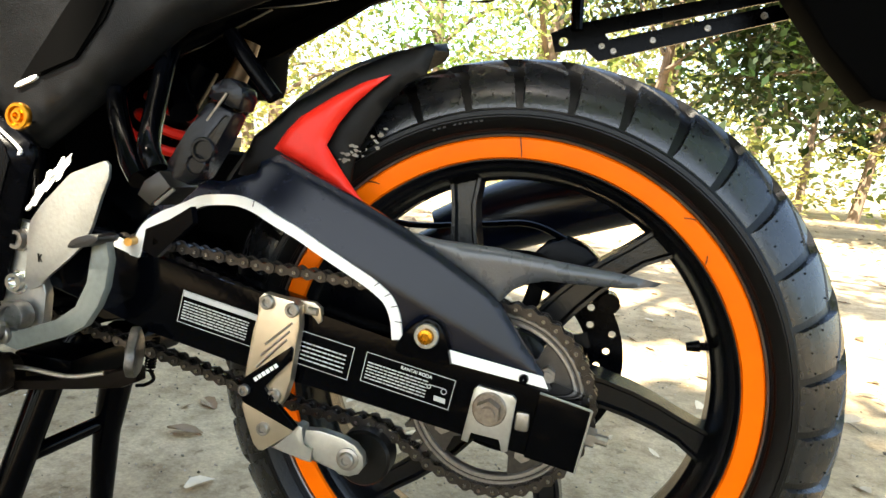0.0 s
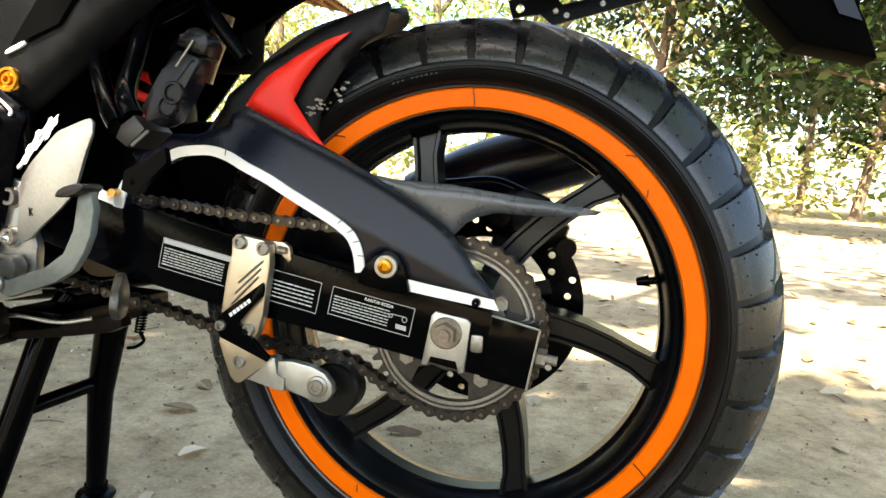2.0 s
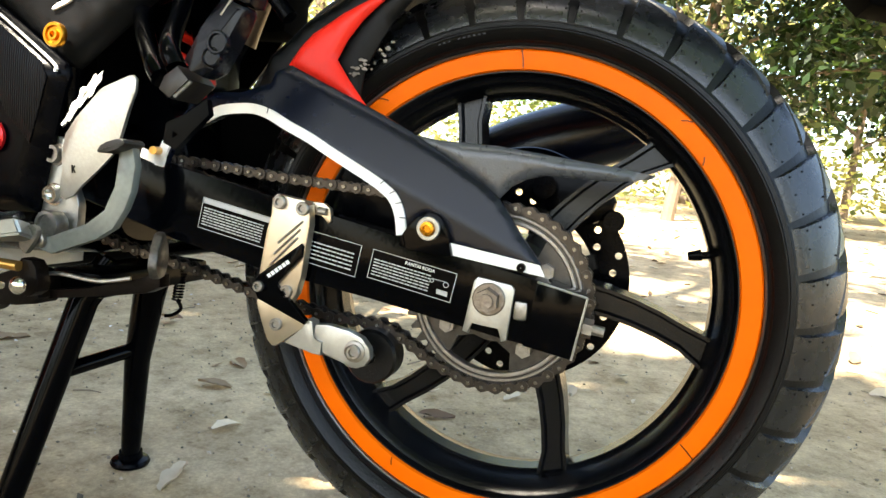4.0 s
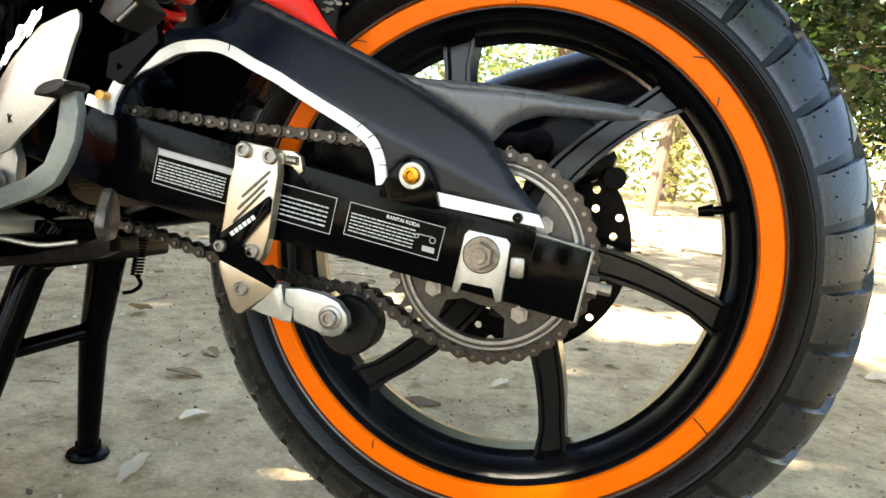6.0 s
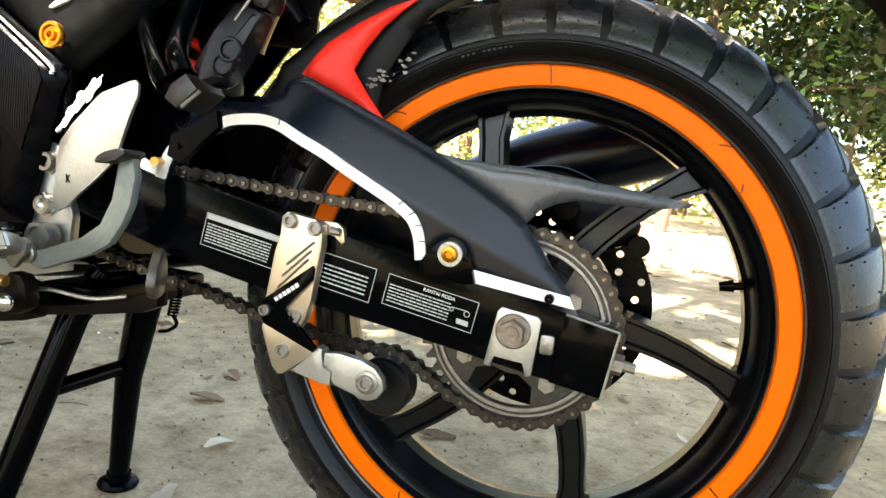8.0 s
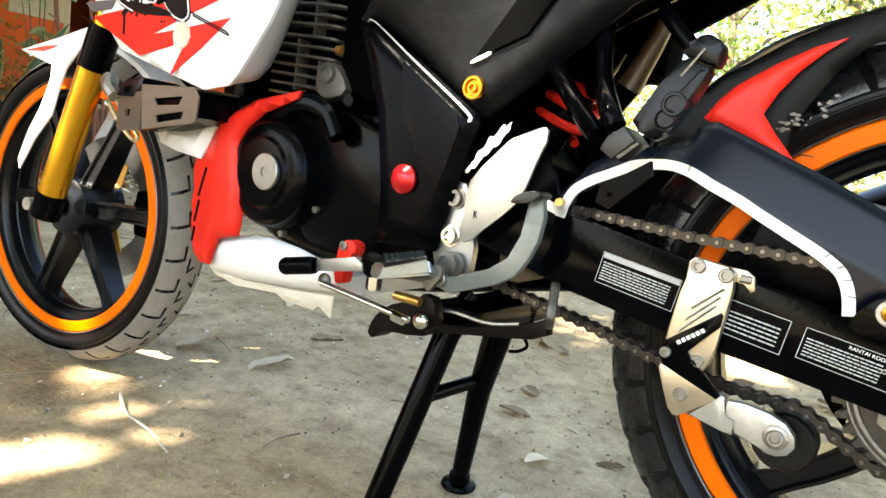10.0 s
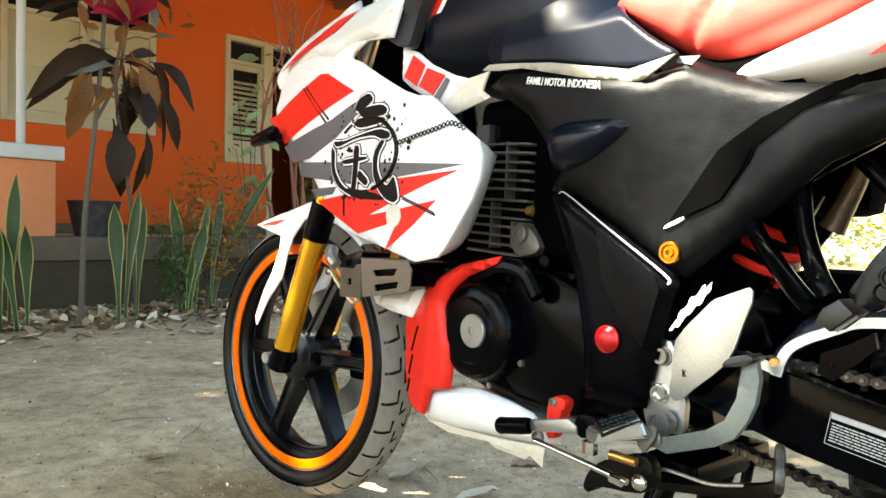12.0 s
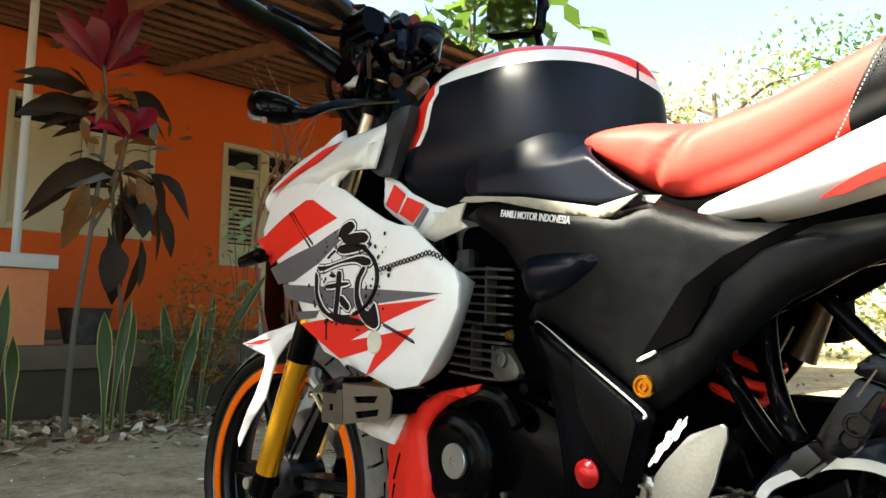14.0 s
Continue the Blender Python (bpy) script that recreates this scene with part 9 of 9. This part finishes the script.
# fork
for side in (-1, 1):
    foot = FRONT_CENTRE + FRONT_AXIS * (0.102 * -side) + FRONT.to_3x3() @ Vector((0.037, 0, 0.0))
    up = (FRONT.to_3x3() @ Vector((0.34, 0, 0.94))).normalized()
    a, b, c, d = foot + up * 0.015, foot + up * 0.262, foot + up * 0.330, foot + up * 0.80
    bm = B()
    add_cyl(bm, foot + up * 0.015, b, 0.0222, 0.0222, 28)
    for q in (0.05, 0.235):
        add_cyl(bm, foot + up * q, foot + up * (q + 0.004), 0.0228, n=28)
    leg = part("fork_leg", bm, GOLD, bike, "gold anodised fork leg")
    bm = B()
    add_tube(bm, [b - up * 0.004, b + up * 0.012, b + up * 0.02, b + up * 0.045, c], 0.0245, 24, 1)
    part("fork_collar", bm, BLACK_SATIN, leg)
    bm = B()
    add_tube(bm, [foot + up * 0.03, foot, foot - up * 0.015], 0.024, 14, 1)
    part("fork_foot", bm, BLACK_SATIN, leg)
    bm = B()
    add_cyl(bm, c, c + (d - c) * 0.42, 0.0205, n=24)
    part("fork_tube", bm, GOLD, leg)
    bm = B()
    add_cyl(bm, c + (d - c) * 0.42, d, 0.0150, n=24)
    part("upper_tube", bm, CHAMPAGNE, leg, "pale upper fork tube")
    bm = B()
    add_cyl(bm, c + (d - c) * 0.40, c + (d - c) * 0.47, 0.0260, n=24)
    part("fork_clamp", bm, BLACK_SATIN, leg, "black fork clamp")
    bm = B()
    add_cyl(bm, c + (d - c) * 0.86, c + (d - c) * 0.99, 0.0260, n=24)
    part("fork_cap", bm, BLACK_SATIN, leg)
    bm = B()
    axle_end = FRONT_CENTRE + FRONT_AXIS * (0.102 * -side) + FRONT.to_3x3() @ Vector((0.010, 0, 0.004))
    add_cyl(bm, axle_end, axle_end + FRONT_AXIS * (0.020 * -side), 0.011, n=16)
    part("axle_end", bm, STEEL, leg, "steel axle end")
    if side < 0:
        UP, LEFT_TOP = up, d
bm = B()
for h in (0.46, 0.66):
    p, q = FRONT_CENTRE + FRONT_AXIS * 0.12 + UP * h, FRONT_CENTRE - FRONT_AXIS * 0.12 + UP * h
    add_tube(bm, [p, q], 0.03, 12, 1)
part("triple_clamp", bm, BLACK_SATIN, bike)
# front disc and caliper
bm = B()
add_lathe(bm, [(0.052, 0.085), (0.052, 0.138), (0.056, 0.138), (0.056, 0.085)], 60, closed=True)
bm.transform(FRONT)
fd = part("front_brake_disc", bm, STEEL, bike, "drilled front brake disc")
for k in range(5):
    a = radians(72 * k)
    bm = B()
    add_plate(bm, [(0.03 * math.cos(a - 0.3), 0.03 * math.sin(a - 0.3)), (0.092 * math.cos(a - 0.12), 0.092 * math.sin(a - 0.12)), (0.092 * math.cos(a + 0.12), 0.092 * math.sin(a + 0.12)), (0.03 * math.cos(a + 0.3), 0.03 * math.sin(a + 0.3))], 0.050, 0.053)
    bm.transform(FRONT)
    part("carrier_arm", bm, BRASS, fd, "gold disc carrier arm")
bm = B()
add_box(bm, (0.075, 0.040, -0.045), (0.135, 0.080, 0.045), 0.012)
bm.transform(FRONT)
part("front_caliper", bm, BLACK_SATIN, bike, "black brake caliper")
# front mudguard: white arch and pointed struts
bm = B()
add_lathe(bm, [(-0.040, 0.296), (-0.038, 0.304), (-0.02, 0.309), (0, 0.310), (0.02, 0.309), (0.038, 0.304), (0.040, 0.296), (0.036, 0.301), (0, 0.306), (-0.036, 0.301)], 30, radians(52), radians(66), closed=True)
bm.transform(FRONT)
fend = part("front_mudguard", bm, WHITE, bike, "white front mudguard with pointed side blades")
for side in (-1, 1):
    bm = B()
    add_shell(bm, [(-0.1178, 0.2693), (-0.0428, 0.2875), (0.0420, 0.3110), (0.1100, 0.3280), (0.1050, 0.3080), (0.0440, 0.2790), (0.0100, 0.2430), (-0.0060, 0.2055), (-0.0200, 0.1600), (-0.0650, 0.1100), (-0.1010, 0.0545), (-0.1070, 0.0733), (-0.0820, 0.1296), (-0.0560, 0.1672), (-0.0320, 0.2180), (-0.0290, 0.2470), (-0.0811, 0.2591)], lambda x, z: -0.075, 0.010, 0.006, 0.012, 0.003)
    if side > 0:
        bm.transform(Matrix.Diagonal((1, -1, 1, 1)))
    bm.transform(FRONT)
    part("mudguard_blade", bm, WHITE, fend)
bm = B()
add_shell(bm, [(-0.0960, 0.2680), (-0.0400, 0.2790), (-0.0050, 0.2800), (-0.0420, 0.2690)], lambda x, z: -0.0765, 0.010, 0.0, 0.012, 0.001)
bm.transform(FRONT)
part("graphic", bm, RED, fend, "red flash")

# auxiliary lamp below the fairing
pod = thing("auxiliary_lamp", "", "")
pod.parent = bike
pod["label"] = "bronze-grey metal auxiliary lamp with slotted sides"
for key in ("category", "group"):
    if key in pod:
        del pod[key]
bm = B()
add_holed(bm, [(-0.925, 0.505), (-0.812, 0.506), (-0.801, 0.494), (-0.803, 0.4665), (-0.812, 0.462), (-0.918, 0.446)], [[(-0.8946, 0.4886), (-0.8326, 0.4945), (-0.8401, 0.4833), (-0.8866, 0.4798)], [(-0.8887, 0.467), (-0.8289, 0.4761), (-0.8323, 0.4661), (-0.8837, 0.4573)]], -0.220, -0.2175)
part("lamp_side", bm, GUNMETAL, pod)
bm = B()
add_plate(bm, [(-0.915, 0.500), (-0.815, 0.502), (-0.808, 0.492), (-0.809, 0.470), (-0.915, 0.450)], -0.214, -0.150, 0.002)
part("lamp_core", bm, BLACK_SATIN, pod)
# slanted nose with its square port
bm = B()
add_holed(bm, [(0.0, 0.497), (0.0, 0.444), (0.074, 0.440), (0.078, 0.446), (0.076, 0.487)], [[(0.034, 0.472), (0.050, 0.471), (0.049, 0.461), (0.034, 0.462)]], -0.0012, 0.0012)
bm.transform(Matrix.Translation((-0.924, -0.2185, 0)) @ Matrix.Rotation(radians(171), 4, "Z"))
part("lamp_nose", bm, GUNMETAL, pod)
bm = B()
add_plate(bm, [(-0.985, 0.445), (-0.985, 0.484), (-0.930, 0.490), (-0.930, 0.450)], -0.203, -0.150, 0.003)
part("lamp_body", bm, BLACK_SATIN, pod)
# folded top with its raised hood
bm = B()
add_loft(bm, [(-0.930, 0.034, 0.5035, 0.5065, 6), (-0.812, 0.034, 0.5045, 0.5075, 6)], 16)
bmesh.ops.translate(bm, verts=bm.verts[:], vec=(0, -0.184, 0))
part("lamp_top", bm, GUNMETAL, pod)
bm = B()
add_plate(bm, [(-0.992, 0.488), (-0.978, 0.507), (-0.938, 0.516), (-0.928, 0.514), (-0.936, 0.498), (-0.950, 0.488)], -0.2165, -0.160, 0.002)
part("lamp_hood", bm, BLUE_BLACK, pod)
# Near-black plate paints the darkness of the hood slot.
bm = B()
add_plate(bm, [(-0.972, 0.500), (-0.955, 0.503), (-0.960, 0.493), (-0.970, 0.492)], -0.2175, -0.2160)
part("hood_slot", bm, VOID, pod)
# cast clamp, chrome bolts and gold bracket ahead of the lamp
bm = B()
add_tube(bm, [(-1.0821, -0.1750, 0.5159), (-1.0715, -0.1820, 0.5015), (-1.0535, -0.1820, 0.4883)], (0.012, 0.010), 10)
part("clamp", bm, STEEL, pod)
for x, z in ((-1.0884, 0.5107), (-1.0672, 0.4954), (-1.0794, 0.4761)):
    bm = B()
    add_bolt(bm, x, -0.180, z, 0.0062, 0.005)
    part("clamp_bolt", bm, CHROME, pod)
bm = B()
line = [(-1.0794, -0.1780, 0.4812), (-1.0529, -0.1800, 0.4599), (-1.0161, -0.1820, 0.4377), (-0.9951, -0.1820, 0.4286), (-0.9879, -0.1820, 0.4358), (-1.0058, -0.1820, 0.4489), (-1.0375, -0.1800, 0.4701), (-1.0586, -0.1780, 0.4843)]
add_tube(bm, line, 0.0035, 8, 4)
part("bracket", bm, material("pale gold plated steel", (0.60, 0.50, 0.26), 0.35, 0.8, vary=0.2, scale=80, bump=0.2), pod, "pale gold bracket")
bm = B()
add_tube(bm, [(-0.85, -0.16, 0.49), (-0.80, -0.12, 0.495), (-0.74, -0.08, 0.50)], 0.017, 12)
part("mount_arm", bm, BLACK_SATIN, pod)

# red engine cowl and white belly pan
bm = B()
add_shell(bm, [(-0.6882, 0.5192), (-0.6942, 0.5091), (-0.7507, 0.4889), (-0.7784, 0.4696), (-0.7905, 0.4484), (-0.7848, 0.4180), (-0.7749, 0.3817), (-0.7764, 0.3424), (-0.7792, 0.3243), (-0.8183, 0.3139), (-0.8400, 0.2740), (-0.8772, 0.2700), (-0.9025, 0.2890), (-0.9120, 0.3200), (-0.9205, 0.3484), (-0.9160, 0.3762), (-0.9270, 0.4008), (-0.9084, 0.4298), (-0.8560, 0.4560), (-0.8077, 0.4848), (-0.7665, 0.5041)], lambda x, z: -0.168 + 0.35 * max(0, -0.825 - x), 0.010, 0.010, 0.012, 0.004)
cowl2 = part("engine_cowl", bm, RED, bike, "red plastic engine cowl with slits", 50)
bm = B()
for a, b in (((-0.8790, 0.3650), (-0.8560, 0.4060)), ((-0.8860, 0.3280), (-0.8740, 0.3590)), ((-0.8900, 0.2990), (-0.8830, 0.3200))):
    ya, yb = -0.168 + 0.35 * max(0, -0.825 - a[0]), -0.168 + 0.35 * max(0, -0.825 - b[0])
    add_tube(bm, [(a[0], ya - 0.0005, a[1]), (b[0], yb - 0.0005, b[1])], 0.0022, 5, 1)
part("slit", bm, GRAPHIC_BLACK, cowl2)
bm = B()
add_shell(bm, [(-0.8772, 0.2725), (-0.8586, 0.2958), (-0.8374, 0.3115), (-0.7919, 0.3229), (-0.7392, 0.3293), (-0.6835, 0.3246), (-0.6392, 0.3159), (-0.6185, 0.3020), (-0.6139, 0.2808), (-0.7044, 0.2690), (-0.7904, 0.2602), (-0.8550, 0.2576)], lambda x, z: -0.150 + 0.35 * max(0, 0.30 - z), 0.010, 0.012, 0.016, 0.004)
belly = part("belly_pan", bm, WHITE, bike, "white plastic belly pan", 50)
bm = B()
add_shell(bm, [(-0.8728, 0.2636), (-0.7976, 0.2583), (-0.7044, 0.2652), (-0.6236, 0.2742), (-0.6342, 0.2419), (-0.6548, 0.2547), (-0.6650, 0.2456), (-0.7207, 0.2470), (-0.7332, 0.2539), (-0.8203, 0.2461), (-0.8622, 0.2537)], lambda x, z: -0.131 + 0.35 * max(0, 0.27 - z), 0.010, 0.004, 0.012, 0.003)
part("belly_skirt", bm, OLD_WHITE, belly, "aged lower skirt with pointed fins")
bm = B()
add_box(bm, (-0.85, -0.10, 0.27), (-0.62, 0.12, 0.30), 0.01)
part("belly_floor", bm, WHITE, belly)
# white inner air scoop behind the lamp
bm = B()
add_shell(bm, [(-0.9766, 0.4448), (-0.8906, 0.4558), (-0.8429, 0.4676), (-0.8473, 0.4509), (-0.8722, 0.417), (-0.9289, 0.4225), (-0.9672, 0.4304)], lambda x, z: -0.168, 0.012, 0.010, 0.014, 0.004)
part("radiator_scoop", bm, WHITE, bike, "white inner scoop")

# handlebar, mirrors and cables
bars = LEFT_TOP + Vector((0.02, 0, 0.02))
bm = B()
add_tube(bm, [(-1.0168, -0.0600, 1.0451), (-0.9977, -0.1200, 1.0823), (-0.9592, -0.2200, 1.1101), (-0.8973, -0.3600, 1.1090)], 0.011, 12)
add_tube(bm, [(-1.0145, 0.0600, 1.0440), (-0.9932, 0.1200, 1.0796), (-0.9512, 0.2200, 1.1045), (-0.8840, 0.3600, 1.0986)], 0.011, 12)
bar = part("handlebar", bm, BLACK_SATIN, bike, "black handlebar")
for s in (-1, 1):
    bm = B()
    add_tube(bm, [(-0.905, s * 0.265, 1.089), (-0.855, s * 0.37, 1.085)], 0.017, 14, 1)
    part("grip", bm, RUBBER_SIDE, bar)
    bm = B()
    add_tube(bm, [(-0.955, s * 0.20, 1.085), (-0.975, s * 0.27, 1.080), (-0.945, s * 0.37, 1.070)], 0.006, 8)
    part("clutch_lever", bm, BLACK_SATIN, bar)
    bm = B()
    add_loft(bm, [(-0.965, 0.02, 1.07, 1.11, 3), (-0.90, 0.022, 1.068, 1.112, 3)], 16)
    bmesh.ops.translate(bm, verts=bm.verts[:], vec=(0, s * 0.21, 0))
    part("switch_box", bm, BLACK_SATIN, bar)
bm = B()
add_box(bm, (-1.135, -0.125, 0.930), (-0.985, 0.10, 1.080), 0.03, 4)
part("meter_console", bm, BLACK_SATIN, bike, "black meter console")
# brake reservoir, clamps and switch gear crowded round the handlebar
bm = B()
add_lathe(bm, [(-0.032, 0.001), (-0.032, 0.026), (-0.026, 0.031), (0.022, 0.031), (0.026, 0.034), (0.034, 0.034), (0.037, 0.030), (0.037, 0.001)], 32)
bm.transform(pose(-0.985, -0.03, 1.128, 78, 0, 18))
res = part("brake_reservoir", bm, BLUE_BLACK, bike, "round blue-black brake fluid reservoir")
bm = B()
add_lathe(bm, [(0.038, 0.001), (0.038, 0.022), (0.041, 0.020), (0.041, 0.001)], 24)
bm.transform(pose(-0.985, -0.03, 1.128, 78, 0, 18))
part("cap", bm, BLACK_SATIN, res)
bm = B()
add_box(bm, (-1.062, -0.085, 1.085), (-0.995, -0.035, 1.160), 0.012, 3)
part("switch_box", bm, BLUE_BLACK, bar)
bm = B()
add_tube(bm, [(-1.107, -0.05, 1.195), (-1.05, -0.055, 1.180), (-0.990, -0.05, 1.176)], (0.011, 0.014), 12)
part("lever_clamp", bm, material("dark red anodised metal", (0.16, 0.012, 0.010), 0.35, 0.5, vary=0.2), bar, "dark red lever clamp")
bm = B()
add_tube(bm, [(-1.1341, -0.1000, 1.2279), (-1.0981, -0.1000, 1.1728), (-1.0598, -0.1000, 1.1144), (-1.0244, -0.1000, 1.0725), (-0.9744, -0.1000, 1.0365)], (0.009, 0.011), 12)
part("hose", bm, BREATHER, bar, "brown weathered hose")
bm = B()
add_lathe(bm, [(-0.016, 0.001), (-0.016, 0.014), (0.014, 0.017), (0.02, 0.012), (0.02, 0.001)], 20)
bm.transform(pose(-0.918, -0.10, 1.008, 60, 20, 0))
part("key_barrel", bm, BREATHER, bar)
bm = B()
add_loft(bm, smooth_sections([(-1.19, 0.03, 1.150, 1.215, 3), (-1.16, 0.05, 1.100, 1.240, 3), (-1.10, 0.055, 1.080, 1.225, 3), (-1.055, 0.03, 1.085, 1.190, 3)], 4), 28)
bmesh.ops.translate(bm, verts=bm.verts[:], vec=(0, -0.06, 0))
part("meter_cowl", bm, BLACK_SATIN, bike, "black meter cowl")
for k, (x, z, y) in enumerate(((-1.058, 1.197, -0.10), (-1.12, 1.06, -0.12), (-1.03, 1.19, -0.07))):
    bm = B()
    add_lathe(bm, [(-0.012, 0.001), (-0.012, 0.009), (0.010, 0.011), (0.013, 0.007), (0.013, 0.001)], 16)
    bm.transform(pose(x, y, z, 30 * k, 25, 0))
    part("knob", bm, (CREAM, CHROME, STEEL)[k], bar)
bm = B()
add_tube(bm, [(-1.3746, -0.260, 1.2919), (-1.2271, -0.260, 1.1949), (-1.1077, -0.260, 1.1244), (-1.0138, -0.260, 1.0608), (-0.9308, -0.240, 1.0000)], (0.026, 0.020), 14)
part("mirror_arm", bm, BLACK_SATIN, bar)
rr = random.Random(8)
for k in range(30):
    bm = B()
    s = rr.uniform(-0.22, 0.12)
    p0 = Vector((-0.95 + rr.uniform(-0.02, 0.03), s, 1.075))
    p3 = Vector((-1.03 + rr.uniform(-0.06, 0.05), s * 0.4 + rr.uniform(-0.04, 0.04), 0.90))
    mid = p0.lerp(p3, 0.45) + Vector((-rr.uniform(0.04, 0.10), rr.uniform(-0.06, 0.05), rr.uniform(0.0, 0.06)))
    add_tube(bm, [p0, mid, p3], rr.uniform(0.003, 0.006), 7, 6)
    part("cable", bm, (BLACK_SATIN, BLACK_SATIN, RUST, BLUE_BLACK, BREATHER)[k % 5], bar)

# small clamps, switches and joints packed behind the screen
rr = random.Random(19)
RED_METAL = bpy.data.materials["dark red anodised metal"]
for k in range(26):
    p = (rr.uniform(-1.10, -0.93), rr.uniform(-0.16, 0.02), rr.uniform(0.985, 1.20))
    m = pose(*p, rr.uniform(-60, 60), rr.uniform(-60, 60), rr.uniform(0, 180))
    bm = B()
    if k % 3 == 0:
        l, w, h = rr.uniform(0.012, 0.03), rr.uniform(0.008, 0.016), rr.uniform(0.006, 0.014)
        add_box(bm, (-l, -w, -h), (l, w, h), 0.003)
        kind = "switch_block"
    elif k % 3 == 1:
        r = rr.uniform(0.007, 0.014)
        add_lathe(bm, [(-0.016, 0.001), (-0.016, r * 0.8), (-0.012, r), (0.010, r), (0.012, r * 0.7), (0.018, r * 0.65), (0.018, 0.001)], 14)
        kind = "joint"
    else:
        l = rr.uniform(0.03, 0.06)
        add_tube(bm, [(-l, 0, 0), (0, 0.008, 0.006), (l, 0, -0.006)], (0.005, 0.0035), 8, 4)
        kind = "lever"
    bm.transform(m)
    part(kind, bm, (BLUE_BLACK, BLACK_SATIN, RED_METAL, BLUE_BLACK, BLACK_PAINT, STEEL, BLUE_BLACK, BREATHER)[k % 8], bar)


def mirror(bm_pts, stalk, name="mirror"):
    cx, cy, cz, l, h, ang = bm_pts
    m = pose(cx, cy, cz, 0, ang, 12)
    bm = B()
    add_loft(bm, smooth_sections([(-l / 2, 0.004, -h * 0.10, h * 0.10, 2), (-l * 0.42, 0.016, -h * 0.36, h * 0.36, 2.2), (-l * 0.2, 0.026, -h * 0.5, h * 0.5, 2.4), (l * 0.1, 0.026, -h * 0.5, h * 0.48, 2.4), (l * 0.35, 0.018, -h * 0.32, h * 0.36, 2.2), (l / 2, 0.007, -h * 0.10, h * 0.14, 2)], 4), 24)
    bm.transform(m)
    ob = part(name, bm, BLACK_PAINT, bike, "pointed glossy black mirror on a stalk")
    bm = B()
    add_tube(bm, stalk, (0.009, 0.006), 10)
    part("mirror_stalk", bm, BLACK_SATIN, ob)
    return ob


m1 = mirror((-0.9480, -0.349, 0.9170, 0.124, 0.046, 20), [(-0.905, -0.347, 0.905), (-0.872, -0.340, 0.893), (-0.885, -0.28, 0.925), (-0.950, -0.12, 0.99)])
bm = B()
add_tube(bm, [(-1.0090, -0.3560, 0.9400), (-0.9960, -0.3670, 0.9190), (-0.9700, -0.3740, 0.9010), (-0.9350, -0.3720, 0.8900)], (0.003, 0.005), 8)
part("edge_lens", bm, SILVER, m1, "pale edge of the mirror housing")
m3 = mirror((-1.06, 0.350, 1.372, 0.10, 0.10, 10), [(-1.02, 0.335, 1.29), (-0.95, 0.28, 1.16), (-0.925, 0.22, 1.09)])
bm = B()
add_shell(bm, rounded([(-1.157, 1.470), (-1.163, 1.385), (-1.166, 1.325), (-1.140, 1.307), (-1.026, 1.281), (-0.990, 1.280), (-0.984, 1.350), (-0.995, 1.440)], 2, 0.2), flat(0.3030), 0.02, 0.012, 0.02, 0.012)
part("housing", bm, BLACK_PAINT, m3, "rounded black mirror housing")
bm = B()
add_shell(bm, rounded([(-1.148, 1.460), (-1.154, 1.385), (-1.156, 1.332), (-1.136, 1.316), (-1.026, 1.291), (-0.998, 1.290), (-0.993, 1.350), (-1.003, 1.432)], 2, 0.2), flat(0.3000), 0.02, 0.0, 0.01, 0.002)
part("mirror_glass", bm, MIRROR, m3, "mirror glass reflecting green leaves")
